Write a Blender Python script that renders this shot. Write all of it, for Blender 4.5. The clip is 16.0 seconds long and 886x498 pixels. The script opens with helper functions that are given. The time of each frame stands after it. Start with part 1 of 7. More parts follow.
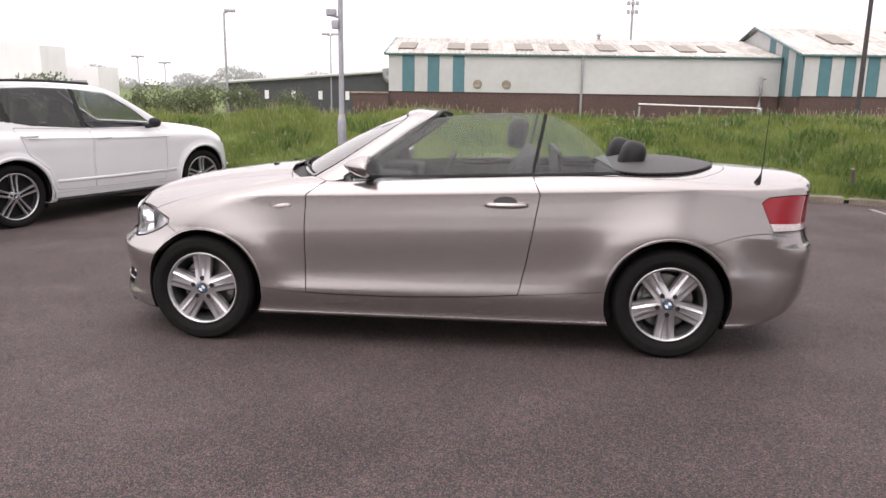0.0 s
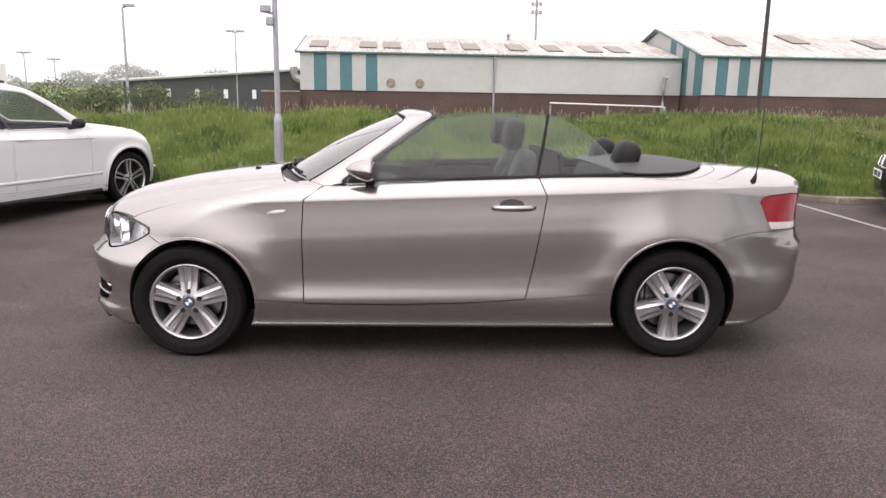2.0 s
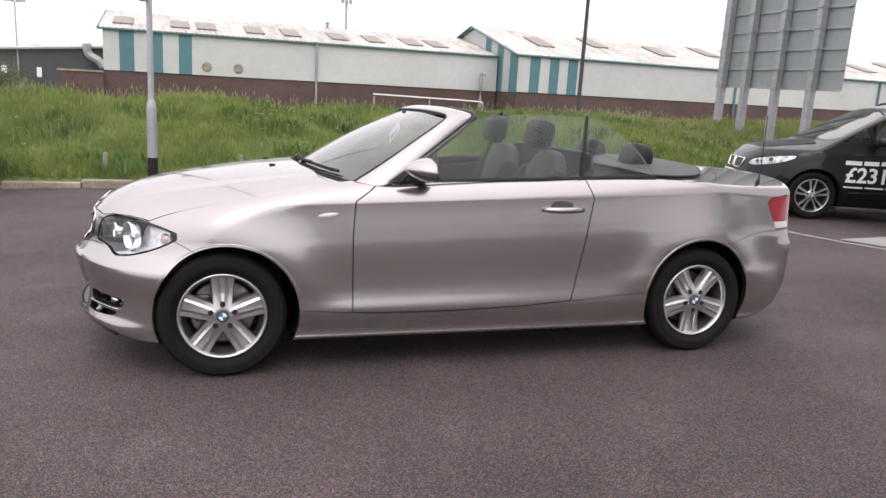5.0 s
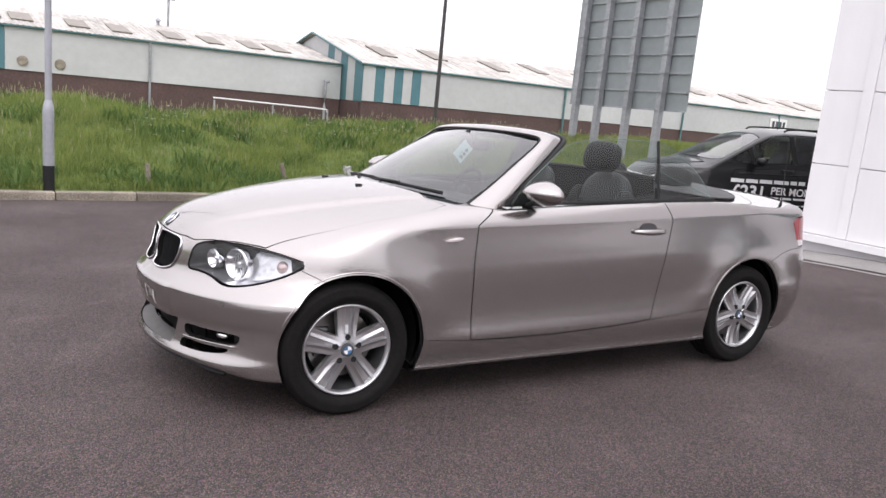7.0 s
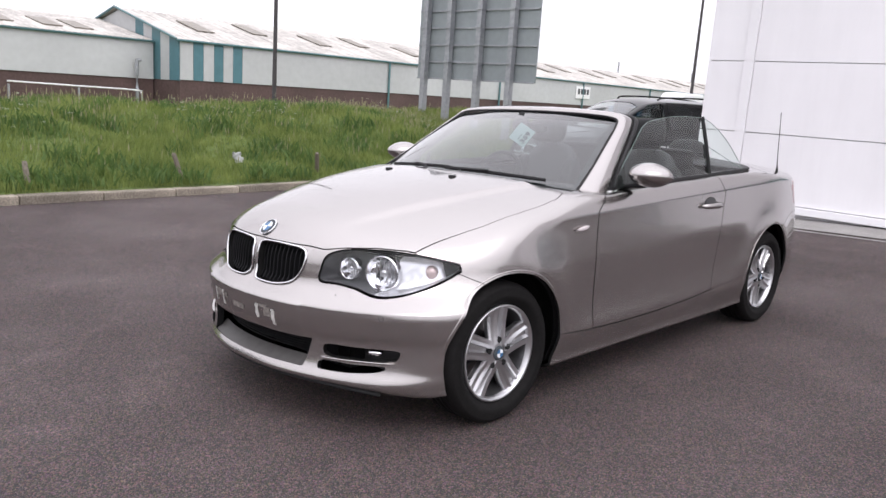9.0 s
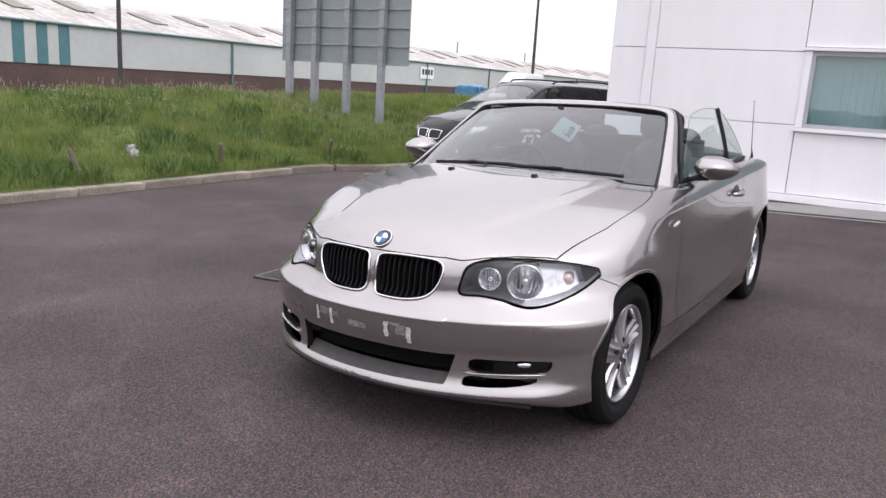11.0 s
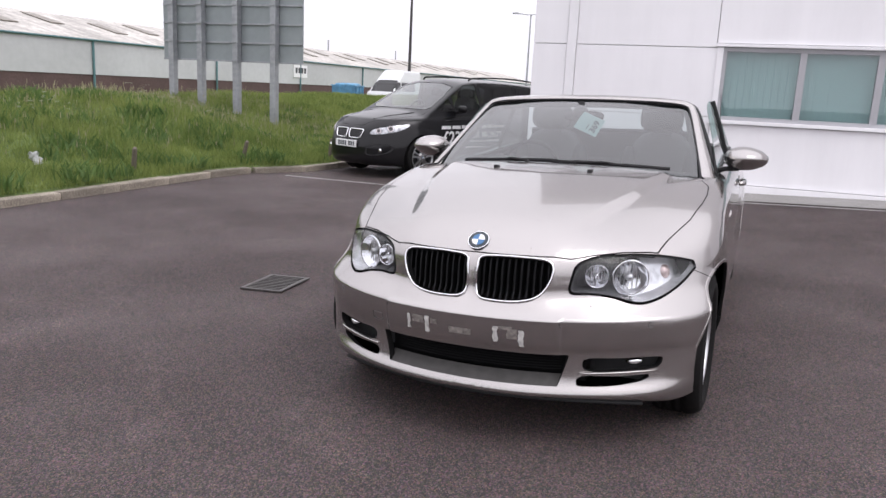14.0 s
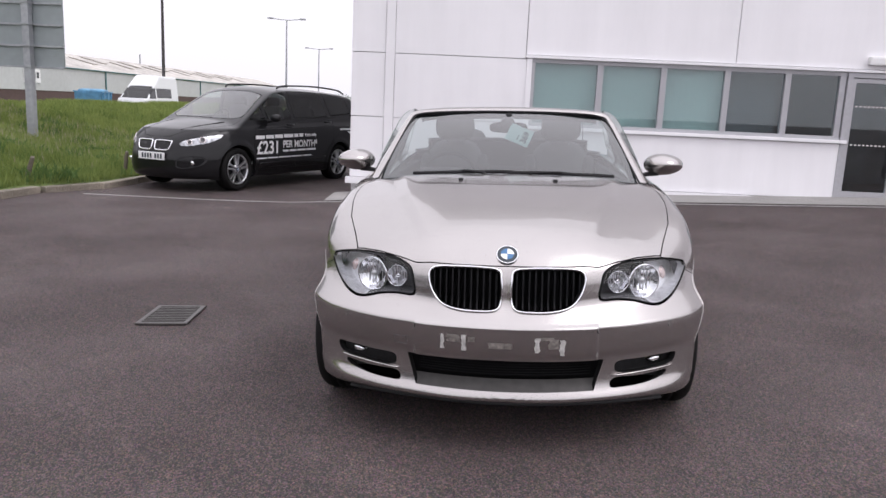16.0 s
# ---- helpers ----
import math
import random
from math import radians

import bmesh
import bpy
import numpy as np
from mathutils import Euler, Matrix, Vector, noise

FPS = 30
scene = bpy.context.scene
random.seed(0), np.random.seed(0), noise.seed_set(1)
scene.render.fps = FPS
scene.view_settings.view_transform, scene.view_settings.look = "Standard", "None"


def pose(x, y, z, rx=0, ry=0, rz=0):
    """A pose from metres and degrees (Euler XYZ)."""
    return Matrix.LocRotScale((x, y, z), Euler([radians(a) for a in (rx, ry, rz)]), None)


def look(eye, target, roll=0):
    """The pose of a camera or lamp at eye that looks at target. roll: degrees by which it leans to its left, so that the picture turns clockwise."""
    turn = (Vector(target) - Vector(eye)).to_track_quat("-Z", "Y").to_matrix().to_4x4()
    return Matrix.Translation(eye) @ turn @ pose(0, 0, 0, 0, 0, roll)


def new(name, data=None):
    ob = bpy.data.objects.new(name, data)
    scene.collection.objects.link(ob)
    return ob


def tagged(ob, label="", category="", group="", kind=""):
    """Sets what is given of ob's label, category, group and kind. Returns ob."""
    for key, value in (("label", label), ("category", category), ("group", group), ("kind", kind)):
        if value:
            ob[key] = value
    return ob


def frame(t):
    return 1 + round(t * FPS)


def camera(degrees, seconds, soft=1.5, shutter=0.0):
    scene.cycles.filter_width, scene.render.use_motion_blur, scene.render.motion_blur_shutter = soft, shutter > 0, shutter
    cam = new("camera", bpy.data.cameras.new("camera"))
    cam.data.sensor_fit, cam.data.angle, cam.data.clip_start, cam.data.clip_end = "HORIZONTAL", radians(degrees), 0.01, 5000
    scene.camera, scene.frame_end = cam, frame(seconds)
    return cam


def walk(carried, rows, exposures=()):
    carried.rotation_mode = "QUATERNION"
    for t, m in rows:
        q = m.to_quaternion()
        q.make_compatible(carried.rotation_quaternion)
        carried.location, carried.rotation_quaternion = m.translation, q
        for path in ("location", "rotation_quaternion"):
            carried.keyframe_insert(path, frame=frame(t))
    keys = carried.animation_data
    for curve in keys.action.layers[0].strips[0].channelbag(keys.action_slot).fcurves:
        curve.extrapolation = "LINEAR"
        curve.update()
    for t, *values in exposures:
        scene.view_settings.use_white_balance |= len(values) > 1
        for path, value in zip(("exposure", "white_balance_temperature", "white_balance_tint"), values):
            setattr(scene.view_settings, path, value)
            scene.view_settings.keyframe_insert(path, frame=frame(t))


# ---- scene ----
cam = camera(60.5, 16.0)
PATH = [
    (0, (-0.119, 0.334, 1.516), (-0.1960, 2.2879, 1.0944), 0.82),
    (0.5, (-0.381, 0.414, 1.513), (-0.3170, 2.3704, 1.1015), 0.66),
    (1, (-0.566, 0.461, 1.519), (-0.4100, 2.4104, 1.1022), 0.65),
    (1.5, (-0.645, 0.488, 1.519), (-0.4290, 2.4317, 1.1026), 0.91),
    (2, (-0.654, 0.476, 1.515), (-0.4870, 2.4243, 1.0939), 0.96),
    (2.5, (-0.660, 0.483, 1.509), (-0.5020, 2.4310, 1.0836), 0.86),
    (3, (-0.712, 0.492, 1.510), (-0.5360, 2.4385, 1.0843), 1.57),
    (3.2, (-0.764, 0.507, 1.524), (-0.5720, 2.4493, 1.0890), 2.29),
    (5.3, (-2.130, 0.962, 1.495), (-1.3900, 2.7734, 1.0813), 3.83),
    (5.5, (-2.259, 1.001, 1.484), (-1.4849, 2.8005, 1.0824), 4.26),
    (6, (-2.600, 1.180, 1.491), (-1.6981, 2.9207, 1.0955), 4.28),
    (6.5, (-2.874, 1.402, 1.468), (-1.8742, 3.0912, 1.0829), 4.68),
    (7, (-3.194, 1.634, 1.461), (-2.0960, 3.2638, 1.0881), 5.47),
    (7.5, (-3.459, 1.882, 1.441), (-2.2629, 3.4403, 1.0663), 5.87),
    (8, (-3.697, 2.177, 1.440), (-2.4080, 3.6581, 1.0601), 6.16),
    (8.5, (-3.994, 2.448, 1.446), (-2.6123, 3.8408, 1.0571), 5.05),
    (9, (-4.163, 2.710, 1.399), (-2.7002, 4.0142, 1.0004), 3.83),
    (9.2, (-4.224, 2.811, 1.439), (-2.7406, 4.0864, 1.0229), 3.26),
    (11.3, (-4.783, 3.810, 1.395), (-3.0446, 4.7099, 0.9845), 3.71),
    (11.5, (-4.786, 3.829, 1.387), (-3.0329, 4.7022, 0.9816), 3.82),
    (12, (-4.795, 3.856, 1.384), (-3.0419, 4.7301, 0.9807), 4.12),
    (12.5, (-4.834, 3.885, 1.377), (-3.0913, 4.7787, 0.9721), 4.51),
    (13, (-4.872, 4.016, 1.357), (-3.1163, 4.8830, 0.9497), 5.83),
    (13.5, (-4.964, 4.269, 1.370), (-3.2006, 5.1102, 0.9430), 3.54),
    (14, (-5.036, 4.588, 1.353), (-3.1910, 5.2431, 0.9437), 2.82),
    (14.5, (-5.096, 4.876, 1.345), (-3.1982, 5.3600, 0.9399), 3.07),
    (15, (-5.116, 5.154, 1.349), (-3.1882, 5.5149, 0.9566), 3.29),
    (15.5, (-5.188, 5.421, 1.358), (-3.2315, 5.6006, 0.9841), 3.22),
    (16, (-5.185, 5.613, 1.344), (-3.2193, 5.6595, 0.9781), 2.62),
]
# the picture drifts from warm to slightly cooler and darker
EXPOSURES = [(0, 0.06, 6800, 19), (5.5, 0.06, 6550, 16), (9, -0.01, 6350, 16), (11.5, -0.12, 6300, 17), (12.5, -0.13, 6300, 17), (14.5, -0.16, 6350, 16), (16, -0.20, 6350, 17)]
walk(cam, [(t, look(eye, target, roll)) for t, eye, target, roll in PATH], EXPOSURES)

# ---- light ----
world = bpy.data.worlds.new("overcast_sky")
scene.world = world
world.use_nodes = True
wn, wl = world.node_tree.nodes, world.node_tree.links
wn.clear()
w_out = wn.new("ShaderNodeOutputWorld")
w_bg = wn.new("ShaderNodeBackground")
w_sky = wn.new("ShaderNodeTexSky")
w_sky.sky_type = "NISHITA"
w_sky.sun_disc = False
w_sky.sun_elevation = radians(48)
w_sky.sun_rotation = radians(200)
w_sky.dust_density = 6.0
w_hsv = wn.new("ShaderNodeHueSaturation")
w_hsv.inputs["Saturation"].default_value = 0.12
w_mix = wn.new("ShaderNodeMixRGB")
w_mix.inputs["Fac"].default_value = 0.75
w_mix.inputs["Color2"].default_value = (17.0, 17.0, 17.4, 1)
wl.new(w_sky.outputs["Color"], w_hsv.inputs["Color"])
wl.new(w_hsv.outputs["Color"], w_mix.inputs["Color1"])
# an overcast sky is brighter overhead than at the horizon
w_tc = wn.new("ShaderNodeTexCoord")
w_sep = wn.new("ShaderNodeSeparateXYZ")
w_map = wn.new("ShaderNodeMapRange")
w_map.inputs["To Min"].default_value, w_map.inputs["To Max"].default_value = 0.86, 1.55
w_mul = wn.new("ShaderNodeVectorMath")
w_mul.operation = "SCALE"
wl.new(w_tc.outputs["Generated"], w_sep.inputs["Vector"])
wl.new(w_sep.outputs["Z"], w_map.inputs["Value"])
wl.new(w_mix.outputs["Color"], w_mul.inputs[0])
wl.new(w_map.outputs["Result"], w_mul.inputs["Scale"])
wl.new(w_mul.outputs["Vector"], w_bg.inputs["Color"])
w_bg.inputs["Strength"].default_value = 0.1
wl.new(w_bg.outputs["Background"], w_out.inputs["Surface"])

sun = new("sun", bpy.data.lights.new("sun", "SUN"))
sun.data.energy, sun.data.angle, sun.data.color = 0.7, radians(35), (1.0, 0.97, 0.93)
sun.matrix_world = look((-6, -14, 22), (0, 0, 0))


# ---- materials ----
def mat(name, color, rough=0.6, metal=0.0, noise_scale=0, noise_amount=0.0, bump=0.0, bump_scale=0, coat=0.0, spec=0.5, big_scale=0, big_amount=0.0, random_amount=0.0):
    """A principled material; grain (noise_scale) and larger stains (big_scale) vary its colour, bump gives relief."""
    m = bpy.data.materials.new(name)
    m.use_nodes = True
    n, l = m.node_tree.nodes, m.node_tree.links
    b = n["Principled BSDF"]
    b.inputs["Base Color"].default_value = (*color, 1)
    b.inputs["Roughness"].default_value = rough
    b.inputs["Metallic"].default_value = metal
    b.inputs["Specular IOR Level"].default_value = spec
    b.inputs["Coat Weight"].default_value = coat
    b.inputs["Coat Roughness"].default_value = 0.03
    tc = n.new("ShaderNodeTexCoord")
    col = None
    for scale, amount in ((noise_scale, noise_amount), (big_scale, big_amount)):
        if not scale:
            continue
        t = n.new("ShaderNodeTexNoise")
        t.inputs["Scale"].default_value = scale
        t.inputs["Detail"].default_value = 5
        l.new(tc.outputs["Object"], t.inputs["Vector"])
        r = n.new("ShaderNodeMapRange")
        r.inputs["From Min"].default_value, r.inputs["From Max"].default_value = 0.25, 0.75
        r.inputs["To Min"].default_value, r.inputs["To Max"].default_value = 1 - amount, 1 + amount
        l.new(t.outputs["Fac"], r.inputs["Value"])
        mx = n.new("ShaderNodeVectorMath")
        mx.operation = "SCALE"
        if col is None:
            mx.inputs[0].default_value = color
        else:
            l.new(col, mx.inputs[0])
        l.new(r.outputs["Result"], mx.inputs["Scale"])
        col = mx.outputs["Vector"]
    if random_amount:
        oi = n.new("ShaderNodeObjectInfo")
        r = n.new("ShaderNodeMapRange")
        r.inputs["To Min"].default_value, r.inputs["To Max"].default_value = 1 - random_amount, 1 + random_amount
        l.new(oi.outputs["Random"], r.inputs["Value"])
        mx = n.new("ShaderNodeVectorMath")
        mx.operation = "SCALE"
        if col is None:
            mx.inputs[0].default_value = color
        else:
            l.new(col, mx.inputs[0])
        l.new(r.outputs["Result"], mx.inputs["Scale"])
        col = mx.outputs["Vector"]
    if col is not None:
        l.new(col, b.inputs["Base Color"])
    if bump:
        t = n.new("ShaderNodeTexNoise")
        t.inputs["Scale"].default_value = bump_scale or noise_scale or 30
        t.inputs["Detail"].default_value = 4
        l.new(tc.outputs["Object"], t.inputs["Vector"])
        bp = n.new("ShaderNodeBump")
        bp.inputs["Strength"].default_value = bump
        bp.inputs["Distance"].default_value = 0.01
        l.new(t.outputs["Fac"], bp.inputs["Height"])
        l.new(bp.outputs["Normal"], b.inputs["Normal"])
    return m


def glass(name, tint=(0.9, 0.95, 0.93), gloss=1.0, base=0.05):
    """Thin clear glass: straight through, with a Fresnel reflection."""
    m = bpy.data.materials.new(name)
    m.use_nodes = True
    n, l = m.node_tree.nodes, m.node_tree.links
    n.remove(n["Principled BSDF"])
    t = n.new("ShaderNodeBsdfTransparent")
    t.inputs["Color"].default_value = (*tint, 1)
    g = n.new("ShaderNodeBsdfGlossy")
    g.inputs["Roughness"].default_value = 0.02
    g.inputs["Color"].default_value = (gloss, gloss, gloss, 1)
    lw_ = n.new("ShaderNodeLayerWeight")
    lw_.inputs["Blend"].default_value = 0.5
    pw = n.new("ShaderNodeMath")
    pw.operation = "POWER"
    pw.inputs[1].default_value = 4.5
    l.new(lw_.outputs["Facing"], pw.inputs[0])
    f = n.new("ShaderNodeMath")
    f.operation = "MULTIPLY_ADD"
    f.inputs[1].default_value, f.inputs[2].default_value = 0.94, base
    l.new(pw.outputs["Value"], f.inputs[0])
    mx = n.new("ShaderNodeMixShader")
    l.new(f.outputs["Value"], mx.inputs["Fac"])
    l.new(t.outputs["BSDF"], mx.inputs[1])
    l.new(g.outputs["BSDF"], mx.inputs[2])
    l.new(mx.outputs["Shader"], n["Material Output"].inputs["Surface"])
    return m


def asphalt_material():
    """Worn car-park asphalt: single stones, darker binder, paler dusty patches and damp gloss."""
    m = mat("asphalt", (0.0555, 0.0436, 0.0426), 0.72, noise_scale=105, noise_amount=0.30, big_scale=0.7, big_amount=0.24)
    n, l = m.node_tree.nodes, m.node_tree.links
    b = n["Principled BSDF"]
    tc = n["Texture Coordinate"]
    col = b.inputs["Base Color"].links[0].from_socket
    stone = n.new("ShaderNodeTexVoronoi")
    stone.inputs["Scale"].default_value = 175
    l.new(tc.outputs["Object"], stone.inputs["Vector"])
    sep = n.new("ShaderNodeSeparateColor")
    l.new(stone.outputs["Color"], sep.inputs["Color"])
    pw = n.new("ShaderNodeMath")
    pw.operation = "POWER"
    pw.inputs[1].default_value = 2.0
    l.new(sep.outputs["Red"], pw.inputs[0])
    r = n.new("ShaderNodeMapRange")
    r.inputs["To Min"].default_value, r.inputs["To Max"].default_value = 0.50, 2.1
    l.new(pw.outputs["Value"], r.inputs["Value"])
    sc = n.new("ShaderNodeVectorMath")
    sc.operation = "SCALE"
    # stones differ a little in hue
    hue = n.new("ShaderNodeMixRGB")
    hue.inputs["Fac"].default_value = 0.30
    hue.inputs["Color1"].default_value = (0.5, 0.5, 0.5, 1)
    l.new(stone.outputs["Color"], hue.inputs["Color2"])
    tint = n.new("ShaderNodeVectorMath")
    tint.operation = "MULTIPLY"
    l.new(col, tint.inputs[0])
    l.new(hue.outputs["Color"], tint.inputs[1])
    twice = n.new("ShaderNodeVectorMath")
    twice.operation = "SCALE"
    twice.inputs["Scale"].default_value = 2.0
    l.new(tint.outputs["Vector"], twice.inputs[0])
    l.new(twice.outputs["Vector"], sc.inputs[0])
    l.new(r.outputs["Result"], sc.inputs["Scale"])
    l.new(sc.outputs["Vector"], b.inputs["Base Color"])
    # pale dry scuffs
    t = n.new("ShaderNodeTexNoise")
    t.inputs["Scale"].default_value = 2.2
    t.inputs["Detail"].default_value = 6
    t.inputs["Distortion"].default_value = 0.6
    l.new(tc.outputs["Object"], t.inputs["Vector"])
    g = n.new("ShaderNodeMapRange")
    g.inputs["From Min"].default_value, g.inputs["From Max"].default_value = 0.56, 0.74
    g.inputs["To Min"].default_value, g.inputs["To Max"].default_value = 1.0, 1.35
    l.new(t.outputs["Fac"], g.inputs["Value"])
    s2 = n.new("ShaderNodeVectorMath")
    s2.operation = "SCALE"
    l.new(sc.outputs["Vector"], s2.inputs[0])
    l.new(g.outputs["Result"], s2.inputs["Scale"])
    l.new(s2.outputs["Vector"], b.inputs["Base Color"])
    t = n.new("ShaderNodeTexNoise")
    t.inputs["Scale"].default_value = 0.7
    t.inputs["Detail"].default_value = 3
    l.new(tc.outputs["Object"], t.inputs["Vector"])
    g = n.new("ShaderNodeMapRange")
    g.inputs["From Min"].default_value, g.inputs["From Max"].default_value = 0.35, 0.7
    g.inputs["To Min"].default_value, g.inputs["To Max"].default_value = 0.92, 0.72
    l.new(t.outputs["Fac"], g.inputs["Value"])
    l.new(g.outputs["Result"], b.inputs["Roughness"])
    bp = n.new("ShaderNodeBump")
    bp.inputs["Strength"].default_value = 0.8
    bp.inputs["Distance"].default_value = 0.006
    bp.invert = True
    l.new(stone.outputs["Distance"], bp.inputs["Height"])
    l.new(bp.outputs["Normal"], b.inputs["Normal"])
    return m


def streaked(m, scale, low, high):
    """Multiplies a material's colour by a noise drawn out along one axis: rain streaks, dirty ribs."""
    n, l = m.node_tree.nodes, m.node_tree.links
    b = n["Principled BSDF"]
    mp = n.new("ShaderNodeMapping")
    mp.inputs["Scale"].default_value = scale
    l.new(n["Texture Coordinate"].outputs["Object"], mp.inputs["Vector"])
    t = n.new("ShaderNodeTexNoise")
    t.inputs["Scale"].default_value = 1.0
    t.inputs["Detail"].default_value = 5
    t.inputs["Roughness"].default_value = 0.65
    l.new(mp.outputs["Vector"], t.inputs["Vector"])
    r = n.new("ShaderNodeMapRange")
    r.inputs["From Min"].default_value, r.inputs["From Max"].default_value = 0.3, 0.62
    r.inputs["To Min"].default_value, r.inputs["To Max"].default_value = low, high
    l.new(t.outputs["Fac"], r.inputs["Value"])
    sc = n.new("ShaderNodeVectorMath")
    sc.operation = "SCALE"
    l.new(b.inputs["Base Color"].links[0].from_socket, sc.inputs[0])
    l.new(r.outputs["Result"], sc.inputs["Scale"])
    l.new(sc.outputs["Vector"], b.inputs["Base Color"])
    return m


M_ASPHALT = asphalt_material()
M_SOIL = mat("grassy_soil", (0.105, 0.15, 0.04), 0.9, noise_scale=14, noise_amount=0.5, big_scale=0.8, big_amount=0.35, bump=0.8, bump_scale=25)
M_KERB = mat("kerb_concrete", (0.235, 0.205, 0.165), 0.88, noise_scale=45, noise_amount=0.4, big_scale=4, big_amount=0.4, bump=0.6, bump_scale=90, random_amount=0.18)
M_PATH = mat("path_concrete", (0.26, 0.25, 0.24), 0.85, noise_scale=40, noise_amount=0.2, big_scale=2, big_amount=0.15, bump=0.3, bump_scale=90)
M_LINE = mat("worn_white_paint", (0.30, 0.285, 0.28), 0.7, noise_scale=35, noise_amount=0.35, big_scale=5, big_amount=0.2)
M_WHITE_PANEL = mat("white_wall_panel", (0.84, 0.83, 0.85), 0.42, noise_scale=1.2, noise_amount=0.03, big_scale=0.35, big_amount=0.03)
streaked(M_WHITE_PANEL, (1.0, 2.2, 0.22), 0.955, 1.01)
M_JOINT = mat("panel_joint", (0.60, 0.59, 0.61), 0.8)
M_FRAME = mat("aluminium_frame", (0.42, 0.42, 0.44), 0.4, 0.3, noise_scale=20, noise_amount=0.06)
M_CLAD = mat("pale_grey_cladding", (0.465, 0.475, 0.475), 0.55, noise_scale=3, noise_amount=0.05, big_scale=0.25, big_amount=0.10)
M_TEAL = mat("teal_cladding", (0.070, 0.175, 0.205), 0.5, noise_scale=3, noise_amount=0.08, big_scale=0.3, big_amount=0.1)
M_TEAL_TRIM = mat("teal_trim", (0.08, 0.17, 0.18), 0.5, noise_scale=4, noise_amount=0.15)
M_ROOF = mat("weathered_roof_sheet", (0.49, 0.465, 0.43), 0.7, noise_scale=2.5, noise_amount=0.25, big_scale=0.4, big_amount=0.25)
streaked(M_ROOF, (4.5, 0.25, 1.0), 0.62, 1.05)
M_ROOFLIGHT = mat("grimy_rooflight", (0.20, 0.18, 0.15), 0.5, noise_scale=4, noise_amount=0.2)
M_BRICK = mat("red_brown_brick", (0.090, 0.056, 0.052), 0.85, noise_scale=9, noise_amount=0.25, big_scale=0.6, big_amount=0.2, bump=0.3)
M_GALV = mat("galvanised_steel", (0.34, 0.35, 0.37), 0.5, 0.55, noise_scale=9, noise_amount=0.15, big_scale=1.2, big_amount=0.12)
M_SIGN_BACK = mat("sign_back_grey", (0.27, 0.30, 0.31), 0.55, 0.2, noise_scale=5, noise_amount=0.06, big_scale=0.7, big_amount=0.08)
M_POLE = mat("pole_grey_paint", (0.36, 0.37, 0.40), 0.45, 0.3, noise_scale=14, noise_amount=0.1, big_scale=2, big_amount=0.08)
M_DARK_POLE = mat("dark_pole", (0.045, 0.04, 0.042), 0.6, noise_scale=10, noise_amount=0.2)
M_BLACK = mat("black_plastic", (0.014, 0.014, 0.015), 0.55, noise_scale=40, noise_amount=0.2, spec=0.3)
M_RUBBER = mat("tyre_rubber", (0.0085, 0.008, 0.008), 0.8, noise_scale=50, noise_amount=0.25, bump=0.15, bump_scale=160, spec=0.15)
M_WOOD = mat("weathered_stake_wood", (0.16, 0.135, 0.11), 0.85, noise_scale=30, noise_amount=0.3)
M_IRON = mat("cast_iron", (0.085, 0.078, 0.075), 0.5, 0.4, noise_scale=40, noise_amount=0.3)
M_DARK_SHED = mat("dark_shed_cladding", (0.055, 0.058, 0.065), 0.6, noise_scale=2, noise_amount=0.15)
M_WHITE = mat("white_paint_plain", (0.78, 0.78, 0.78), 0.4, noise_scale=3, noise_amount=0.03)


# ---- helpers for building ----
def part(name, bm, material, parent=None, label="", smooth=False):
    """Links a bmesh as one mesh object, under a thing or part if one is given."""
    me = bpy.data.meshes.new(name)
    bm.to_mesh(me)
    bm.free()
    me.materials.append(material)
    if smooth:
        me.polygons.foreach_set("use_smooth", [True] * len(me.polygons))
    ob = new(name, me)
    ob.parent = parent
    if label:
        tagged(ob, label)
    return ob


def raw(name, verts, faces, material, parent=None, label="", smooth=False):
    """As part(), from arrays of points and faces."""
    me = bpy.data.meshes.new(name)
    me.from_pydata([tuple(v) for v in verts], [], [tuple(int(i) for i in f) for f in faces])
    me.update()
    me.materials.append(material)
    if smooth:
        me.polygons.foreach_set("use_smooth", [True] * len(me.polygons))
    ob = new(name, me)
    ob.parent = parent
    if label:
        tagged(ob, label)
    return ob


def thing(name, m, label, category, group="", kind=""):
    """An empty at its base that holds the parts of one thing."""
    ob = new(name)
    ob.matrix_world = m
    return tagged(ob, label, category, group, kind)


def box(bm, x0, x1, y0, y1, z0, z1, bevel=0.0, m=None):
    """Adds a block to bm, with bevelled edges if asked, turned by m."""
    r = bmesh.ops.create_cube(bm, size=1.0)
    vs = r["verts"]
    for v in vs:
        v.co = Vector((x0 + (v.co.x + 0.5) * (x1 - x0), y0 + (v.co.y + 0.5) * (y1 - y0), z0 + (v.co.z + 0.5) * (z1 - z0)))
    if bevel:
        es = list({e for v in vs for e in v.link_edges})
        out = bmesh.ops.bevel(bm, geom=es, offset=bevel, segments=2, profile=0.7, affect="EDGES")
        vs = list({v for f in out["faces"] for v in f.verts} | {v for v in vs if v.is_valid})
    if m is not None:
        bmesh.ops.transform(bm, matrix=m, verts=[v for v in vs if v.is_valid])
    return bm


def block(*a, bevel=0.0, m=None):
    return box(bmesh.new(), *a, bevel=bevel, m=m)


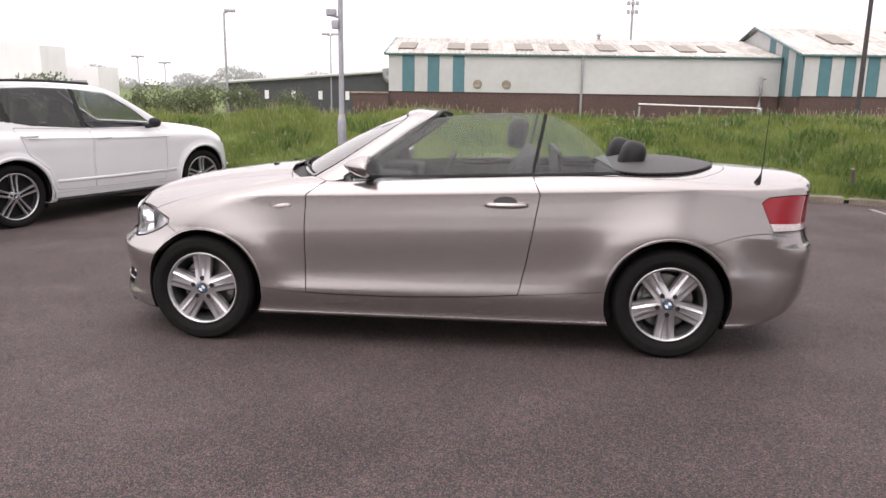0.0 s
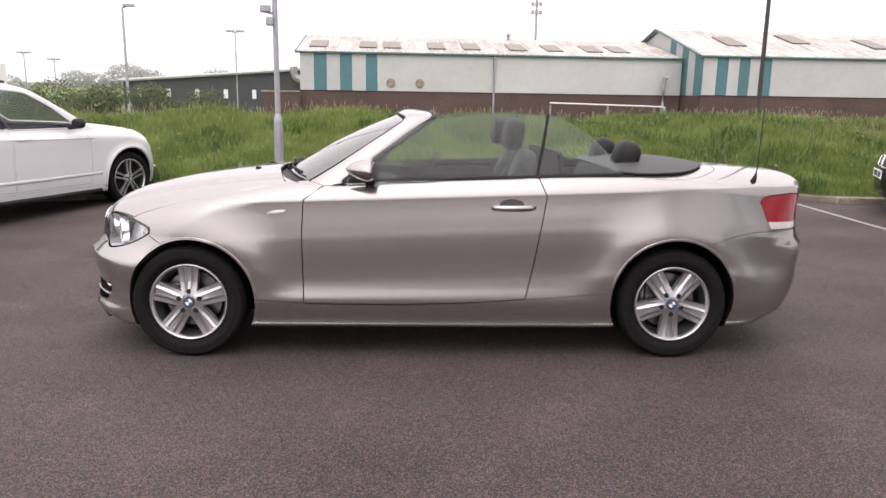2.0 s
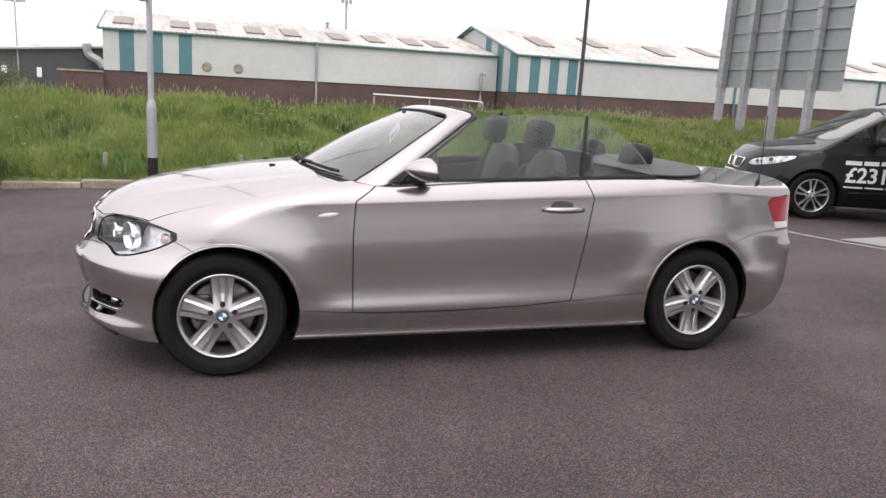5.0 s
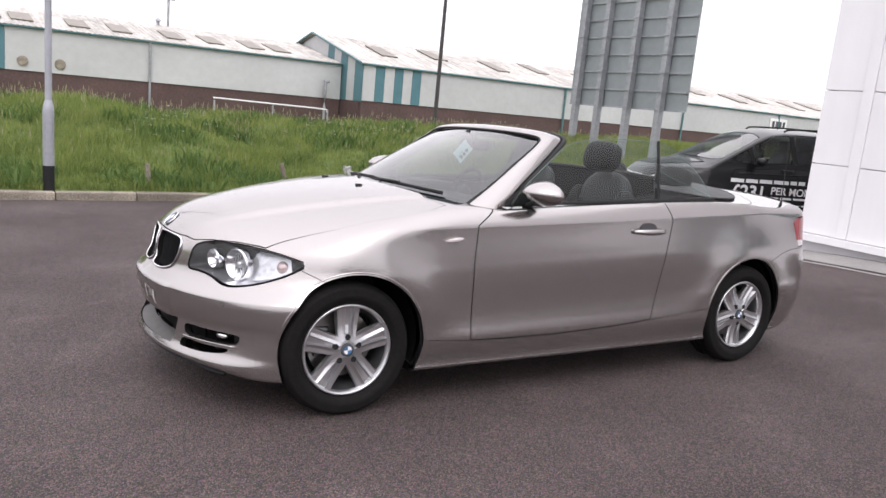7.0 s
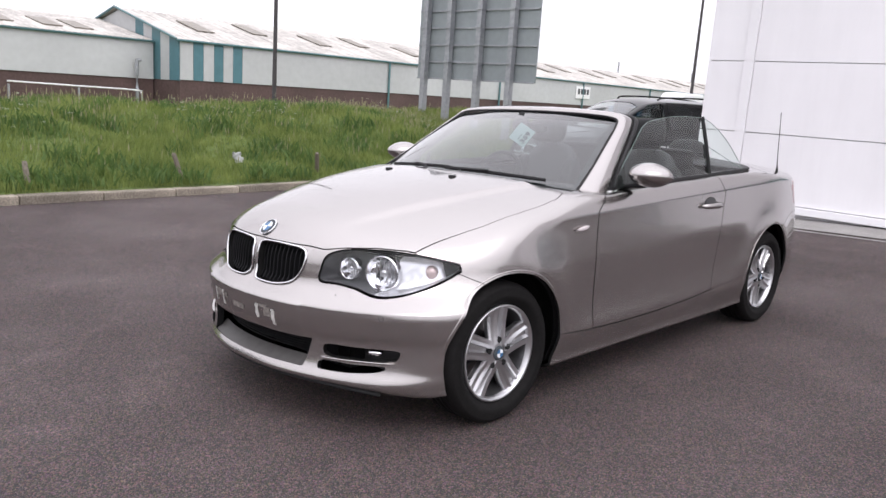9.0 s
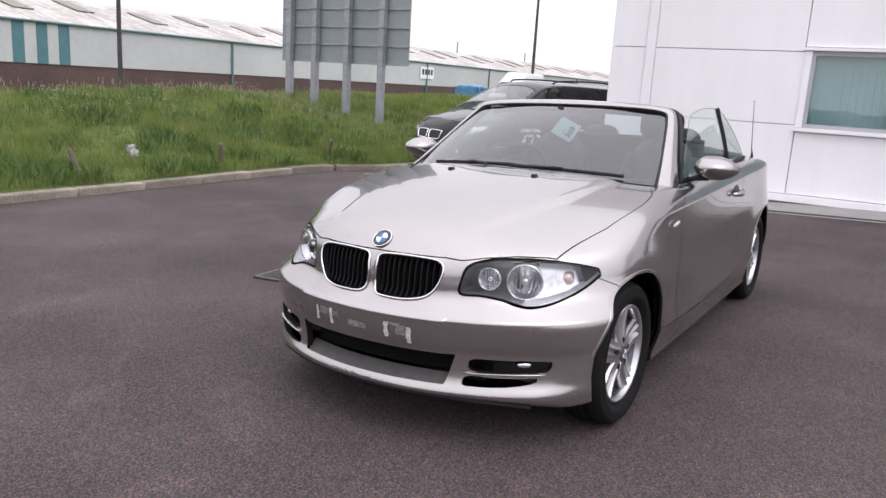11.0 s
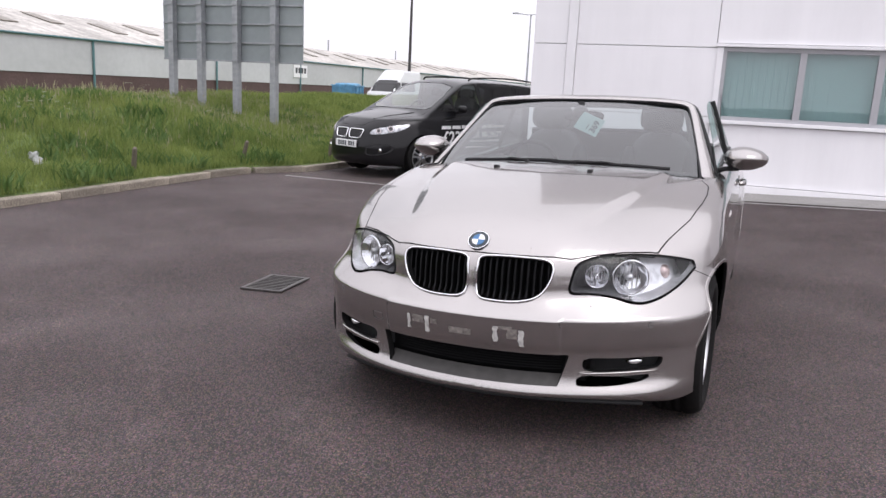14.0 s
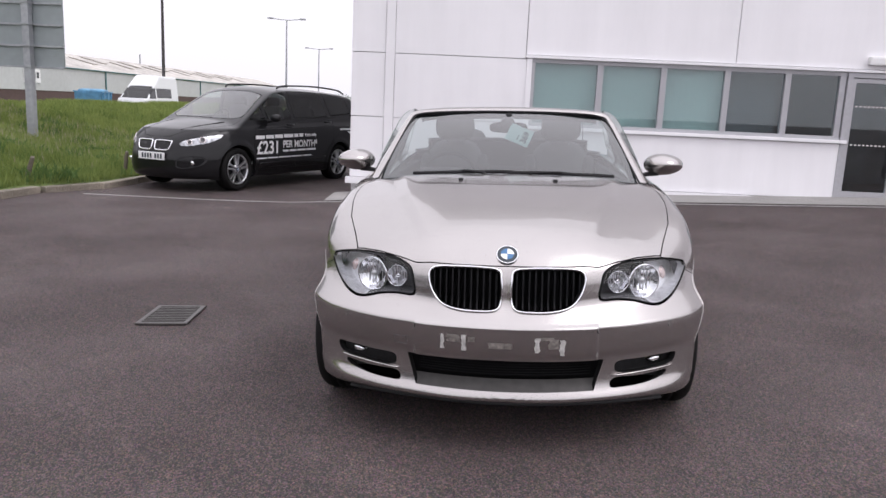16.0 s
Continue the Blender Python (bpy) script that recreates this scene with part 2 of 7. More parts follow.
def lathe(profile, segments=32, axis="Z", caps=True):
    """A turned body: profile of (radius, height) from one end to the other."""
    bm = bmesh.new()
    rings = []
    for r, h in profile:
        ring = []
        for i in range(segments):
            a = 2 * math.pi * i / segments
            c, s = r * math.cos(a), r * math.sin(a)
            ring.append(bm.verts.new({"Z": (c, s, h), "Y": (c, h, s), "X": (h, c, s)}[axis]))
        rings.append(ring)
    for a, b in zip(rings, rings[1:]):
        for i in range(segments):
            j = (i + 1) % segments
            bm.faces.new((a[i], a[j], b[j], b[i]))
    if caps:
        for ring in (rings[0], rings[-1]):
            if profile[0][0] > 1e-5:
                bm.faces.new(ring)
    bmesh.ops.remove_doubles(bm, verts=bm.verts, dist=1e-6)
    bmesh.ops.recalc_face_normals(bm, faces=bm.faces)
    return bm


def tube(points, radius, segments=8, closed=False, squash=None, up=(0, 0, 1)):
    """A bar swept along points; radius may be one number or one per point; squash=(a, b) scales the section."""
    bm = bmesh.new()
    pts = [Vector(p) for p in points]
    n = len(pts)
    rad = radius if hasattr(radius, "__len__") else [radius] * n
    a, b = squash or (1, 1)
    rings = []
    for i, p in enumerate(pts):
        d = (pts[(i + 1) % n] - pts[i - 1]) if closed else (pts[min(i + 1, n - 1)] - pts[max(i - 1, 0)])
        d.normalize()
        u = Vector(up) - d * d.dot(Vector(up))
        if u.length < 1e-3:
            u = Vector((1, 0, 0)) - d * d.x
        u.normalize()
        s = d.cross(u)
        rings.append([bm.verts.new(p + rad[i] * (a * math.cos(t) * s + b * math.sin(t) * u)) for t in (2 * math.pi * k / segments for k in range(segments))])
    for k in range(n if closed else n - 1):
        r0, r1 = rings[k], rings[(k + 1) % n]
        for i in range(segments):
            j = (i + 1) % segments
            bm.faces.new((r0[i], r0[j], r1[j], r1[i]))
    if not closed:
        bm.faces.new(rings[0])
        bm.faces.new(rings[-1])
    bmesh.ops.recalc_face_normals(bm, faces=bm.faces)
    return bm


def curve(points, steps=8, closed=False):
    """Catmull-Rom points through the given ones."""
    p = [Vector(q) for q in points]
    n = len(p)
    out = []
    for i in range(n if closed else n - 1):
        p0 = p[(i - 1) % n] if closed or i > 0 else p[i] * 2 - p[i + 1]
        p1, p2 = p[i], p[(i + 1) % n]
        p3 = p[(i + 2) % n] if closed or i + 2 < n else p2 * 2 - p1
        for k in range(steps):
            t = k / steps
            out.append(0.5 * ((2 * p1) + (p2 - p0) * t + (2 * p0 - 5 * p1 + 4 * p2 - p3) * t * t + (3 * p1 - p0 - 3 * p2 + p3) * t ** 3))
    if not closed:
        out.append(p[-1].copy())
    return out


def letters(name, text, height, material, parent, m, label="", bold=0.0):
    """Flat raised lettering in the built-in font, scaled to a cap height."""
    cu = bpy.data.curves.new(name, "FONT")
    cu.body = text
    cu.size = height / 0.69
    cu.extrude = 0.001
    cu.offset = bold
    tmp = bpy.data.objects.new(name, cu)
    scene.collection.objects.link(tmp)
    dg = bpy.context.evaluated_depsgraph_get()
    me = bpy.data.meshes.new_from_object(tmp.evaluated_get(dg))
    bpy.data.objects.remove(tmp)
    me.materials.clear()
    me.materials.append(material)
    ob = new(name, me)
    ob.parent = parent
    ob.matrix_local = m
    return tagged(ob, label) if label else ob


def sstep(a, b, x):
    t = np.clip((np.asarray(x, float) - a) / (b - a), 0, 1)
    return t * t * (3 - 2 * t)


# ---- the ground ----
def toe(x):
    """Where the lot ends at the kerb."""
    x = np.asarray(x, float)
    return 11.62 - 0.62 * sstep(5.0, 6.2, x) - 0.15 * sstep(6.2, 7.5, x)


def lot_z(x, y):
    """The car park falls gently to the drain line and rises a little to the office."""
    x, y = np.asarray(x, float), np.asarray(y, float)
    z = 0.008 - 0.033 * (np.clip(y, -6, 7.9) - 5.25)
    z = z - 0.012 * sstep(7.9, 9.5, y)
    z = z - 0.11 * sstep(-3.2, -5.6, x) * sstep(5.5, 8.0, y)
    return z + 0.085 * sstep(3.2, 6.0, x) * sstep(8.6, 6.0, y)


def land_z(x, y):
    """Grass bank beyond the kerb, the lower road behind it and the level yard of the warehouses."""
    x, y = np.asarray(x, float), np.asarray(y, float)
    t = toe(x) + 0.15
    k = sstep(6.0, 13.0, x)
    start = t + 4.2 * k
    crest_y = 15.9 + 4.3 * k
    crest = 0.80 - 0.04 * k - 0.05 * np.sin(x * 0.7)
    z = 0.02 + (crest - 0.02) * sstep(start - 0.3, crest_y, y)
    z = z + (-0.85 + 0.53 * sstep(20, 34, x) - crest) * sstep(crest_y + 0.8, crest_y + 5.0, y)
    z = z + 0.05 * np.sin(x * 1.9 + y) * sstep(0.3, 1.5, y - t) * sstep(24, 18, y)
    return z


def sheet(name, xs, ys, zf, keep, material, label, category):
    X, Y = np.meshgrid(xs, ys)
    Z = zf(X, Y)
    nx, ny = len(xs), len(ys)
    V = np.stack([X.ravel(), Y.ravel(), Z.ravel()], 1)
    i, j = np.meshgrid(np.arange(nx - 1), np.arange(ny - 1))
    a = (j * nx + i).ravel()
    F = np.stack([a, a + 1, a + nx + 1, a + nx], 1)
    c = V[F].mean(1)
    F = F[keep(c[:, 0], c[:, 1])]
    ob = raw(name, V, F, material, smooth=True)
    return tagged(ob, label, category, kind="structure")


xs = np.unique(np.concatenate([np.linspace(-260, -14, 14), np.linspace(-14, 18, 65), np.linspace(18, 320, 14)]))
ys = np.unique(np.concatenate([np.linspace(-200, -6, 8), np.linspace(-6, 12.4, 60)]))
sheet("ground", xs, ys, lot_z, lambda x, y: y < 12.4, M_ASPHALT, "dark damp asphalt car park with worn patches", "ground")


xb = np.unique(np.concatenate([np.linspace(-260, -16, 12), np.linspace(-16, 24, 120), np.linspace(24, 320, 20)]))
u = np.concatenate([np.linspace(0, 14, 60), np.linspace(14.5, 60, 12), np.linspace(70, 500, 8)])
XB, U = np.meshgrid(xb, u)
YB = toe(XB) + 0.12 + U
ZB = np.where(U < 0.01, -0.05, land_z(XB, YB))
VB = np.stack([XB.ravel(), YB.ravel(), ZB.ravel()], 1)
i0, j0 = np.meshgrid(np.arange(len(xb) - 1), np.arange(len(u) - 1))
a0 = (j0 * len(xb) + i0).ravel()
bank = raw("ground_bank", VB, np.stack([a0, a0 + 1, a0 + len(xb) + 1, a0 + len(xb)], 1), M_SOIL, smooth=True)
tagged(bank, "green grassy bank rising behind the car park kerb", "grass bank", kind="structure")

# road behind the bank
xr = np.linspace(-200, 300, 60)
VR = [(x, y, -0.82 + 0.53 * float(sstep(20, 34, x))) for y in (25.5, 33.0) for x in xr]
road = raw("road", VR, [(k, k + 1, k + 61, k + 60) for k in range(59)], M_ASPHALT)
tagged(road, "grey asphalt road running behind the bank", "road", kind="structure")

# kerb stones along the edge of the lot
kerb = thing("kerb", Matrix.Identity(4), "weathered pale concrete kerb edging the car park", "kerb", kind="structure")
kb = block(-0.453, 0.453, 0, 0.15, -0.12, 0.094, bevel=0.022)
me_kerb = bpy.data.meshes.new("kerb_stone")
kb.to_mesh(me_kerb)
kb.free()
me_kerb.materials.append(M_KERB)
rk = random.Random(3)
kx = -14.0
while kx < 16:
    x1 = kx + 0.915
    ya, yb = float(toe(kx)), float(toe(x1))
    o = new("kerb_stone", me_kerb)
    o.parent = kerb
    o.matrix_local = pose((kx + x1) / 2, (ya + yb) / 2 + rk.uniform(-0.014, 0.014), float(lot_z(kx, ya)) + rk.uniform(-0.008, 0.004), rk.uniform(-3, 3), rk.uniform(-0.5, 0.5), math.degrees(math.atan2(yb - ya, x1 - kx))) @ Matrix.Diagonal((1.035 if 4.2 < kx < 8 else 1.0, 1, 1, 1))
    step = math.hypot(0.915, yb - ya)
    kx += 0.918 * 0.915 / step


# ---- office building ----
WX = 6.33
office = thing("office_building", pose(WX, 0, 0), "white panel-clad office block with a grey window strip", "building")


def wall_panel(y0, y1, z0, z1, x=0.0, d=0.06, name="panel"):
    return part(name, block(x, x + d, y0, y1, z0, z1, bevel=0.006), M_WHITE_PANEL, office)


# solid core set behind the panels, with the window and door openings left free
core = bmesh.new()
for y0, y1, z0, z1 in ((4.70, 7.34, 0.0, 7.0), (-14, 4.70, 2.12, 7.0), (0.05, 4.70, 0.0, 1.12), (-14, -1.62, 0.0, 2.12)):
    box(core, 0.05, 0.35, y0, y1, z0, z1)
box(core, 0.35, 16, 7.04, 7.34, 0, 7.0)
part("wall_core", core, M_JOINT, office)
part("roof", block(-0.02, 16, -14, 7.36, 7.0, 7.2), M_WHITE_PANEL, office)
for y0, y1, z0, z1 in (
    (6.865, 7.36, 0.26, 1.160), (6.865, 7.36, 1.170, 2.095), (6.865, 7.36, 2.105, 3.6), (6.865, 7.36, 3.61, 7.0),
    (4.78, 6.72, 0.26, 1.160), (4.78, 6.72, 1.170, 2.095), (4.80, 6.72, 2.105, 4.2), (1.745, 4.79, 2.165, 4.2), (-3.2, 1.735, 2.165, 4.2), (-8, -3.21, 2.165, 4.2), (-8, 6.72, 4.21, 7.0),
    (0.06, 4.77, 0.26, 1.075), (-8, -1.64, 0.26, 2.155),
):
    wall_panel(y0, y1, z0, z1)
wall_panel(6.725, 6.86, 0.26, 7.0, x=-0.018, d=0.06, name="pilaster")
wall_panel(0.04, 7.42, 0.155, 0.25, x=-0.05, d=0.10, name="plinth_trim")
wall_panel(0.02, 4.80, 1.085, 1.135, x=-0.06, d=0.12, name="window_sill")
wall_panel(-8, 4.80, 2.115, 2.155, x=-0.045, d=0.10, name="window_head_trim")
wall_panel(4.70, 4.78, 1.14, 2.11, x=-0.02, d=0.08, name="window_side_trim")
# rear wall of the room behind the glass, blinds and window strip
# indoor dimness is put into this dark colour of wall, ceiling and floor
M_ROOM = mat("room_shade_tone", (0.11, 0.115, 0.125), 0.9, big_scale=1.5, big_amount=0.3)
M_BLIND = mat("pale_green_blind", (0.52, 0.61, 0.57), 0.8, noise_scale=8, noise_amount=0.06)
M_PANE = glass("office_glass", (0.80, 0.87, 0.88), 0.9, 0.085)
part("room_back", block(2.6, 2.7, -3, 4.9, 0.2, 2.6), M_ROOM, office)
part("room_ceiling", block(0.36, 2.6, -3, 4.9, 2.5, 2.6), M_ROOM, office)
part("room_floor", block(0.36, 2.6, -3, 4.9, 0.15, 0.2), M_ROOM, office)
window = part("window_frame", block(0.02, 0.09, 0.10, 4.70, 1.135, 1.185, bevel=0.004), M_FRAME, office)
fb = bmesh.new()
box(fb, 0.02, 0.09, 0.10, 4.70, 2.055, 2.115, bevel=0.004)
part("window_frame_top", fb, M_FRAME, office)
mull = (4.70, 3.72, 2.79, 1.86, 0.98, 0.19)
for k, y in enumerate(mull):
    w = 0.05 if k in (0,) else 0.075
    part("mullion", block(0.015, 0.095, y - w, y + 0.012, 1.185, 2.055, bevel=0.004), M_FRAME, office)
for k in range(5):
    part("window_pane", block(0.05, 0.056, mull[k + 1] + 0.012, mull[k] - 0.05, 1.185, 2.055), M_PANE, office)
    if k < 3:
        bb = bmesh.new()
        yb = mull[k] - 0.05
        while yb > mull[k + 1] + 0.03:
            box(bb, 0.13, 0.134, yb - 0.086, yb, 1.16, 2.08, m=None)
            yb -= 0.089
        part("vertical_blind", bb, M_BLIND, office)
    elif k == 3:
        # sheet in the room's dark colour, added to deepen this pane
        part("dark_pane_backing", block(0.3, 0.31, mull[4], mull[3], 1.16, 2.08), M_ROOM, office)
# glazed entrance door with its frame
part("door_frame_side", block(-0.01, 0.11, 0.02, 0.10, 0.2, 2.11, bevel=0.005), M_FRAME, office)
part("door_frame_head", block(-0.01, 0.11, -1.6, 0.02, 2.04, 2.11, bevel=0.005), M_FRAME, office)
part("door_frame_side", block(-0.01, 0.11, -1.62, -1.56, 0.2, 2.11, bevel=0.005), M_FRAME, office)
for y0, y1 in ((-0.73, 0.02), (-1.55, -0.75)):
    leaf = bmesh.new()
    box(leaf, 0.01, 0.06, y0, y0 + 0.055, 0.22, 2.03, bevel=0.004)
    box(leaf, 0.01, 0.06, y1 - 0.055, y1, 0.22, 2.03, bevel=0.004)
    box(leaf, 0.012, 0.058, y0 + 0.056, y1 - 0.056, 0.22, 0.38)
    box(leaf, 0.012, 0.058, y0 + 0.056, y1 - 0.056, 1.97, 2.03)
    dl = part("door_leaf", leaf, M_FRAME, office)
    part("door_pane", block(0.03, 0.036, y0 + 0.055, y1 - 0.055, 0.38, 1.97), M_PANE, dl)
    for zz in (1.06, 1.62):
        for q in range(10):
            yq = y0 + 0.09 + q * 0.06
            part("manifestation_mark", block(0.024, 0.028, yq, yq + 0.028, zz, zz + 0.02), M_WHITE, dl)
part("door_pull", tube(curve([(0.0, -0.66, 0.62), (-0.05, -0.66, 0.64), (-0.05, -0.66, 1.0), (0.0, -0.66, 1.02)], 5), 0.014), M_BLACK, office)
part("bulkhead_light", block(-0.10, 0.0, -0.62, -0.14, 2.22, 2.34, bevel=0.03), M_WHITE, office)

# concrete path against the office, with a paler edging
path = raw("pavement", [(x, y, float(lot_z(x, y)) + (0.012 if x < 5.6 else 0.03)) for x in (5.52, 6.45) for y in np.linspace(-12, 7.6, 24)],
           [(k, k + 24, k + 25, k + 1) for k in range(23)], M_PATH)
tagged(path, "grey concrete strip along the office wall", "pavement", kind="structure")


def painted_line(points, width, name="parking_line"):
    V, F = [], []
    for k, (x, y) in enumerate(points):
        a = Vector(points[min(k + 1, len(points) - 1)]) - Vector(points[max(k - 1, 0)])
        a.normalize()
        for s in (-1, 1):
            px_, py_ = x - s * a.y * width / 2, y + s * a.x * width / 2
            V.append((px_, py_, float(lot_z(px_, py_)) + 0.006))
    F = [(2 * k, 2 * k + 1, 2 * k + 3, 2 * k + 2) for k in range(len(points) - 1)]
    ob = raw(name, V, F, M_LINE)
    return tagged(ob, "worn white painted parking line on asphalt", "road marking", "parking lines")


painted_line([(5.40, y) for y in np.linspace(11.0, -6, 30)], 0.075)

# ---- warehouses ----
def wall_run(parent, name, x0, x1, y, z0, z1, material, d=0.25):
    return part(name, block(x0, x1, y, y + d, z0, z1), material, parent)


w1 = thing("warehouse", pose(0, 41.4, 0), "long pale grey warehouse with teal stripes on a brick base", "warehouse")
wall_run(w1, "brick_base", -4.74, 15.6, 0.0, -1.0, 1.18, M_BRICK)
edges = [-4.74, -4.02, -3.37, -2.68, -2.06, -1.35, -0.73, 5.4, 15.6]
for k in range(8):
    wall_run(w1, "cladding_sheet", edges[k] + 0.004, edges[k + 1] - 0.004, -0.06, 1.18, 3.06, M_TEAL if k in (1, 3, 5) else M_CLAD)
part("end_wall", block(-4.70, -4.5, 0.25, 12, -1, 3.0), M_CLAD, w1)
part("eaves_gutter", tube([(-4.95, -0.16, 3.09), (15.6, -0.16, 3.09)], 0.055, 8), M_TEAL_TRIM, w1)
rb = bmesh.new()
n_c = 170
for k in range(n_c + 1):
    x = -4.95 + (15.6 + 4.95) * k / n_c
    dz = 0.035 * (k % 2)
    rb.verts.new((x, -0.22, 3.13 + dz))
    rb.verts.new((x, 6.0, 4.27 + dz))
rb.verts.ensure_lookup_table()
for k in range(n_c):
    rb.faces.new((rb.verts[2 * k], rb.verts[2 * k + 2], rb.verts[2 * k + 3], rb.verts[2 * k + 1]))
part("roof", rb, M_ROOF, w1)
part("roof_rear", block(-4.95, 15.6, 6.0, 12, 3.6, 4.2), M_ROOF, w1)
part("verge_trim", tube([(-4.93, -0.22, 3.13), (-4.93, 6.0, 4.27)], 0.05, 6), M_TEAL_TRIM, w1)
for x in (-3.9, -1.25, 0.05, 2.45, 4.35, 6.9, 8.9, 11.1, 12.6):
    for_m = Matrix.Translation((x, 2.2, 3.13 + 2.42 / 6.22 * 1.14 + 0.045)) @ Matrix.Rotation(math.atan2(1.14, 6.22), 4, "X")
    part("rooflight", block(-0.46, 0.46, -1.15, 1.15, 0.0, 0.05, m=for_m), M_ROOFLIGHT, w1)
part("downpipe", tube([(5.4, -0.14, 3.05), (5.4, -0.14, -0.9)], 0.06), M_GALV, w1)
for x in (-0.04, 1.48):
    part("vent", lathe([(0.0, -0.02), (0.17, -0.02), (0.19, 0.0), (0.23, 0.0), (0.24, 0.04)], 20, "Y", caps=False), M_KERB, w1).matrix_local = pose(x, -0.1, 1.59)
part("vent_pipe", tube(curve([(14.55, -0.4, -0.9), (14.55, -0.4, 1.9), (14.6, -0.4, 2.05), (14.75, -0.4, 2.1)], 4), 0.09), M_GALV, w1)
part("ridge_cowl", lathe([(0.09, 0), (0.09, 0.25), (0.2, 0.27), (0.05, 0.42)], 10), M_GALV, w1).matrix_local = pose(7.1, 6.0, 4.25)

w2 = thing("warehouse", pose(0, 38.95, 0), "long grey warehouse with teal striped gable and brick base", "warehouse")
wall_run(w2, "brick_base", 15.75, 140, 0.0, -1.0, 1.25, M_BRICK)
edges2 = [15.75, 16.48, 17.05, 17.66, 18.2, 18.78, 19.35, 30.1, 41.5, 53, 65, 77, 90, 104, 120, 140]
for k in range(len(edges2) - 1):
    wall_run(w2, "cladding_sheet", edges2[k] + 0.01, edges2[k + 1] - 0.01, -0.06, 1.25, 3.15, M_TEAL if k in (1, 3, 5) else M_CLAD)
for x in edges2[7:-1:1]:
    part("downpipe", tube([(x, -0.14, 3.1), (x, -0.14, -0.9)], 0.07), M_TEAL_TRIM, w2)
gy = [0.0, 0.9, 1.8, 2.7, 3.6, 4.5, 5.4, 6.3, 13.0]
for k in range(8):
    def roof_h(y):
        return 3.15 + 1.7 * (y / 6.5 if y < 6.5 else (13 - y) / 6.5)
    a, b = gy[k], gy[k + 1]
    gv = [(15.69, a, 1.2), (15.69, b, 1.2), (15.69, b, roof_h(b)), (15.69, (a + b) / 2, max(roof_h((a + b) / 2), (roof_h(a) + roof_h(b)) / 2)), (15.69, a, roof_h(a))]
    gm = bmesh.new()
    f = gm.faces.new([gm.verts.new(v) for v in gv])
    e = bmesh.ops.extrude_face_region(gm, geom=[f])
    bmesh.ops.translate(gm, verts=[v for v in e["geom"] if isinstance(v, bmesh.types.BMVert)], vec=(0.08, 0, 0))
    bmesh.ops.recalc_face_normals(gm, faces=gm.faces)
    part("gable_sheet", gm, M_TEAL if k in (0, 2, 4) else M_CLAD, w2)
part("gable_brick", block(15.72, 15.95, 0.25, 13, -1, 1.25), M_BRICK, w2)
rb = bmesh.new()
for k in range(601):
    x = 15.5 + 124.5 * k / 600
    dz = 0.04 * (k % 2)
    rb.verts.new((x, -0.2, 3.2 + dz))
    rb.verts.new((x, 6.5, 4.87 + dz))
    rb.verts.new((x, 13.1, 3.2 + dz))
rb.verts.ensure_lookup_table()
for k in range(600):
    for q in (0, 1):
        rb.faces.new((rb.verts[3 * k + q], rb.verts[3 * k + 3 + q], rb.verts[3 * k + 4 + q], rb.verts[3 * k + 1 + q]))
part("roof", rb, M_ROOF, w2)
part("eaves_gutter", tube([(15.5, -0.16, 3.17), (140, -0.16, 3.17)], 0.06, 8), M_TEAL_TRIM, w2)
part("verge_trim", tube([(15.48, -0.2, 3.22), (15.48, 6.5, 4.92), (15.48, 13.1, 3.22)], 0.06, 6), M_TEAL_TRIM, w2)
for k, x in enumerate(np.arange(18.5, 120, 4.1)):
    y = 4.3 if k % 2 else 3.3
    mm = Matrix.Translation((x, y, 3.2 + (y + 0.2) / 6.7 * 1.67 + 0.05)) @ Matrix.Rotation(math.atan2(1.67, 6.7), 4, "X")
    part("rooflight", block(-0.5, 0.5, -1.2, 1.2, 0, 0.05, m=mm), M_ROOFLIGHT, w2)
board = part("name_board", block(51.9, 54.1, -0.16, -0.08, 1.8, 2.82), M_WHITE, w2, "white board with dark plain lettering shapes")
for q in range(4):
    part("lettering_bar", block(52.15 + q * 0.47, 52.45 + q * 0.47, -0.18, -0.163, 2.15, 2.6), M_DARK_SHED, board)
for x in (45, 70, 88):
    part("flue", tube([(x, 6.5, 4.8), (x, 6.5, 6.0)], 0.09), M_GALV, w2)

# steel guard rail in front of the warehouse
rail = thing("guard_rail", pose(0, 40.2, 0), "pale galvanised guard rail before the warehouse", "railing")
part("rail", tube(curve([(8.2, 0, 0.72), (11, 0, 0.66), (14.0, 0, 0.6), (14.35, 0, 0.5), (14.4, 0, 0.2)], 4), 0.036), M_WHITE, rail)
for x in (8.25, 11.3, 14.4):
    part("post", tube([(x, 0, -0.9), (x, 0, 0.6)], 0.05), M_GALV, rail)

# dark shed and low brick wall beside the warehouse
shed = thing("storage_shed", pose(0, 60, 0), "long low dark shed with pale sloping roof", "shed")
sv = [(-19.6, 0, -1), (-5.5, 0, -1), (-5.5, 0, 2.52), (-19.6, 0, 1.42)]
gm = bmesh.new()
f = gm.faces.new([gm.verts.new(v) for v in sv])
e = bmesh.ops.extrude_face_region(gm, geom=[f])
bmesh.ops.translate(gm, verts=[v for v in e["geom"] if isinstance(v, bmesh.types.BMVert)], vec=(0, 8, 0))
bmesh.ops.recalc_face_normals(gm, faces=gm.faces)
part("wall", gm, M_DARK_SHED, shed)
part("roof_edge", tube([(-19.9, -0.2, 1.5), (-5.3, -0.2, 2.62)], 0.13, 6), M_CLAD, shed)
for k in range(6):
    part("opening", block(-18.6 + 2.1 * k, -18.3 + 2.1 * k, -0.05, 0.02, 0.3, 0.95), M_WHITE, shed)
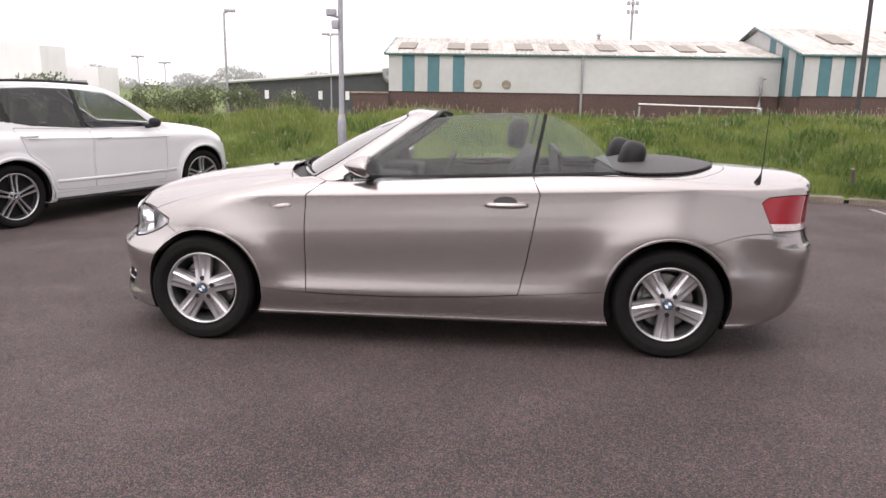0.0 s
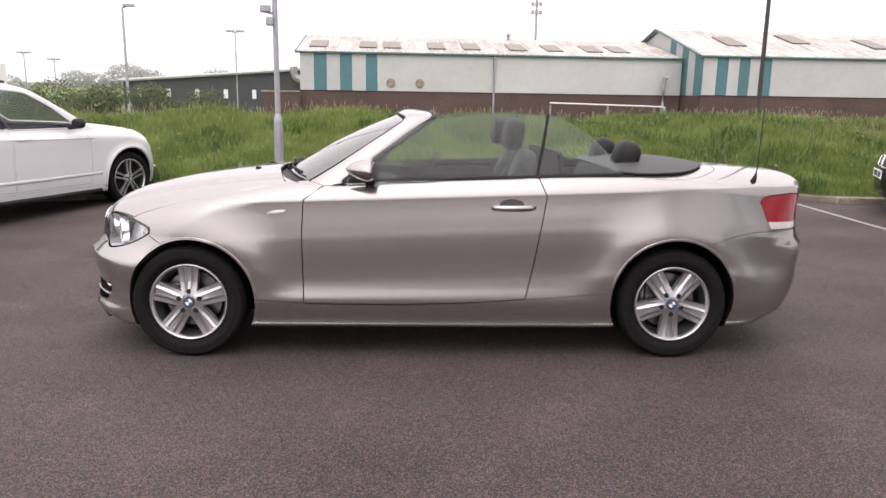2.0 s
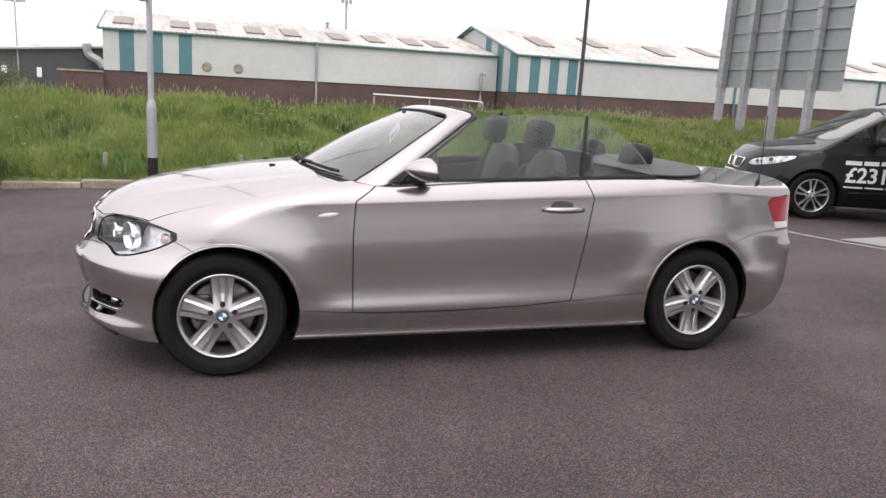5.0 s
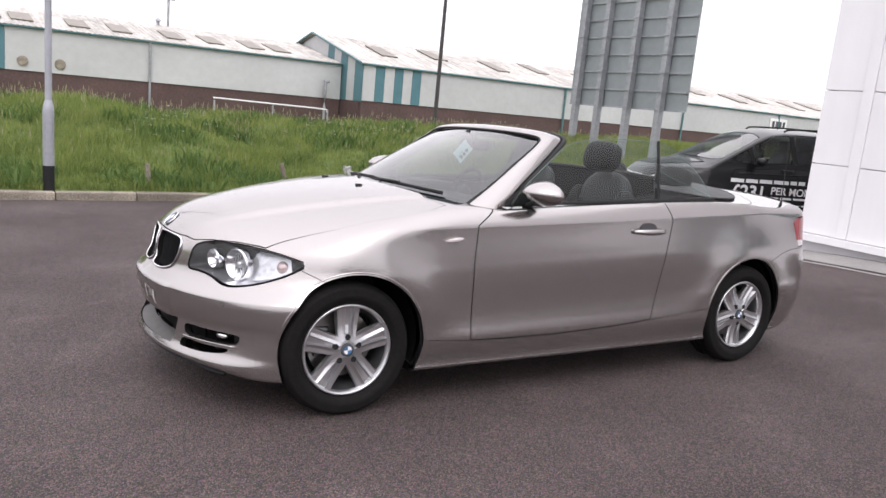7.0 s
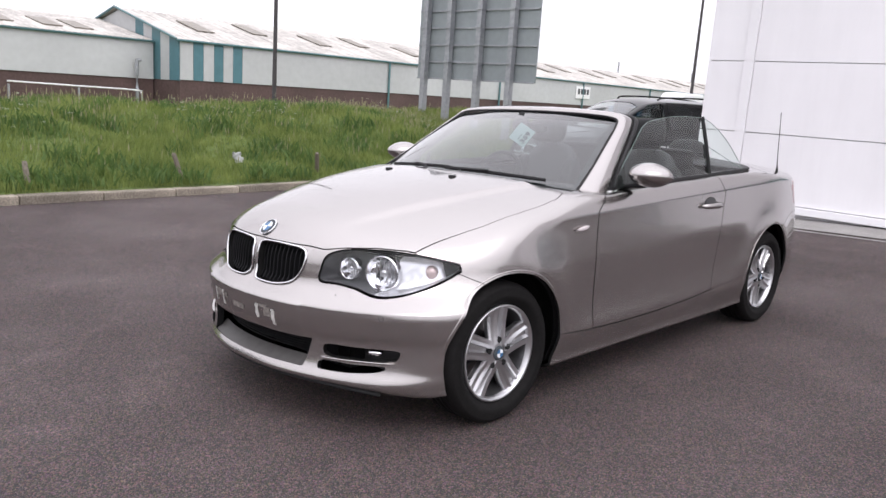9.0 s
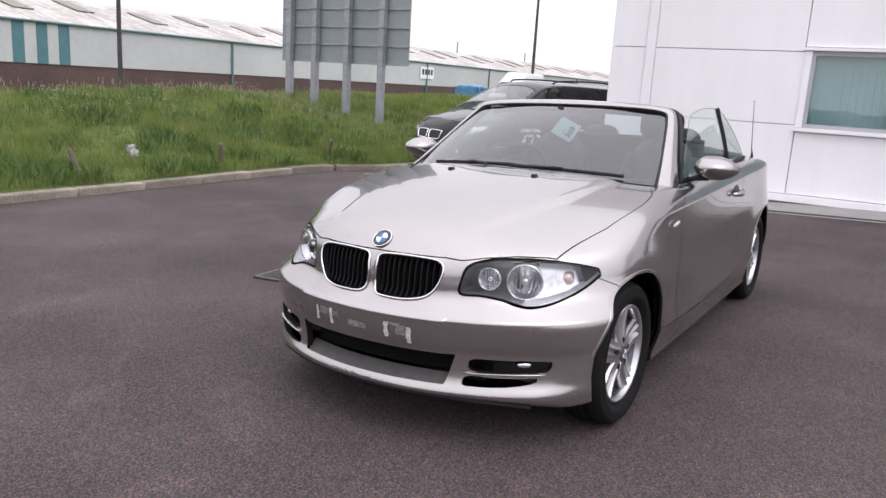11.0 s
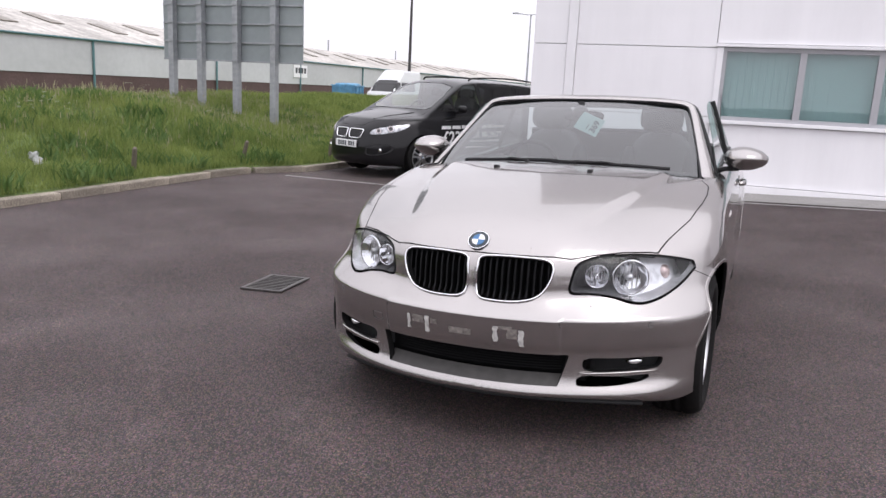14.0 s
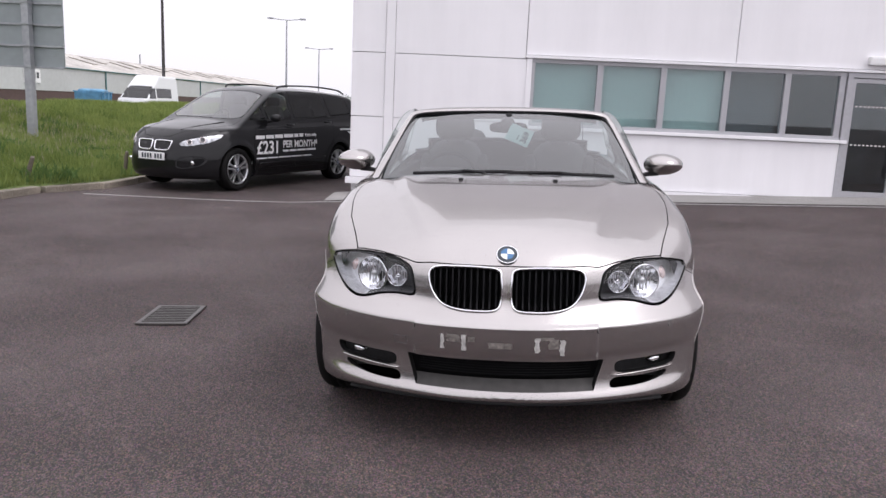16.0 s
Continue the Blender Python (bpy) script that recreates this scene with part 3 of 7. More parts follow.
part("duct", tube(curve([(-6.0, -0.6, 1.2), (-6.3, -0.6, 1.6), (-6.9, -0.6, 2.0), (-7.0, -0.6, 2.7)], 5), 0.28), M_GALV, shed)
lw = part("boundary_wall", block(-6.6, -4.74, 40.9, 41.2, -1, 1.05), M_BRICK)
tagged(lw, "low brick wall with pale coping beside the warehouse", "wall")
part("coping", block(-6.7, -4.74, 40.85, 41.25, 1.05, 1.13), M_KERB, lw)

# pale sheds on the far left
for x0, x1, y, zt, zl in ((-60, -22.7, 40, 3.25, 5.7), (-25.2, -21.7, 44, 2.28, 2.28)):
    b = thing("white_shed", pose(0, y, 0), "plain white industrial shed in the distance", "shed", "white sheds")
    gm = bmesh.new()
    f = gm.faces.new([gm.verts.new(v) for v in ((x0, 0, -1), (x1, 0, -1), (x1, 0, zt), (x0, 0, zl))])
    e = bmesh.ops.extrude_face_region(gm, geom=[f])
    bmesh.ops.translate(gm, verts=[v for v in e["geom"] if isinstance(v, bmesh.types.BMVert)], vec=(0, 2.5, 0))
    bmesh.ops.recalc_face_normals(gm, faces=gm.faces)
    part("wall", gm, M_WHITE_PANEL, b)
    part("shutter", block(x1 - 1.6, x1 - 0.7, -0.06, -0.004, -0.9, 1.5), M_FRAME, b)

# ---- road sign seen from behind ----
sign = thing("road_sign", pose(13.5, 0, 0), "large grey road sign seen from behind on four steel posts", "road sign")
for k in range(8):
    part("sign_panel", block(-0.006, 0.03, 15.45, 20.02, 1.86 + 0.50 * k, 1.86 + 0.50 * k + 0.495), M_SIGN_BACK, sign)
    part("stiffener", block(-0.05, -0.006, 15.47, 20.0, 1.84 + 0.50 * k, 1.885 + 0.50 * k), M_GALV, sign)
for y, zb in ((16.25, -0.25), (17.45, 0.1), (18.63, 0.4), (19.6, 0.6)):
    post = part("post", block(-0.24, -0.05, y - 0.085, y + 0.085, zb - 0.5, 6.0, bevel=0.012), M_GALV, sign)
    for k in range(8):
        part("clamp", block(-0.27, -0.045, y - 0.10, y + 0.10, 1.85 + 0.5 * k, 1.89 + 0.5 * k), M_GALV, post)


# ---- poles ----
def lamp_pole(x, y, z0, z1, r0, r1, material, label, heads=0, arm=1.2, yaw=0):
    t = thing("street_lamp" if heads else "pole", pose(x, y, z0, 0, 0, yaw), label, "street lamp" if heads else "pole")
    part("shaft", tube([(0, 0, 0), (0, 0, z1 - z0)], [r0, r1], 12), material, t)
    for k in range(heads):
        s = 1 if k == 0 else -1
        part("arm", tube([(0, 0, z1 - z0 - 0.05), (s * arm, 0, z1 - z0 + 0.1)], r1 * 0.7, 6), material, t)
        part("lamp_head", block(s * arm - 0.3, s * arm + 0.3, -0.13, 0.13, z1 - z0 + 0.02, z1 - z0 + 0.18, bevel=0.04), material, t)
    return t


pole = thing("camera_pole", pose(-2.12, 11.83, 0.0), "grey steel pole with black base band and small cameras", "pole")
part("base_band", lathe([(0.066, -0.3), (0.066, 0.30)], 20), M_BLACK, pole)
part("base_section", lathe([(0.064, 0.30), (0.063, 0.95), (0.057, 1.0), (0.040, 1.07)], 20), M_POLE, pole)
part("shaft", lathe([(0.039, 1.06), (0.031, 6.5)], 16), M_POLE, pole)
part("inspection_hatch", block(-0.03, 0.03, -0.070, -0.055, 0.45, 0.85, bevel=0.01), M_POLE, pole)
part("bracket", tube([(-0.16, 0, 2.5), (0.0, 0, 2.46)], 0.02, 6), M_POLE, pole)
part("camera_head", block(-0.2, -0.06, -0.09, 0.05, 2.48, 2.58, bevel=0.02), M_POLE, pole)
part("camera_head", block(-0.12, -0.02, -0.1, 0.02, 2.3, 2.42, bevel=0.02), M_POLE, pole)
lamp_pole(12.3, 26.0, -0.85, 8.5, 0.085, 0.05, M_DARK_POLE, "tall dark lamp post beside the road")
lamp_pole(-14.6, 45, -1.0, 5.4, 0.09, 0.05, M_POLE, "slender far lamp post with a short head", 1, 0.35)
lamp_pole(47.2, 26.4, -0.85, 9.0, 0.13, 0.08, M_DARK_POLE, "tall dark lamp post beside the road")
lamp_pole(72.6, 24.0, -0.9, 9.2, 0.13, 0.07, M_POLE, "far street lamp with two arms", 2, 1.6, 90)
lamp_pole(110, 28.0, -0.9, 9.0, 0.13, 0.07, M_POLE, "far street lamp with two arms", 2, 1.8, 90)
mast = lamp_pole(15.0, 78.5, -1, 10.6, 0.15, 0.1, M_POLE, "tall floodlight mast behind the warehouse")
for k in range(3):
    for zz in (9.6, 10.4):
        part("floodlight", block(-0.55 + 0.4 * k, -0.25 + 0.4 * k, -0.15, 0.1, zz, zz + 0.35, bevel=0.03), M_POLE, mast)
for x, y, zt in ((-35.2, 80, 3.9), (-34.0, 84, 3.4), (-11.3, 60, 5.1)):
    lamp_pole(x, y, -1, zt, 0.06, 0.04, M_POLE, "thin far lamp post above the trees", 2, 0.35)

# ---- drain grate, stakes, litter ----
grate = thing("drain_grate", pose(-0.48, 7.46, float(lot_z(-0.48, 7.46)) + 0.004, -1.9, 0, 3) @ Matrix.Diagonal((0.80, 0.74, 1, 1)), "square cast-iron drain grate set in the asphalt", "drain cover")
# no hole here: a flat slab carries the pit's darkness in its colour
part("pit_shade", block(-0.26, 0.26, -0.2, 0.2, -0.03, 0.0), M_DARK_POLE, grate)
for k in range(4):
    a = (((-0.27, 0.27, -0.215, -0.18)), ((-0.27, 0.27, 0.18, 0.215)), ((-0.27, -0.235, -0.18, 0.18)), ((0.235, 0.27, -0.18, 0.18)))[k]
    part("rim", block(*a, 0.001, 0.012), M_IRON, grate)
for k in range(9):
    part("bar", block(-0.2 + 0.05 * k - 0.009, -0.2 + 0.05 * k + 0.009, -0.178, 0.178, 0.001, 0.011), M_IRON, grate)
for x, y, h, tx, ty in ((-2.73, 12.0, 0.26, 3, 4), (-0.93, 12.0, 0.27, -3, -5), (1.0, 12.05, 0.34, -6, -16), (3.3, 12.1, 0.36, 22, -20), (5.55, 11.9, 0.36, 26, -18), (7.4, 11.3, 0.36, 12, -12)):
    st = part("tree_stake", lathe([(0.033, -0.2), (0.034, h * 0.6), (0.031, h), (0.024, h + 0.025)], 8), M_KERB if x < -0.5 else M_WOOD)
    st.matrix_world = pose(x, y, float(land_z(x, y)), tx, ty, 0)
    tagged(st, "short weathered wooden stake in the grass", "stake", "stakes along the bank")
lit = bmesh.new()
bmesh.ops.create_grid(lit, x_segments=8, y_segments=8, size=0.085)
rl = random.Random(9)
for v in lit.verts:
    v.co.z = rl.uniform(-0.035, 0.04)
bag = part("litter_bag", lit, mat("grubby_plastic", (0.42, 0.43, 0.42), 0.5, noise_scale=25, noise_amount=0.3))
bag.matrix_world = pose(2.3, 12.75, float(land_z(2.3, 12.75)) + 0.12, 60, 0, 10)
tagged(bag, "crumpled white plastic bag lying in grass", "litter")


# ---- vegetation ----
def grass_material(name, a, b):
    m = mat(name, a, 0.75)
    n, l = m.node_tree.nodes, m.node_tree.links
    g = n.new("ShaderNodeNewGeometry")
    r = n.new("ShaderNodeValToRGB")
    r.color_ramp.elements[0].color = (*a, 1)
    r.color_ramp.elements[1].color = (*b, 1)
    t = n.new("ShaderNodeTexNoise")
    t.inputs["Scale"].default_value = 1.6
    t.inputs["Detail"].default_value = 6
    tc = n["Texture Coordinate"]
    l.new(tc.outputs["Object"], t.inputs["Vector"])
    ad = n.new("ShaderNodeMath")
    ad.operation = "ADD"
    l.new(g.outputs["Random Per Island"], ad.inputs[0])
    st = n.new("ShaderNodeMapRange")
    st.inputs["From Min"].default_value, st.inputs["From Max"].default_value = 0.3, 0.7
    l.new(t.outputs["Fac"], st.inputs["Value"])
    l.new(st.outputs["Result"], ad.inputs[1])
    sc = n.new("ShaderNodeMapRange")
    sc.inputs["From Min"].default_value, sc.inputs["From Max"].default_value = 0.15, 1.85
    l.new(ad.outputs["Value"], sc.inputs["Value"])
    l.new(sc.outputs["Result"], r.inputs["Fac"])
    bs = n["Principled BSDF"]
    l.new(r.outputs["Color"], bs.inputs["Base Color"])
    tr = n.new("ShaderNodeBsdfTranslucent")
    l.new(r.outputs["Color"], tr.inputs["Color"])
    mx = n.new("ShaderNodeMixShader")
    mx.inputs["Fac"].default_value = 0.45
    l.new(bs.outputs["BSDF"], mx.inputs[1])
    l.new(tr.outputs["BSDF"], mx.inputs[2])
    l.new(mx.outputs["Shader"], n["Material Output"].inputs["Surface"])
    return m


M_GRASS = grass_material("grass_blades", (0.078, 0.135, 0.026), (0.295, 0.34, 0.10))
M_WEED = grass_material("weed_leaves", (0.045, 0.095, 0.022), (0.15, 0.23, 0.065))
M_STALK = grass_material("seed_stalks", (0.24, 0.22, 0.12), (0.40, 0.37, 0.24))
M_UMBEL = grass_material("pale_umbels", (0.30, 0.33, 0.22), (0.46, 0.48, 0.38))
M_LEAF = grass_material("bush_leaves", (0.065, 0.088, 0.045), (0.165, 0.195, 0.10))
# distance haze is put into this pale leaf colour
M_HAZE_LEAF = grass_material("haze_pale_foliage", (0.40, 0.42, 0.41), (0.50, 0.52, 0.50))


def blades(n, x, y, z, h, w, lean, seed):
    """Bent three-point blades: arrays of places and heights to points and triangles."""
    g = np.random.RandomState(seed)
    a = g.uniform(0, 2 * np.pi, n)
    la = g.uniform(0, 2 * np.pi, n)
    ll = lean * h * g.uniform(0.2, 1.0, n)
    dx, dy = np.cos(a) * w / 2, np.sin(a) * w / 2
    V = np.empty((n, 5, 3))
    V[:, 0] = np.stack([x - dx, y - dy, z - 0.02], 1)
    V[:, 1] = np.stack([x + dx, y + dy, z - 0.02], 1)
    mx_, my_ = x + np.cos(la) * ll * 0.35, y + np.sin(la) * ll * 0.35
    V[:, 2] = np.stack([mx_ + dx * 0.7, my_ + dy * 0.7, z + h * 0.6], 1)
    V[:, 3] = np.stack([mx_ - dx * 0.7, my_ - dy * 0.7, z + h * 0.6], 1)
    V[:, 4] = np.stack([x + np.cos(la) * ll, y + np.sin(la) * ll, z + h], 1)
    base = (np.arange(n) * 5)[:, None]
    T = np.concatenate([base + [0, 1, 2], base + [0, 2, 3], base + [3, 2, 4]])
    return V.reshape(-1, 3), T


def tri_mesh(name, V, T, material):
    me = bpy.data.meshes.new(name)
    V, T = np.ascontiguousarray(V, np.float32), np.ascontiguousarray(T, np.int32)
    me.vertices.add(len(V))
    me.vertices.foreach_set("co", V.ravel())
    me.loops.add(len(T) * 3)
    me.loops.foreach_set("vertex_index", T.ravel())
    me.polygons.add(len(T))
    me.polygons.foreach_set("loop_start", np.arange(0, len(T) * 3, 3, dtype=np.int32))
    me.polygons.foreach_set("loop_total", np.full(len(T), 3, np.int32))
    me.update(calc_edges=True)
    me.validate()
    me.materials.append(material)
    return new(name, me)


gr = np.random.RandomState(5)
n = 430000
gx = gr.uniform(-13, 17, n)
gy = toe(gx) + 0.16 + 9.5 * gr.uniform(0, 1, n) ** 1.15
clump = 0.5 + 0.5 * np.sin(gx * 2.3 + np.sin(gy * 3.1) * 1.7) * np.sin(gy * 2.9 + np.sin(gx * 1.3))
clump = 0.55 * clump + 0.45 * (0.5 + 0.5 * np.sin(gx * 6.1 + 2.0 * np.sin(gy * 4.7)) * np.sin(gy * 7.3 + 1.6 * np.sin(gx * 3.9)))
gh = gr.uniform(0.05, 0.20, n) * (0.35 + 1.25 * clump ** 1.3) * (0.55 + 0.45 * sstep(0, 0.8, gy - toe(gx)))
V, T = blades(n, gx, gy, land_z(gx, gy), gh, gr.uniform(0.005, 0.012, n), 1.0, 7)
n2 = 42000
wx = gr.uniform(-13, 17, n2)
wy = toe(wx) + 0.16 + 7.5 * gr.uniform(0, 1, n2) ** 1.2
patch = np.sin(wx * 2.1 + 1.3 * np.sin(wy * 2.1)) * np.sin(wy * 2.6 + 1.5 * np.sin(wx * 1.7)) > 0.22
wx, wy = wx[patch], wy[patch]
W, WT = blades(len(wx), wx, wy, land_z(wx, wy) + 0.04, gr.uniform(0.07, 0.20, len(wx)), gr.uniform(0.02, 0.045, len(wx)), 1.2, 27)
tagged(tri_mesh("grass", V, T, M_GRASS), "long uneven green meadow grass covering the bank", "grass", kind="stuff")
tagged(tri_mesh("weeds", W, WT, M_WEED), "low dark green broad-leaved weeds in the grass", "weeds", kind="stuff")
n = 6500
gx = gr.uniform(-13, 17, n)
gy = toe(gx) + 0.5 + 8.5 * gr.uniform(0, 1, n) ** 0.6
V, T = blades(n, gx, gy, land_z(gx, gy), gr.uniform(0.13, 0.33, n), np.full(n, 0.004), 0.5, 8)
V2, T2 = blades(n, V[4::5, 0], V[4::5, 1], V[4::5, 2] - 0.06, gr.uniform(0.05, 0.10, n), gr.uniform(0.008, 0.018, n), 0.5, 9)
tagged(tri_mesh("seed_heads", np.concatenate([V, V2]), np.concatenate([T, T2 + len(V)]), M_STALK), "pale dry seed heads standing above the grass", "grass", kind="stuff")
n = 110000
gx = gr.uniform(16.8, 48, n)
gy = toe(gx) + 0.16 + gr.uniform(2.5, 10.5, n)
V, T = blades(n, gx, gy, land_z(gx, gy), gr.uniform(0.08, 0.28, n), gr.uniform(0.014, 0.03, n), 0.8, 17)
tagged(tri_mesh("bank_grass", V, T, M_GRASS), "green grass farther along the bank", "grass", kind="stuff")
n = 60000
gx = gr.uniform(-40, 60, n)
gy = toe(gx) + gr.uniform(9, 12, n) + 4 * sstep(6, 13, gx)
V, T = blades(n, gx, gy, land_z(gx, gy), gr.uniform(0.15, 0.4, n), np.full(n, 0.03), 0.5, 10)
tagged(tri_mesh("verge_grass", V, T, M_GRASS), "rough grass on the far side of the bank", "grass", kind="stuff")


def foliage(name, centres, radii, count, size, material, label, category, seed, flat=0.8):
    """A crown of many small leaves scattered through lumpy clusters."""
    g = np.random.RandomState(seed)
    C, R = np.array(centres, float), np.array(radii, float)
    k = g.choice(len(C), count, p=R ** 2 / np.sum(R ** 2))
    d = g.normal(size=(count, 3))
    d /= np.linalg.norm(d, axis=1)[:, None]
    p = C[k] + d * (R[k] * g.uniform(0.45, 1.05, count) ** 0.6)[:, None] * [1, 1, flat]
    a = g.normal(size=(count, 3))
    a /= np.linalg.norm(a, axis=1)[:, None]
    b = np.cross(a, d)
    b /= np.linalg.norm(b, axis=1)[:, None] + 1e-6
    s = (size * g.uniform(0.6, 1.3, count))[:, None]
    V = np.stack([p - a * s, p + b * s * 0.45, p + a * s, p - b * s * 0.45], 1).reshape(-1, 3)
    q = (np.arange(count) * 4)[:, None]
    ob = tri_mesh(name, V, np.concatenate([q + [0, 1, 2], q + [0, 2, 3]]), material)
    return tagged(ob, label, category) if label else ob


g_u = np.random.RandomState(300)
umbels = []
for x, y, w_ in ((9.3, 15.6, 0.5), (8.6, 16.4, 0.35), (-0.2, 14.2, 0.4), (2.8, 14.6, 0.35), (-4.6, 13.2, 0.45), (4.4, 14.9, 0.4)):
    ux, uy = x + g_u.normal(0, w_, 18), y + g_u.normal(0, w_ * 0.6, 18)
    umbels += list(zip(ux, uy, land_z(ux, uy) + g_u.uniform(0.12, 0.36, 18)))
tagged(foliage("wild_flowers", umbels, [0.04] * len(umbels), 1500, 0.010, M_UMBEL, "small pale flowering umbels standing in the grass", "wild flowers", 320, 0.25), kind="stuff")
rb_ = random.Random(11)
for k in range(9):
    x = -15.5 + 1.15 * k + rb_.uniform(-0.3, 0.3)
    y = 24 + rb_.uniform(-1.5, 2.5)
    top = rb_.uniform(1.1, 1.75)
    bush = thing("bush", pose(x, y, -0.85), "dense dark green roadside bush with uneven top", "bush", "bushes behind the bank")
    cs = [(rb_.uniform(-0.8, 0.8), rb_.uniform(-0.6, 0.6), rb_.uniform(0.4, top + 0.5)) for _ in range(9)]
    cr = foliage("crown", cs, [rb_.uniform(0.4, 0.75) for _ in cs], 5200, 0.05, M_LEAF, "", "", 100 + k)
    cr.parent = bush
    for q in range(3):
        part("stem", tube(curve([(0.1 * q - 0.1, 0, 0), (0.2 * q - 0.2, 0.05, 0.6), (0.45 * q - 0.45, 0.1, 1.3)], 3), [0.04] * 3 + [0.03] * 3 + [0.015], 6), M_WOOD, bush)
far_c, far_r = [], []
rf = random.Random(12)
for k in range(150):
    a = radians(-35 + 175 * k / 150 + rf.uniform(-0.5, 0.5))
    d = rf.uniform(210, 260)
    far_c.append((d * math.cos(a), d * math.sin(a), rf.uniform(-1.5, 2.0) + (2.0 if rf.random() < 0.15 else 0)))
    far_r.append(rf.uniform(3, 6.5))
# skyline leaves carry the haze in their colour
ft = foliage("far_woods", far_c, far_r, 110000, 0.5, M_HAZE_LEAF, "hazy grey-green wooded skyline in the distance", "woods", 77, 0.6)
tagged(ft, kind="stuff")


# ---- car body surfaces ----
def spline(xs, ys):
    """A smooth curve through the points (cubic pieces with averaged slopes)."""
    xs, ys = np.array(xs, float), np.array(ys, float)
    o = np.argsort(xs)
    xs, ys = xs[o], ys[o]
    s = np.diff(ys) / np.diff(xs)
    d = np.empty_like(xs)
    d[1:-1] = np.where(s[1:] * s[:-1] > 0, (s[1:] + s[:-1]) / 2, (s[1:] + s[:-1]) / 4)
    d[0], d[-1] = s[0], s[-1]

    def f(x):
        x = np.clip(x, xs[0], xs[-1])
        i = np.clip(np.searchsorted(xs, x) - 1, 0, len(xs) - 2)
        h = xs[i + 1] - xs[i]
        t = (x - xs[i]) / h
        return ((1 + 2 * t) * (1 - t) ** 2) * ys[i] + t * (1 - t) ** 2 * h * d[i] + t * t * (3 - 2 * t) * ys[i + 1] + t * t * (t - 1) * h * d[i + 1]
    return f


def smax(a, b, k):
    h = np.clip(0.5 + 0.5 * (a - b) / k, 0, 1)
    return b * (1 - h) + a * h + k * h * (1 - h)


def smin(a, b, k):
    return -smax(-a, -b, k)


def step01(a, b, x):
    t = np.clip((x - a) / (b - a), 0, 1)
    return t * t * (3 - 2 * t)


# main car: x forward from the rear axle, y to its left, z up from the ground
HOOD_Z = spline([3.46, 3.40, 3.36, 3.30, 3.2, 3.0, 2.67, 2.38, 2.15, 2.0, 1.85, 1.2, 0.78, 0.24, 0, -0.3, -0.5, -0.7, -0.86, -0.95],
                [0.66, 0.705, 0.75, 0.80, 0.845, 0.897, 0.955, 0.992, 1.008, 1.005, 0.985, 1.0, 1.018, 1.038, 1.046, 1.05, 1.048, 1.037, 1.018, 0.985])
HOOD_DROP = spline([3.45, 3.15, 2.96, 2.66, 2.3, 2.0, 1.5, 0.5, 0.1, -0.2, -0.5, -0.9], [0.28, 0.26, 0.20, 0.115, 0.07, 0.04, 0.012, 0.012, 0.03, 0.06, 0.085, 0.11])
BODY_W = spline([-0.95, -0.7, -0.475, -0.2, 0.05, 0.4, 1.0, 2.0, 2.4, 2.66, 2.82, 2.96, 3.12, 3.3, 3.5], [0.70, 0.775, 0.818, 0.852, 0.870, 0.872, 0.873, 0.869, 0.868, 0.868, 0.865, 0.849, 0.808, 0.71, 0.52])
NOSE_X = spline([0.14, 0.2, 0.240, 0.288, 0.40, 0.43, 0.49, 0.535], [3.37, 3.418, 3.436, 3.413, 3.408, 3.420, 3.432, 3.436])
NOSE_UP = spline([0.535, 0.57, 0.605, 0.66, 0.72, 0.76, 0.82, 0.9], [3.436, 3.396, 3.362, 3.353, 3.347, 3.338, 3.30, 3.2])
TAIL_X = spline([0.18, 0.24, 0.33, 0.36, 0.5, 0.64, 0.66, 0.74, 0.86, 0.95, 1.0, 1.05], [-0.78, -0.83, -0.87, -0.885, -0.905, -0.91, -0.895, -0.875, -0.872, -0.885, -0.90, -0.90])
EDGE_K = spline([3.3, 2.66, 2.1, 1.8, 0.4, 0.0, -0.5, -0.9], [0.09, 0.07, 0.045, 0.02, 0.02, 0.035, 0.05, 0.06])
SIDE_T = spline([0.40, 0.43, 0.46, 0.50, 0.55, 0.62, 0.68, 0.74, 0.84, 0.875, 0.890, 0.90], [0.0015, 0.0042, 0.0060, 0.0066, 0.0058, 0.0036, 0.0034, 0.006, 0.0108, 0.0119, 0.0122, 0.0123])
LOW_T = spline([0.10, 0.17, 0.185, 0.20, 0.215, 0.24, 0.27, 0.30, 0.33, 0.345, 0.36, 0.38, 0.40], [0.16, 0.055, 0.026, 0.0195, 0.0225, 0.019, 0.010, 0.002, -0.0045, -0.0046, -0.0034, -0.001, 0.0015])
ARCHES = ((2.64, 0.325, 0.343), (0.010, 0.333, 0.349))


def char_z(x):
    """Height of the shoulder crease."""
    return 0.88 + 0.037 * (2.02 - x)


def side_tuck(z):
    """How far the flank lies inside its widest line, by height."""
    up = 0.0123 + 0.25 * (z - 0.90) + 2.6 * (z - 0.90) ** 2
    return np.where(z > 0.90, up, np.where(z > 0.40, SIDE_T(z), LOW_T(z)))


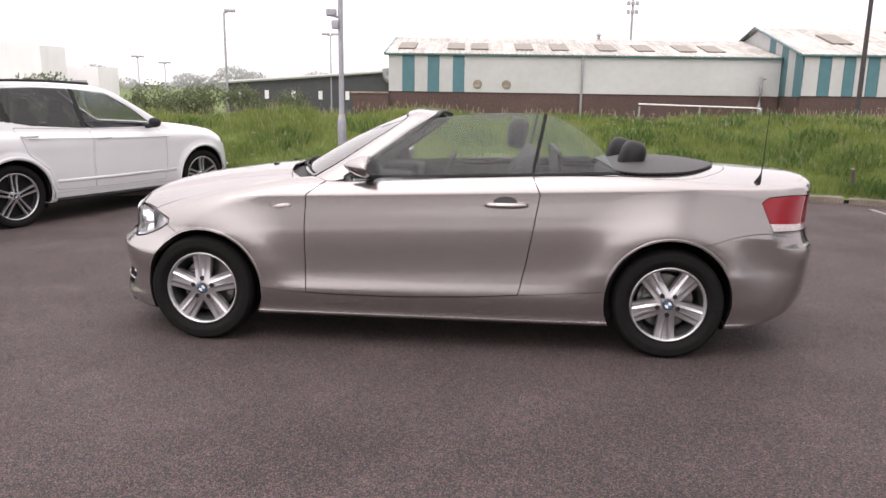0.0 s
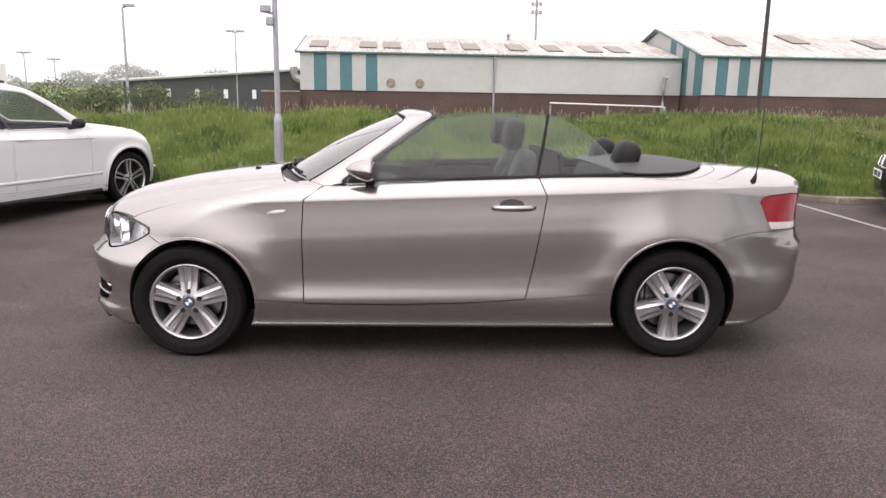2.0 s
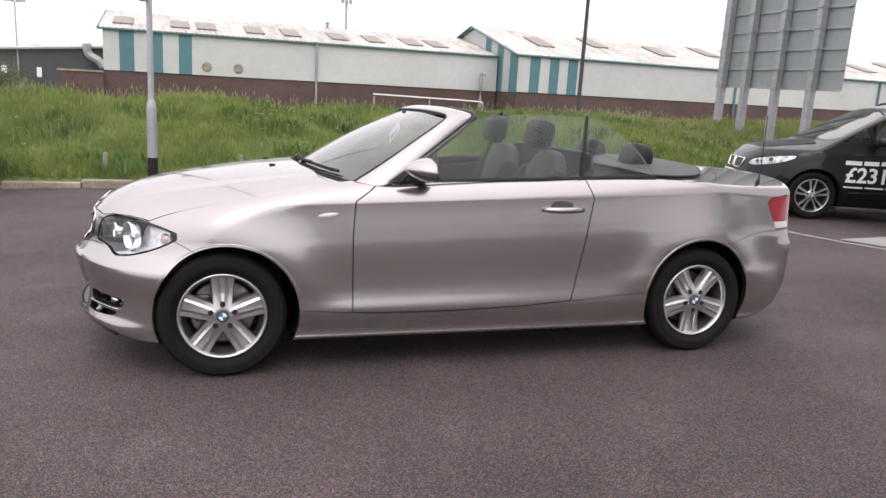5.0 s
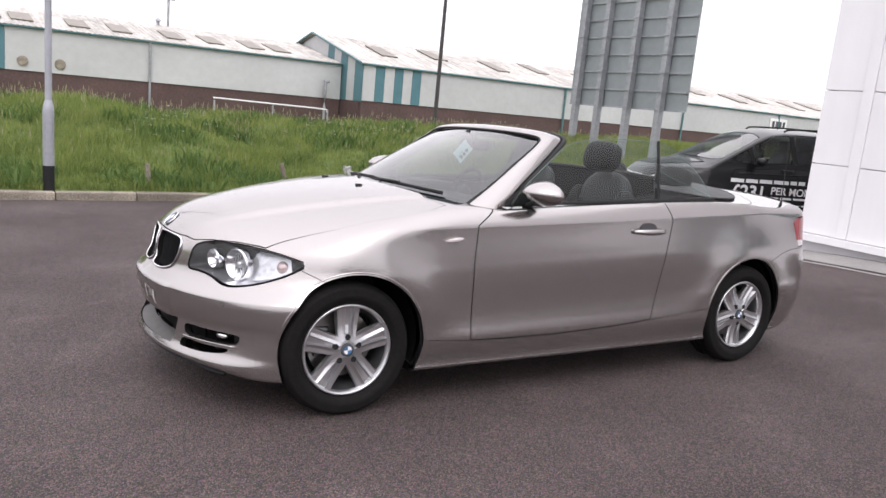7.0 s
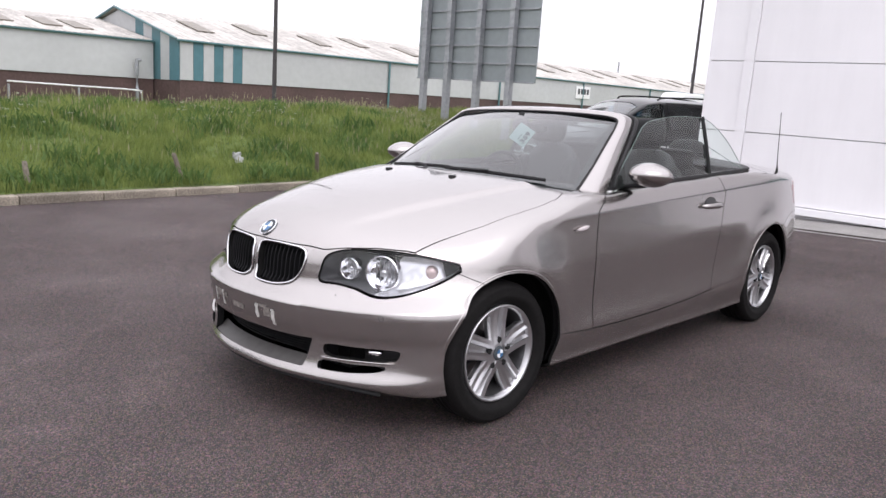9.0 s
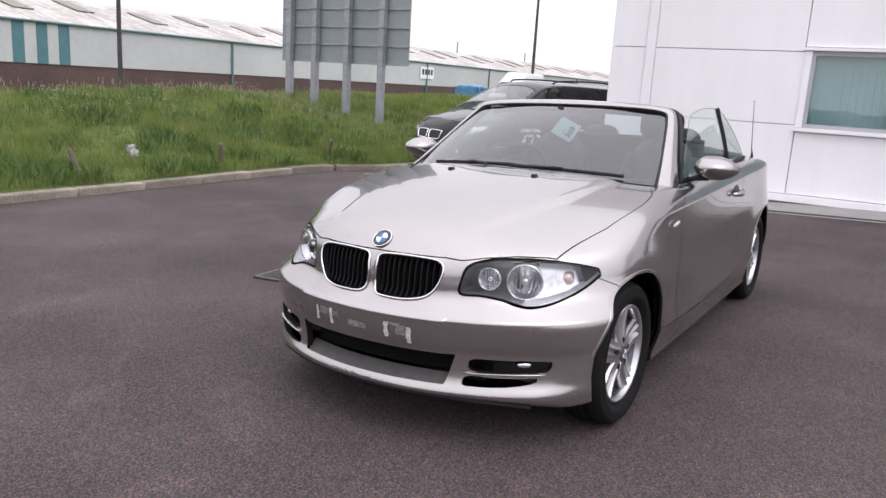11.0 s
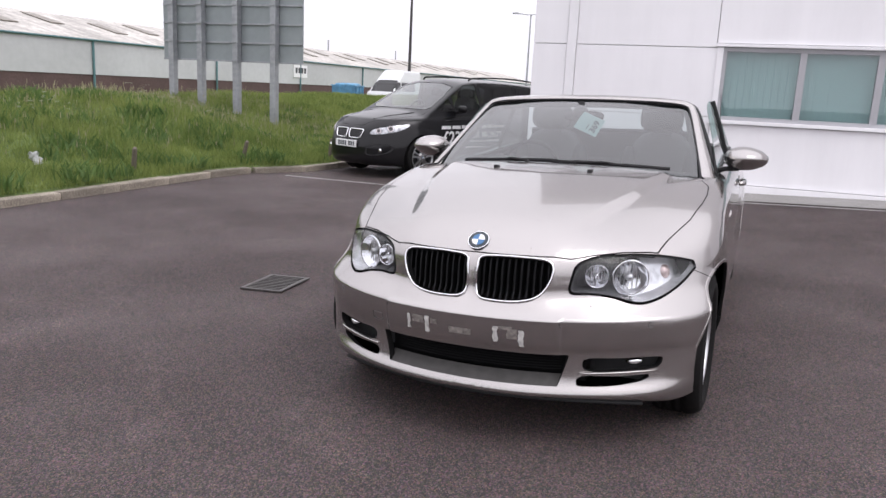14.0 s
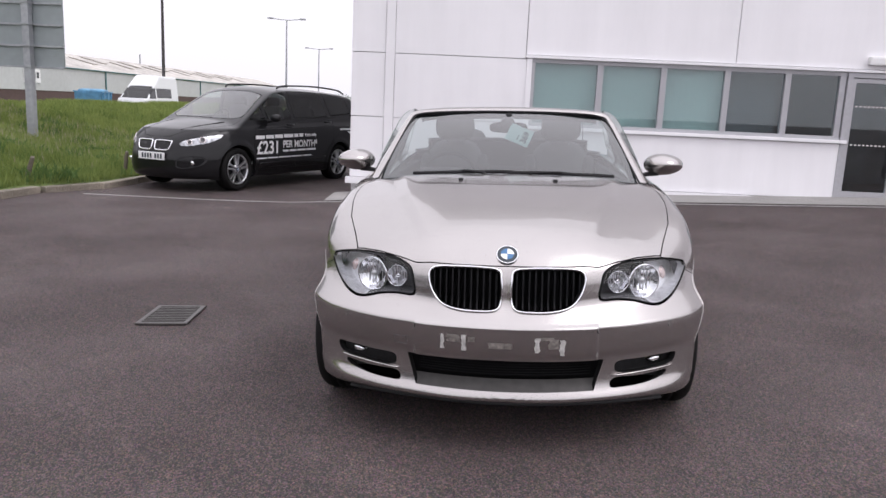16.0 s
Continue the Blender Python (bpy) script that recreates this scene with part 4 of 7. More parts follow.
def car_field(p):
    """Negative inside the body, zero on its skin."""
    x, y, z = p[..., 0], np.abs(p[..., 1]), p[..., 2]
    zz = z - (char_z(np.clip(x, -0.5, 3.0)) - 0.90) * step01(0.30, 0.5, z)
    tuck = (side_tuck(zz - 0.004) + side_tuck(zz) + side_tuck(zz + 0.004)) / 3
    crease_fade = step01(3.02, 2.5, x) * 0.8 + 0.2
    tuck = np.where(zz > 0.40, tuck * crease_fade + (1 - crease_fade) * 0.5 * np.clip(zz - 0.62, 0, 1) ** 2, tuck)
    w = BODY_W(x) - tuck
    w = w - step01(2.75, 3.05, x) * (0.42 * np.clip(z - 0.537, 0, 0.25) + 0.0)
    w = w - step01(-0.05, -0.95, x) * 0.25 * np.clip(z - 0.70, 0, 0.4)
    for cx, cz, r in ARCHES:
        d = np.hypot(x - cx, z - cz)
        w = w + 0.021 * np.clip(smin((r + 0.33 - d) / 0.275, 1.0, 0.22), 0, 1) ** 3 * step01(0.30, 0.50, z)
    side = y - w
    nose = sum(np.where(q < 0.535, NOSE_X(q), NOSE_UP(q)) for q in (z - 0.005, z, z + 0.005)) / 3 - 0.03
    b4 = 0.2 + 0.28 * step01(0.5, 0.68, z)
    fr = (x - (nose - 0.42 * y ** 2 - b4 * y ** 4)) / np.sqrt(1 + (0.84 * y + 4 * b4 * y ** 3) ** 2)
    plate = 0.009 * step01(0.365, 0.350, y) * step01(0.548, 0.532, z) * step01(0.36, 0.40, z)
    fr = fr - plate
    rr = ((TAIL_X(z) + 0.13 * y ** 2 + 0.42 * y ** 4) - x) / np.sqrt(1 + (0.26 * y + 1.68 * y ** 3) ** 2)
    h = HOOD_Z(x) - HOOD_DROP(x) * (y / 0.8) ** 2.4
    ridge = np.interp(x, [2.0, 2.6, 3.1, 3.35], [0.60, 0.50, 0.36, 0.30])
    h = h + 0.017 * step01(ridge + 0.028, ridge - 0.028, y) * step01(3.40, 2.75, x) * step01(1.95, 2.1, x)
    # kidney surrounds push the nose forward a little
    kid = np.exp(-((y - 0.165) / 0.16) ** 4) * np.exp(-((z - 0.66) / 0.10) ** 4)
    fr = fr - 0.018 * kid
    top = (z - h) * 0.96
    front = smax(fr, top, 0.045)
    body = smax(side, top, EDGE_K(x))
    body = smax(body, fr, 0.10)
    body = np.maximum(body, front)
    body = smax(body, rr, 0.07)
    floor = (0.175 + 0.13 * step01(-0.33, -0.9, x) + 0.050 * step01(2.98, 3.36, x)) - z
    return smax(body, floor, 0.03)


def grad(field, p, e=0.0015):
    g = np.empty_like(p)
    for k in range(3):
        d = np.zeros(3)
        d[k] = e
        g[..., k] = field(p + d) - field(p - d)
    return g / (np.linalg.norm(g, axis=-1, keepdims=True) + 1e-12)


def skin(field, x0, x1, zc, dx, n_theta, n_fan, reach=1.9):
    """Half skin (y >= 0) of a field: rays from a spine x0..x1 at height zc, met with the surface by halving."""
    mid = np.linspace(x0, x1, int((x1 - x0) / dx) + 1)
    ph = np.linspace(0, np.pi / 2, n_fan + 1)[1:]
    rows = [(x0, -a) for a in ph[::-1]] + [(x, 0.0) for x in mid] + [(x1, a) for a in ph]
    th = np.linspace(0, np.pi, n_theta)
    o = np.array([[r[0], 0, zc] for r in rows])[:, None, :]
    a = np.array([r[1] for r in rows])[:, None]
    d = np.stack([np.sin(a) * np.ones_like(th), np.cos(a) * np.sin(th), np.cos(a) * np.cos(th)], -1)
    lo, hi = np.zeros(d.shape[:2]), np.full(d.shape[:2], reach)
    for _ in range(34):
        m = (lo + hi) / 2
        ins = field(o + d * m[..., None]) < 0
        lo, hi = np.where(ins, m, lo), np.where(ins, hi, m)
    P = o + d * lo[..., None]
    ny, nt = P.shape[:2]
    V = P.reshape(-1, 3)
    i, j = np.meshgrid(np.arange(ny - 1), np.arange(nt - 1), indexing="ij")
    q = (i * nt + j).ravel()
    T = np.concatenate([np.stack([q, q + nt, q + nt + 1], 1), np.stack([q, q + nt + 1, q + 1], 1)])
    e1, e2 = V[T[:, 1]] - V[T[:, 0]], V[T[:, 2]] - V[T[:, 0]]
    T = T[np.linalg.norm(np.cross(e1, e2), axis=1) > 1e-9]
    return V, T


def poly_dist(P, poly):
    """Signed distance of 2D points to a closed outline, negative inside."""
    poly = np.array(poly, float)
    a, b = poly, np.roll(poly, -1, 0)
    best = np.full(len(P), 1e9)
    inside = np.zeros(len(P), bool)
    for p0, p1 in zip(a, b):
        e = p1 - p0
        w = P - p0
        t = np.clip((w @ e) / (e @ e + 1e-12), 0, 1)
        best = np.minimum(best, np.hypot(*(w - t[:, None] * e).T))
        c = (p0[1] > P[:, 1]) != (p1[1] > P[:, 1])
        with np.errstate(divide="ignore", invalid="ignore"):
            xi = p0[0] + (P[:, 1] - p0[1]) / (p1[1] - p0[1]) * e[0]
        inside ^= c & (P[:, 0] < xi)
    return np.where(inside, -best, best)


def round_poly(points, steps=6):
    """A smooth closed outline through points (2D)."""
    p = np.array(points, float)
    n = len(p)
    out = []
    for i in range(n):
        p0, p1, p2, p3 = p[i - 1], p[i], p[(i + 1) % n], p[(i + 2) % n]
        for k in range(steps):
            t = k / steps
            out.append(0.5 * (2 * p1 + (p2 - p0) * t + (2 * p0 - 5 * p1 + 4 * p2 - p3) * t * t + (3 * p1 - p0 - 3 * p2 + p3) * t ** 3))
    return np.array(out)


def cut(V, T, f):
    """Splits triangles along f = 0. Returns points, the triangles where f > 0 and those where f < 0."""
    f = np.where(np.abs(f) < 0.0005, 1e-7, f)
    s = f > 0
    st = s[T]
    mixed = st.any(1) & ~st.all(1)
    above, below = [T[st.all(1)]], [T[~st.any(1)]]
    new_v, cache = [], {}
    n0 = len(V)

    def mid(i, j):
        key = (i, j) if i < j else (j, i)
        if key not in cache:
            t = f[key[0]] / (f[key[0]] - f[key[1]])
            cache[key] = n0 + len(new_v)
            new_v.append(V[key[0]] * (1 - t) + V[key[1]] * t)
        return cache[key]

    for tri in T[mixed]:
        sg = s[tri]
        lone_up = sg.sum() == 1
        k = int(np.argmax(sg)) if lone_up else int(np.argmin(sg))
        a, b, c = int(tri[k]), int(tri[(k + 1) % 3]), int(tri[(k + 2) % 3])
        ab, ac = mid(a, b), mid(a, c)
        one, two = [(a, ab, ac)], [(ab, b, c), (ab, c, ac)]
        (above if lone_up else below).append(np.array(one))
        (below if lone_up else above).append(np.array(two))
    if new_v:
        V = np.concatenate([V, np.array(new_v)])
    return V, np.concatenate(above), np.concatenate(below)


def used(V, T):
    """Drops points that no triangle uses."""
    u, inv = np.unique(T, return_inverse=True)
    return V[u], inv.reshape(T.shape)


class Skin:
    """Half a body skin that panels are cut from; the gaps between them are left open."""

    def __init__(self, field, V, T):
        self.field, self.V, self.T = field, V, T

    def value(self, fn, mask):
        f = fn(self.V)
        return np.where(mask(self.V), f, 1.0)

    def drop(self, fn, mask):
        """Removes the region where fn < 0."""
        self.V, self.T, _ = cut(self.V, self.T, self.value(fn, mask))

    def take(self, fn, mask, gap=0.0022):
        """Cuts out the region where fn < 0 and returns it; a gap stays round it."""
        self.V, outer, inner = cut(self.V, self.T, self.value(fn, mask) - gap)
        self.V, _, piece = cut(self.V, inner, self.value(fn, mask) + gap)
        self.T = outer
        return used(self.V, piece)


def outline(T):
    """Boundary edges, in the order that keeps the triangles on their left."""
    e = np.concatenate([T[:, [0, 1]], T[:, [1, 2]], T[:, [2, 0]]])
    key = {}
    for a, b in e:
        key[(int(a), int(b))] = True
    return [(a, b) for a, b in key if (b, a) not in key]


def panel(name, V, T, field, material, parent, label="", both=False, flip=False, lip=0.014):
    """A sheet-metal panel: skin with true normals and a folded-in lip. both: joined with its mirror image; flip: the mirror alone."""
    # weld points that lie on one another, so that no hair cracks stay open
    _, first, inv = np.unique(np.round(V / 2e-5).astype(np.int64), axis=0, return_index=True, return_inverse=True)
    T = first[np.asarray(inv).reshape(-1)[T]]
    T = T[(T[:, 0] != T[:, 1]) & (T[:, 1] != T[:, 2]) & (T[:, 0] != T[:, 2])]
    V, T = used(V, T)
    N = grad(field, V)
    sgn = 1.0
    c = np.cross(V[T[:, 1]] - V[T[:, 0]], V[T[:, 2]] - V[T[:, 0]])
    if np.sum(np.einsum("ij,ij->i", c, N[T[:, 0]])) < 0:
        T = T[:, [0, 2, 1]]
    if both:
        mir = V * [1, -1, 1]
        mn = N * [1, -1, 1]
        n0 = len(V)
        on = np.abs(V[:, 1]) < 1e-5
        idx = np.where(on, np.arange(n0), np.arange(n0) + n0)
        V, N, T = np.concatenate([V, mir]), np.concatenate([N, mn]), np.concatenate([T, idx[T][:, [0, 2, 1]]])
    elif flip:
        V, N, T = V * [1, -1, 1], N * [1, -1, 1], T[:, [0, 2, 1]]
    if lip:
        ed = outline(T)
        k = len(V)
        a = np.array([e[0] for e in ed])
        b = np.array([e[1] for e in ed])
        d = V[b] - V[a]
        fn_ = np.cross(d, -N[a])
        fn_ = -fn_ / (np.linalg.norm(fn_, axis=1)[:, None] + 1e-9)
        m = len(ed)
        V = np.concatenate([V, V[a], V[b], V[b] - N[b] * lip, V[a] - N[a] * lip])
        # the lip turns over smoothly
        N = np.concatenate([N, N[a] * 0.6 + fn_ * 0.8, N[b] * 0.6 + fn_ * 0.8, fn_, fn_])
        q = np.arange(m)
        A, B, C, D = k + q, k + m + q, k + 2 * m + q, k + 3 * m + q
        T = np.concatenate([T, np.stack([A, C, B], 1), np.stack([A, D, C], 1)])
    me_ob = tri_mesh(name, V, T, material)
    # folded lips of painted panels turn black: gap shade put into colour
    if lip and material is M_PAINT and len(me_ob.data.polygons) == len(T):
        me_ob.data.materials.append(M_LINER_GAP)
        me_ob.data.polygons.foreach_set("material_index", [0] * (len(T) - 2 * m) + [1] * (2 * m))
    me_ob.data.polygons.foreach_set("use_smooth", [True] * len(me_ob.data.polygons))
    if len(me_ob.data.vertices) == len(N):
        me_ob.data.normals_split_custom_set_from_vertices((N / (np.linalg.norm(N, axis=1)[:, None] + 1e-9)).tolist())
    me_ob.parent = parent
    if label:
        tagged(me_ob, label)
    return me_ob


def car_paint(name, color, metal, rough, coat=1.0):
    m = mat(name, color, rough, metal, coat=coat)
    n, l = m.node_tree.nodes, m.node_tree.links
    b = n["Principled BSDF"]
    tc = n["Texture Coordinate"]
    # a breath of dust varies the tone over broad areas
    t = n.new("ShaderNodeTexNoise")
    t.inputs["Scale"].default_value = 3
    t.inputs["Detail"].default_value = 1
    l.new(tc.outputs["Object"], t.inputs["Vector"])
    r = n.new("ShaderNodeMapRange")
    r.inputs["To Min"].default_value, r.inputs["To Max"].default_value = 0.97, 1.03
    l.new(t.outputs["Fac"], r.inputs["Value"])
    sc = n.new("ShaderNodeVectorMath")
    sc.operation = "SCALE"
    sc.inputs[0].default_value = color
    l.new(r.outputs["Result"], sc.inputs["Scale"])
    l.new(sc.outputs["Vector"], b.inputs["Base Color"])
    b.inputs["Specular IOR Level"].default_value = 0.5 if metal > 0.5 else 0.1
    if metal > 0.5:
        b.inputs["Specular Tint"].default_value = (0.62, 0.60, 0.60, 1)
    return m


M_PAINT = car_paint("silver_beige_metallic", (0.423, 0.401, 0.391), 0.92, 0.215, 1.0)
M_CHROME = mat("chrome", (0.78, 0.78, 0.80), 0.07, 1.0)
M_ALLOY = mat("alloy_silver", (0.53, 0.53, 0.54), 0.30, 0.92, noise_scale=15, noise_amount=0.07)
M_DARK_ALLOY = mat("alloy_dark", (0.13, 0.13, 0.135), 0.35, 0.8, noise_scale=25, noise_amount=0.2)
M_CAR_GLASS = glass("car_glass", (0.82, 0.89, 0.86), 1.0, 0.045)
M_GLASS_EDGE = mat("glass_edge", (0.14, 0.20, 0.18), 0.3)
M_SCREEN = glass("windscreen_glass", (0.42, 0.49, 0.49), 1.0, 0.12)
M_TINT = glass("tinted_glass", (0.13, 0.14, 0.15))
M_LENS = glass("clear_lens", (0.95, 0.96, 0.97), 1.0, 0.03)
M_RED_LENS = mat("red_lens", (0.24, 0.012, 0.020), 0.18, coat=0.3)
M_WHITE_LENS = mat("white_lens", (0.55, 0.50, 0.50), 0.15, coat=0.8, noise_scale=60, noise_amount=0.3)
M_AMBER = mat("indicator_bulb", (0.58, 0.46, 0.44), 0.25, 0.5, coat=0.5)
M_LAMP_GREY = mat("lamp_housing", (0.05, 0.05, 0.053), 0.45, noise_scale=30, noise_amount=0.15)
M_HEADLAMP = mat("vehicle_headlamp", (0.42, 0.43, 0.45), 0.12, 0.6, noise_scale=16, noise_amount=0.75, coat=1.0)
M_BRIGHT = mat("satin_reflector", (0.66, 0.66, 0.68), 0.3, 0.7, noise_scale=45, noise_amount=0.25)
M_LEATHER = mat("grey_leather", (0.010, 0.0105, 0.011), 0.55, noise_scale=40, noise_amount=0.15, bump=0.2, bump_scale=120, spec=0.25)
M_LEATHER2 = mat("pale_grey_leather", (0.026, 0.027, 0.029), 0.5, noise_scale=40, noise_amount=0.15, bump=0.2, bump_scale=120, spec=0.3)
M_CARPET = mat("black_carpet", (0.02, 0.02, 0.022), 0.95, noise_scale=80, noise_amount=0.3)
M_SOFT = mat("dark_grey_cover", (0.042, 0.042, 0.044), 0.6, noise_scale=30, noise_amount=0.12, bump=0.15, bump_scale=200)
M_CARD = mat("pale_cyan_card", (0.62, 0.80, 0.78), 0.6)
M_INK = mat("dark_ink", (0.05, 0.06, 0.07), 0.7)
M_DISC = mat("brake_disc", (0.22, 0.21, 0.20), 0.35, 0.9, noise_scale=30, noise_amount=0.2)
M_RESIDUE = mat("glue_residue", (0.50, 0.49, 0.47), 0.8, noise_scale=60, noise_amount=0.4)
M_GRIME = mat("plate_grime", (0.20, 0.18, 0.165), 0.8, noise_scale=70, noise_amount=0.6)
M_GRILLE = mat("grille_black", (0.006, 0.006, 0.007), 0.6, spec=0.2)
# arch liners, and panel lips blackened for the shade in the gaps
M_LINER_GAP = mat("liner_and_gap_black", (0.008, 0.008, 0.008), 0.95, spec=0.1)
M_SLOT = mat("slot_plastic", (0.05, 0.05, 0.052), 0.6, noise_scale=40, noise_amount=0.2)
# body-painted shelf; the intake's shade is put into this dark grey
M_SHELF = mat("shaded_shelf_paint", (0.085, 0.081, 0.079), 0.5, 0.3, noise_scale=30, noise_amount=0.15)
M_BLUE = mat("badge_blue", (0.035, 0.14, 0.31), 0.3, coat=0.5)


def wheel(parent, name, x, side, z, turn, tyre_r, rim_r, width, style="broad", y_face=0.80, n_sp=5, steer=0.0):
    """A road wheel on one side of a car: tyre, rim, disc, spokes, bolts and cap, its face at |y| = y_face."""
    w = thing(name, Matrix.Identity(4), "", "")
    w.parent = parent
    pivot = Matrix.Translation((0, side * (y_face - 0.08), 0))
    w.matrix_local = Matrix.Translation((x, 0, z)) @ pivot @ Matrix.Rotation(radians(steer), 4, "Z") @ pivot.inverted() @ (Matrix.Identity(4) if side > 0 else Matrix.Rotation(math.pi, 4, "Z"))
    o = y_face + 0.012
    prof = [(rim_r + 0.004, o - width), (rim_r + 0.03, o - width - 0.005), (tyre_r - 0.03, o - width), (tyre_r - 0.008, o - width + 0.02), (tyre_r, o - width * 0.8)]
    for g in (0.68, 0.5, 0.32):
        prof += [(tyre_r, o - width * (g + 0.03)), (tyre_r - 0.007, o - width * (g + 0.022)), (tyre_r - 0.007, o - width * (g - 0.022)), (tyre_r, o - width * (g - 0.03))]
    prof += [(tyre_r, o - width * 0.17), (tyre_r - 0.006, o - 0.014), (tyre_r - 0.018, o + 0.003), (tyre_r - 0.024, o + 0.008), (tyre_r - 0.027, o + 0.007), (tyre_r - 0.05, o + 0.016), (rim_r + 0.034, o + 0.012), (rim_r + 0.030, o + 0.009), (rim_r + 0.010, o - 0.006), (rim_r, o - 0.02)]
    part("tyre", lathe(prof, 64, "Y", caps=False), M_RUBBER, w, smooth=True)
    rim = [(rim_r - 0.006, o - 0.03), (rim_r + 0.004, o - 0.014), (rim_r + 0.002, o - 0.004), (rim_r - 0.004, o - 0.003), (rim_r - 0.010, o - 0.008), (rim_r - 0.016, o - 0.028)]
    part("rim", lathe(rim, 64, "Y", caps=False), M_ALLOY, w, smooth=True)
    # barrel toned darker than the rim: shade behind the spokes in its colour
    part("rim_barrel", lathe([(rim_r - 0.016, o - 0.028), (rim_r - 0.030, o - 0.07), (rim_r - 0.034, o - width + 0.01)], 48, "Y", caps=False), M_DARK_ALLOY, w, smooth=True)
    part("brake_disc", lathe([(0.0, o - 0.11), (rim_r * 0.74, o - 0.11), (rim_r * 0.74, o - 0.13), (0, o - 0.13)], 40, "Y", caps=False), M_DISC, w)
    # black disc added so the gaps between spokes read dark
    back = o - (0.15 if style == "broad" else 0.075)
    part("spoke_gap_black", lathe([(0.0, back), (rim_r - 0.01, back)], 40, "Y", caps=False), M_GRILLE, w)
    caliper = bmesh.new()
    box(caliper, 0.06, 0.13, o - 0.135, o - 0.09, -0.05, 0.09, bevel=0.015)
    part("brake_caliper", caliper, M_DARK_ALLOY, w)
    # cross-sections of a spoke as (share of the half width, depth below the face)
    if style == "broad":
        section = ((-0.92, 0.042), (-1.0, 0.016), (-0.90, 0.004), (-0.55, 0.004), (-0.36, -0.003), (-0.2, 0.013), (0.2, 0.013), (0.36, -0.003), (0.55, 0.004), (0.90, 0.004), (1.0, 0.016), (0.92, 0.042))
        limbs = ((0.0, 0.0, 0.044, 0.061),)
    elif style == "double":
        section = ((-0.9, 0.036), (-1.0, 0.012), (-0.7, 0.0), (0.7, 0.0), (1.0, 0.012), (0.9, 0.036))
        limbs = ((-0.021, -0.034, 0.012, 0.016), (0.021, 0.034, 0.012, 0.016))
    else:
        section = ((-0.9, 0.036), (-1.0, 0.012), (-0.7, 0.0), (0.7, 0.0), (1.0, 0.012), (0.9, 0.036))
        limbs = ((-0.010, -0.046, 0.012, 0.018), (0.010, 0.046, 0.012, 0.018))
    for k in range(n_sp):
        a = radians(turn + 360 / n_sp * k)
        sp = bmesh.new()
        for c0, c1, h0, h1 in limbs:
            r0, r1 = 0.036, rim_r - 0.008
            rings = []
            for q in range(10):
                t = q / 9
                r = r0 + (r1 - r0) * t
                c, hw = c0 + (c1 - c0) * t, h0 + (h1 - h0) * t + 0.012 * max(0.0, t - 0.8) * 5 * (style == "broad") * (t - 0.8)
                groove = 0.35 + 0.65 * min(1.0, t * 2.2)
                face = o - 0.010 - 0.009 * math.sin(math.pi * t) - 0.006 * t * t
                ring = []
                for u, dpt in section:
                    uu = u * (0.55 + 0.45 * t) if abs(u) < 0.4 else u
                    p = (r, face - (dpt * groove if abs(u) < 0.6 else dpt), c + uu * hw)
                    ring.append(sp.verts.new((p[0] * math.cos(a) - p[2] * math.sin(a), p[1], p[0] * math.sin(a) + p[2] * math.cos(a))))
                rings.append(ring)
            m_s = len(section)
            for r_a, r_b in zip(rings, rings[1:]):
                for i in range(m_s):
                    j = (i + 1) % m_s
                    sp.faces.new((r_a[i], r_a[j], r_b[j], r_b[i]))
        bmesh.ops.recalc_face_normals(sp, faces=sp.faces)
        part("spoke", sp, M_ALLOY, w, smooth=False)
        part("bolt", lathe([(0.0, o - 0.0125), (0.009, o - 0.0115), (0.0135, o - 0.0115), (0.014, o - 0.03)], 12, "Y", caps=False), M_BLACK, w).matrix_local = Matrix.Translation((0.058 * math.cos(a), 0, 0.058 * math.sin(a)))
    part("hub", lathe([(0.0, o - 0.014), (0.045, o - 0.0145), (0.066, o - 0.018), (0.078, o - 0.034), (0.08, o - 0.05)], 30, "Y", caps=False), M_ALLOY, w, smooth=True)
    cap = part("hub_cap", lathe([(0.0, o - 0.006), (0.026, o - 0.007), (0.031, o - 0.010), (0.032, o - 0.022)], 24, "Y", caps=False), M_INK, w)
    for k in range(4):
        q = bmesh.new()
        c = q.verts.new((0, o - 0.004, 0))
        arc = [q.verts.new((0.019 * math.cos(radians(90 * k + 15 * i + turn)), o - 0.004, 0.019 * math.sin(radians(90 * k + 15 * i + turn)))) for i in range(7)]
        for i in range(6):
            q.faces.new((c, arc[i], arc[i + 1]))
        part("cap_quarter", q, M_BLUE if k % 2 else M_WHITE, cap)
    return w


CAR_M = Matrix.Translation((0, 5.25, 0)) @ Matrix.Rotation(-0.033, 4, "X") @ Matrix.Translation((1.0102, -0.0029, 0)) @ Matrix.Rotation(radians(177.2634), 4, "Z")
car = thing("convertible_car", CAR_M, "silver-beige metallic two-door convertible parked with its roof down", "car")

sk = Skin(car_field, *skin(car_field, 0.1, 2.6, 0.36, 0.016, 200, 72))
for level in (0.528, 0.535, 0.542):
    sk.V, up_t, low_t = cut(sk.V, sk.T, sk.V[:, 2] - level)
    sk.T = np.concatenate([up_t, low_t])
for level in (0.886, 0.893, 0.90, 0.906):
    sk.V, up_t, low_t = cut(sk.V, sk.T, sk.V[:, 2] - (char_z(np.clip(sk.V[:, 0], -0.5, 3.0)) - 0.90) - level)
    sk.T = np.concatenate([up_t, low_t])
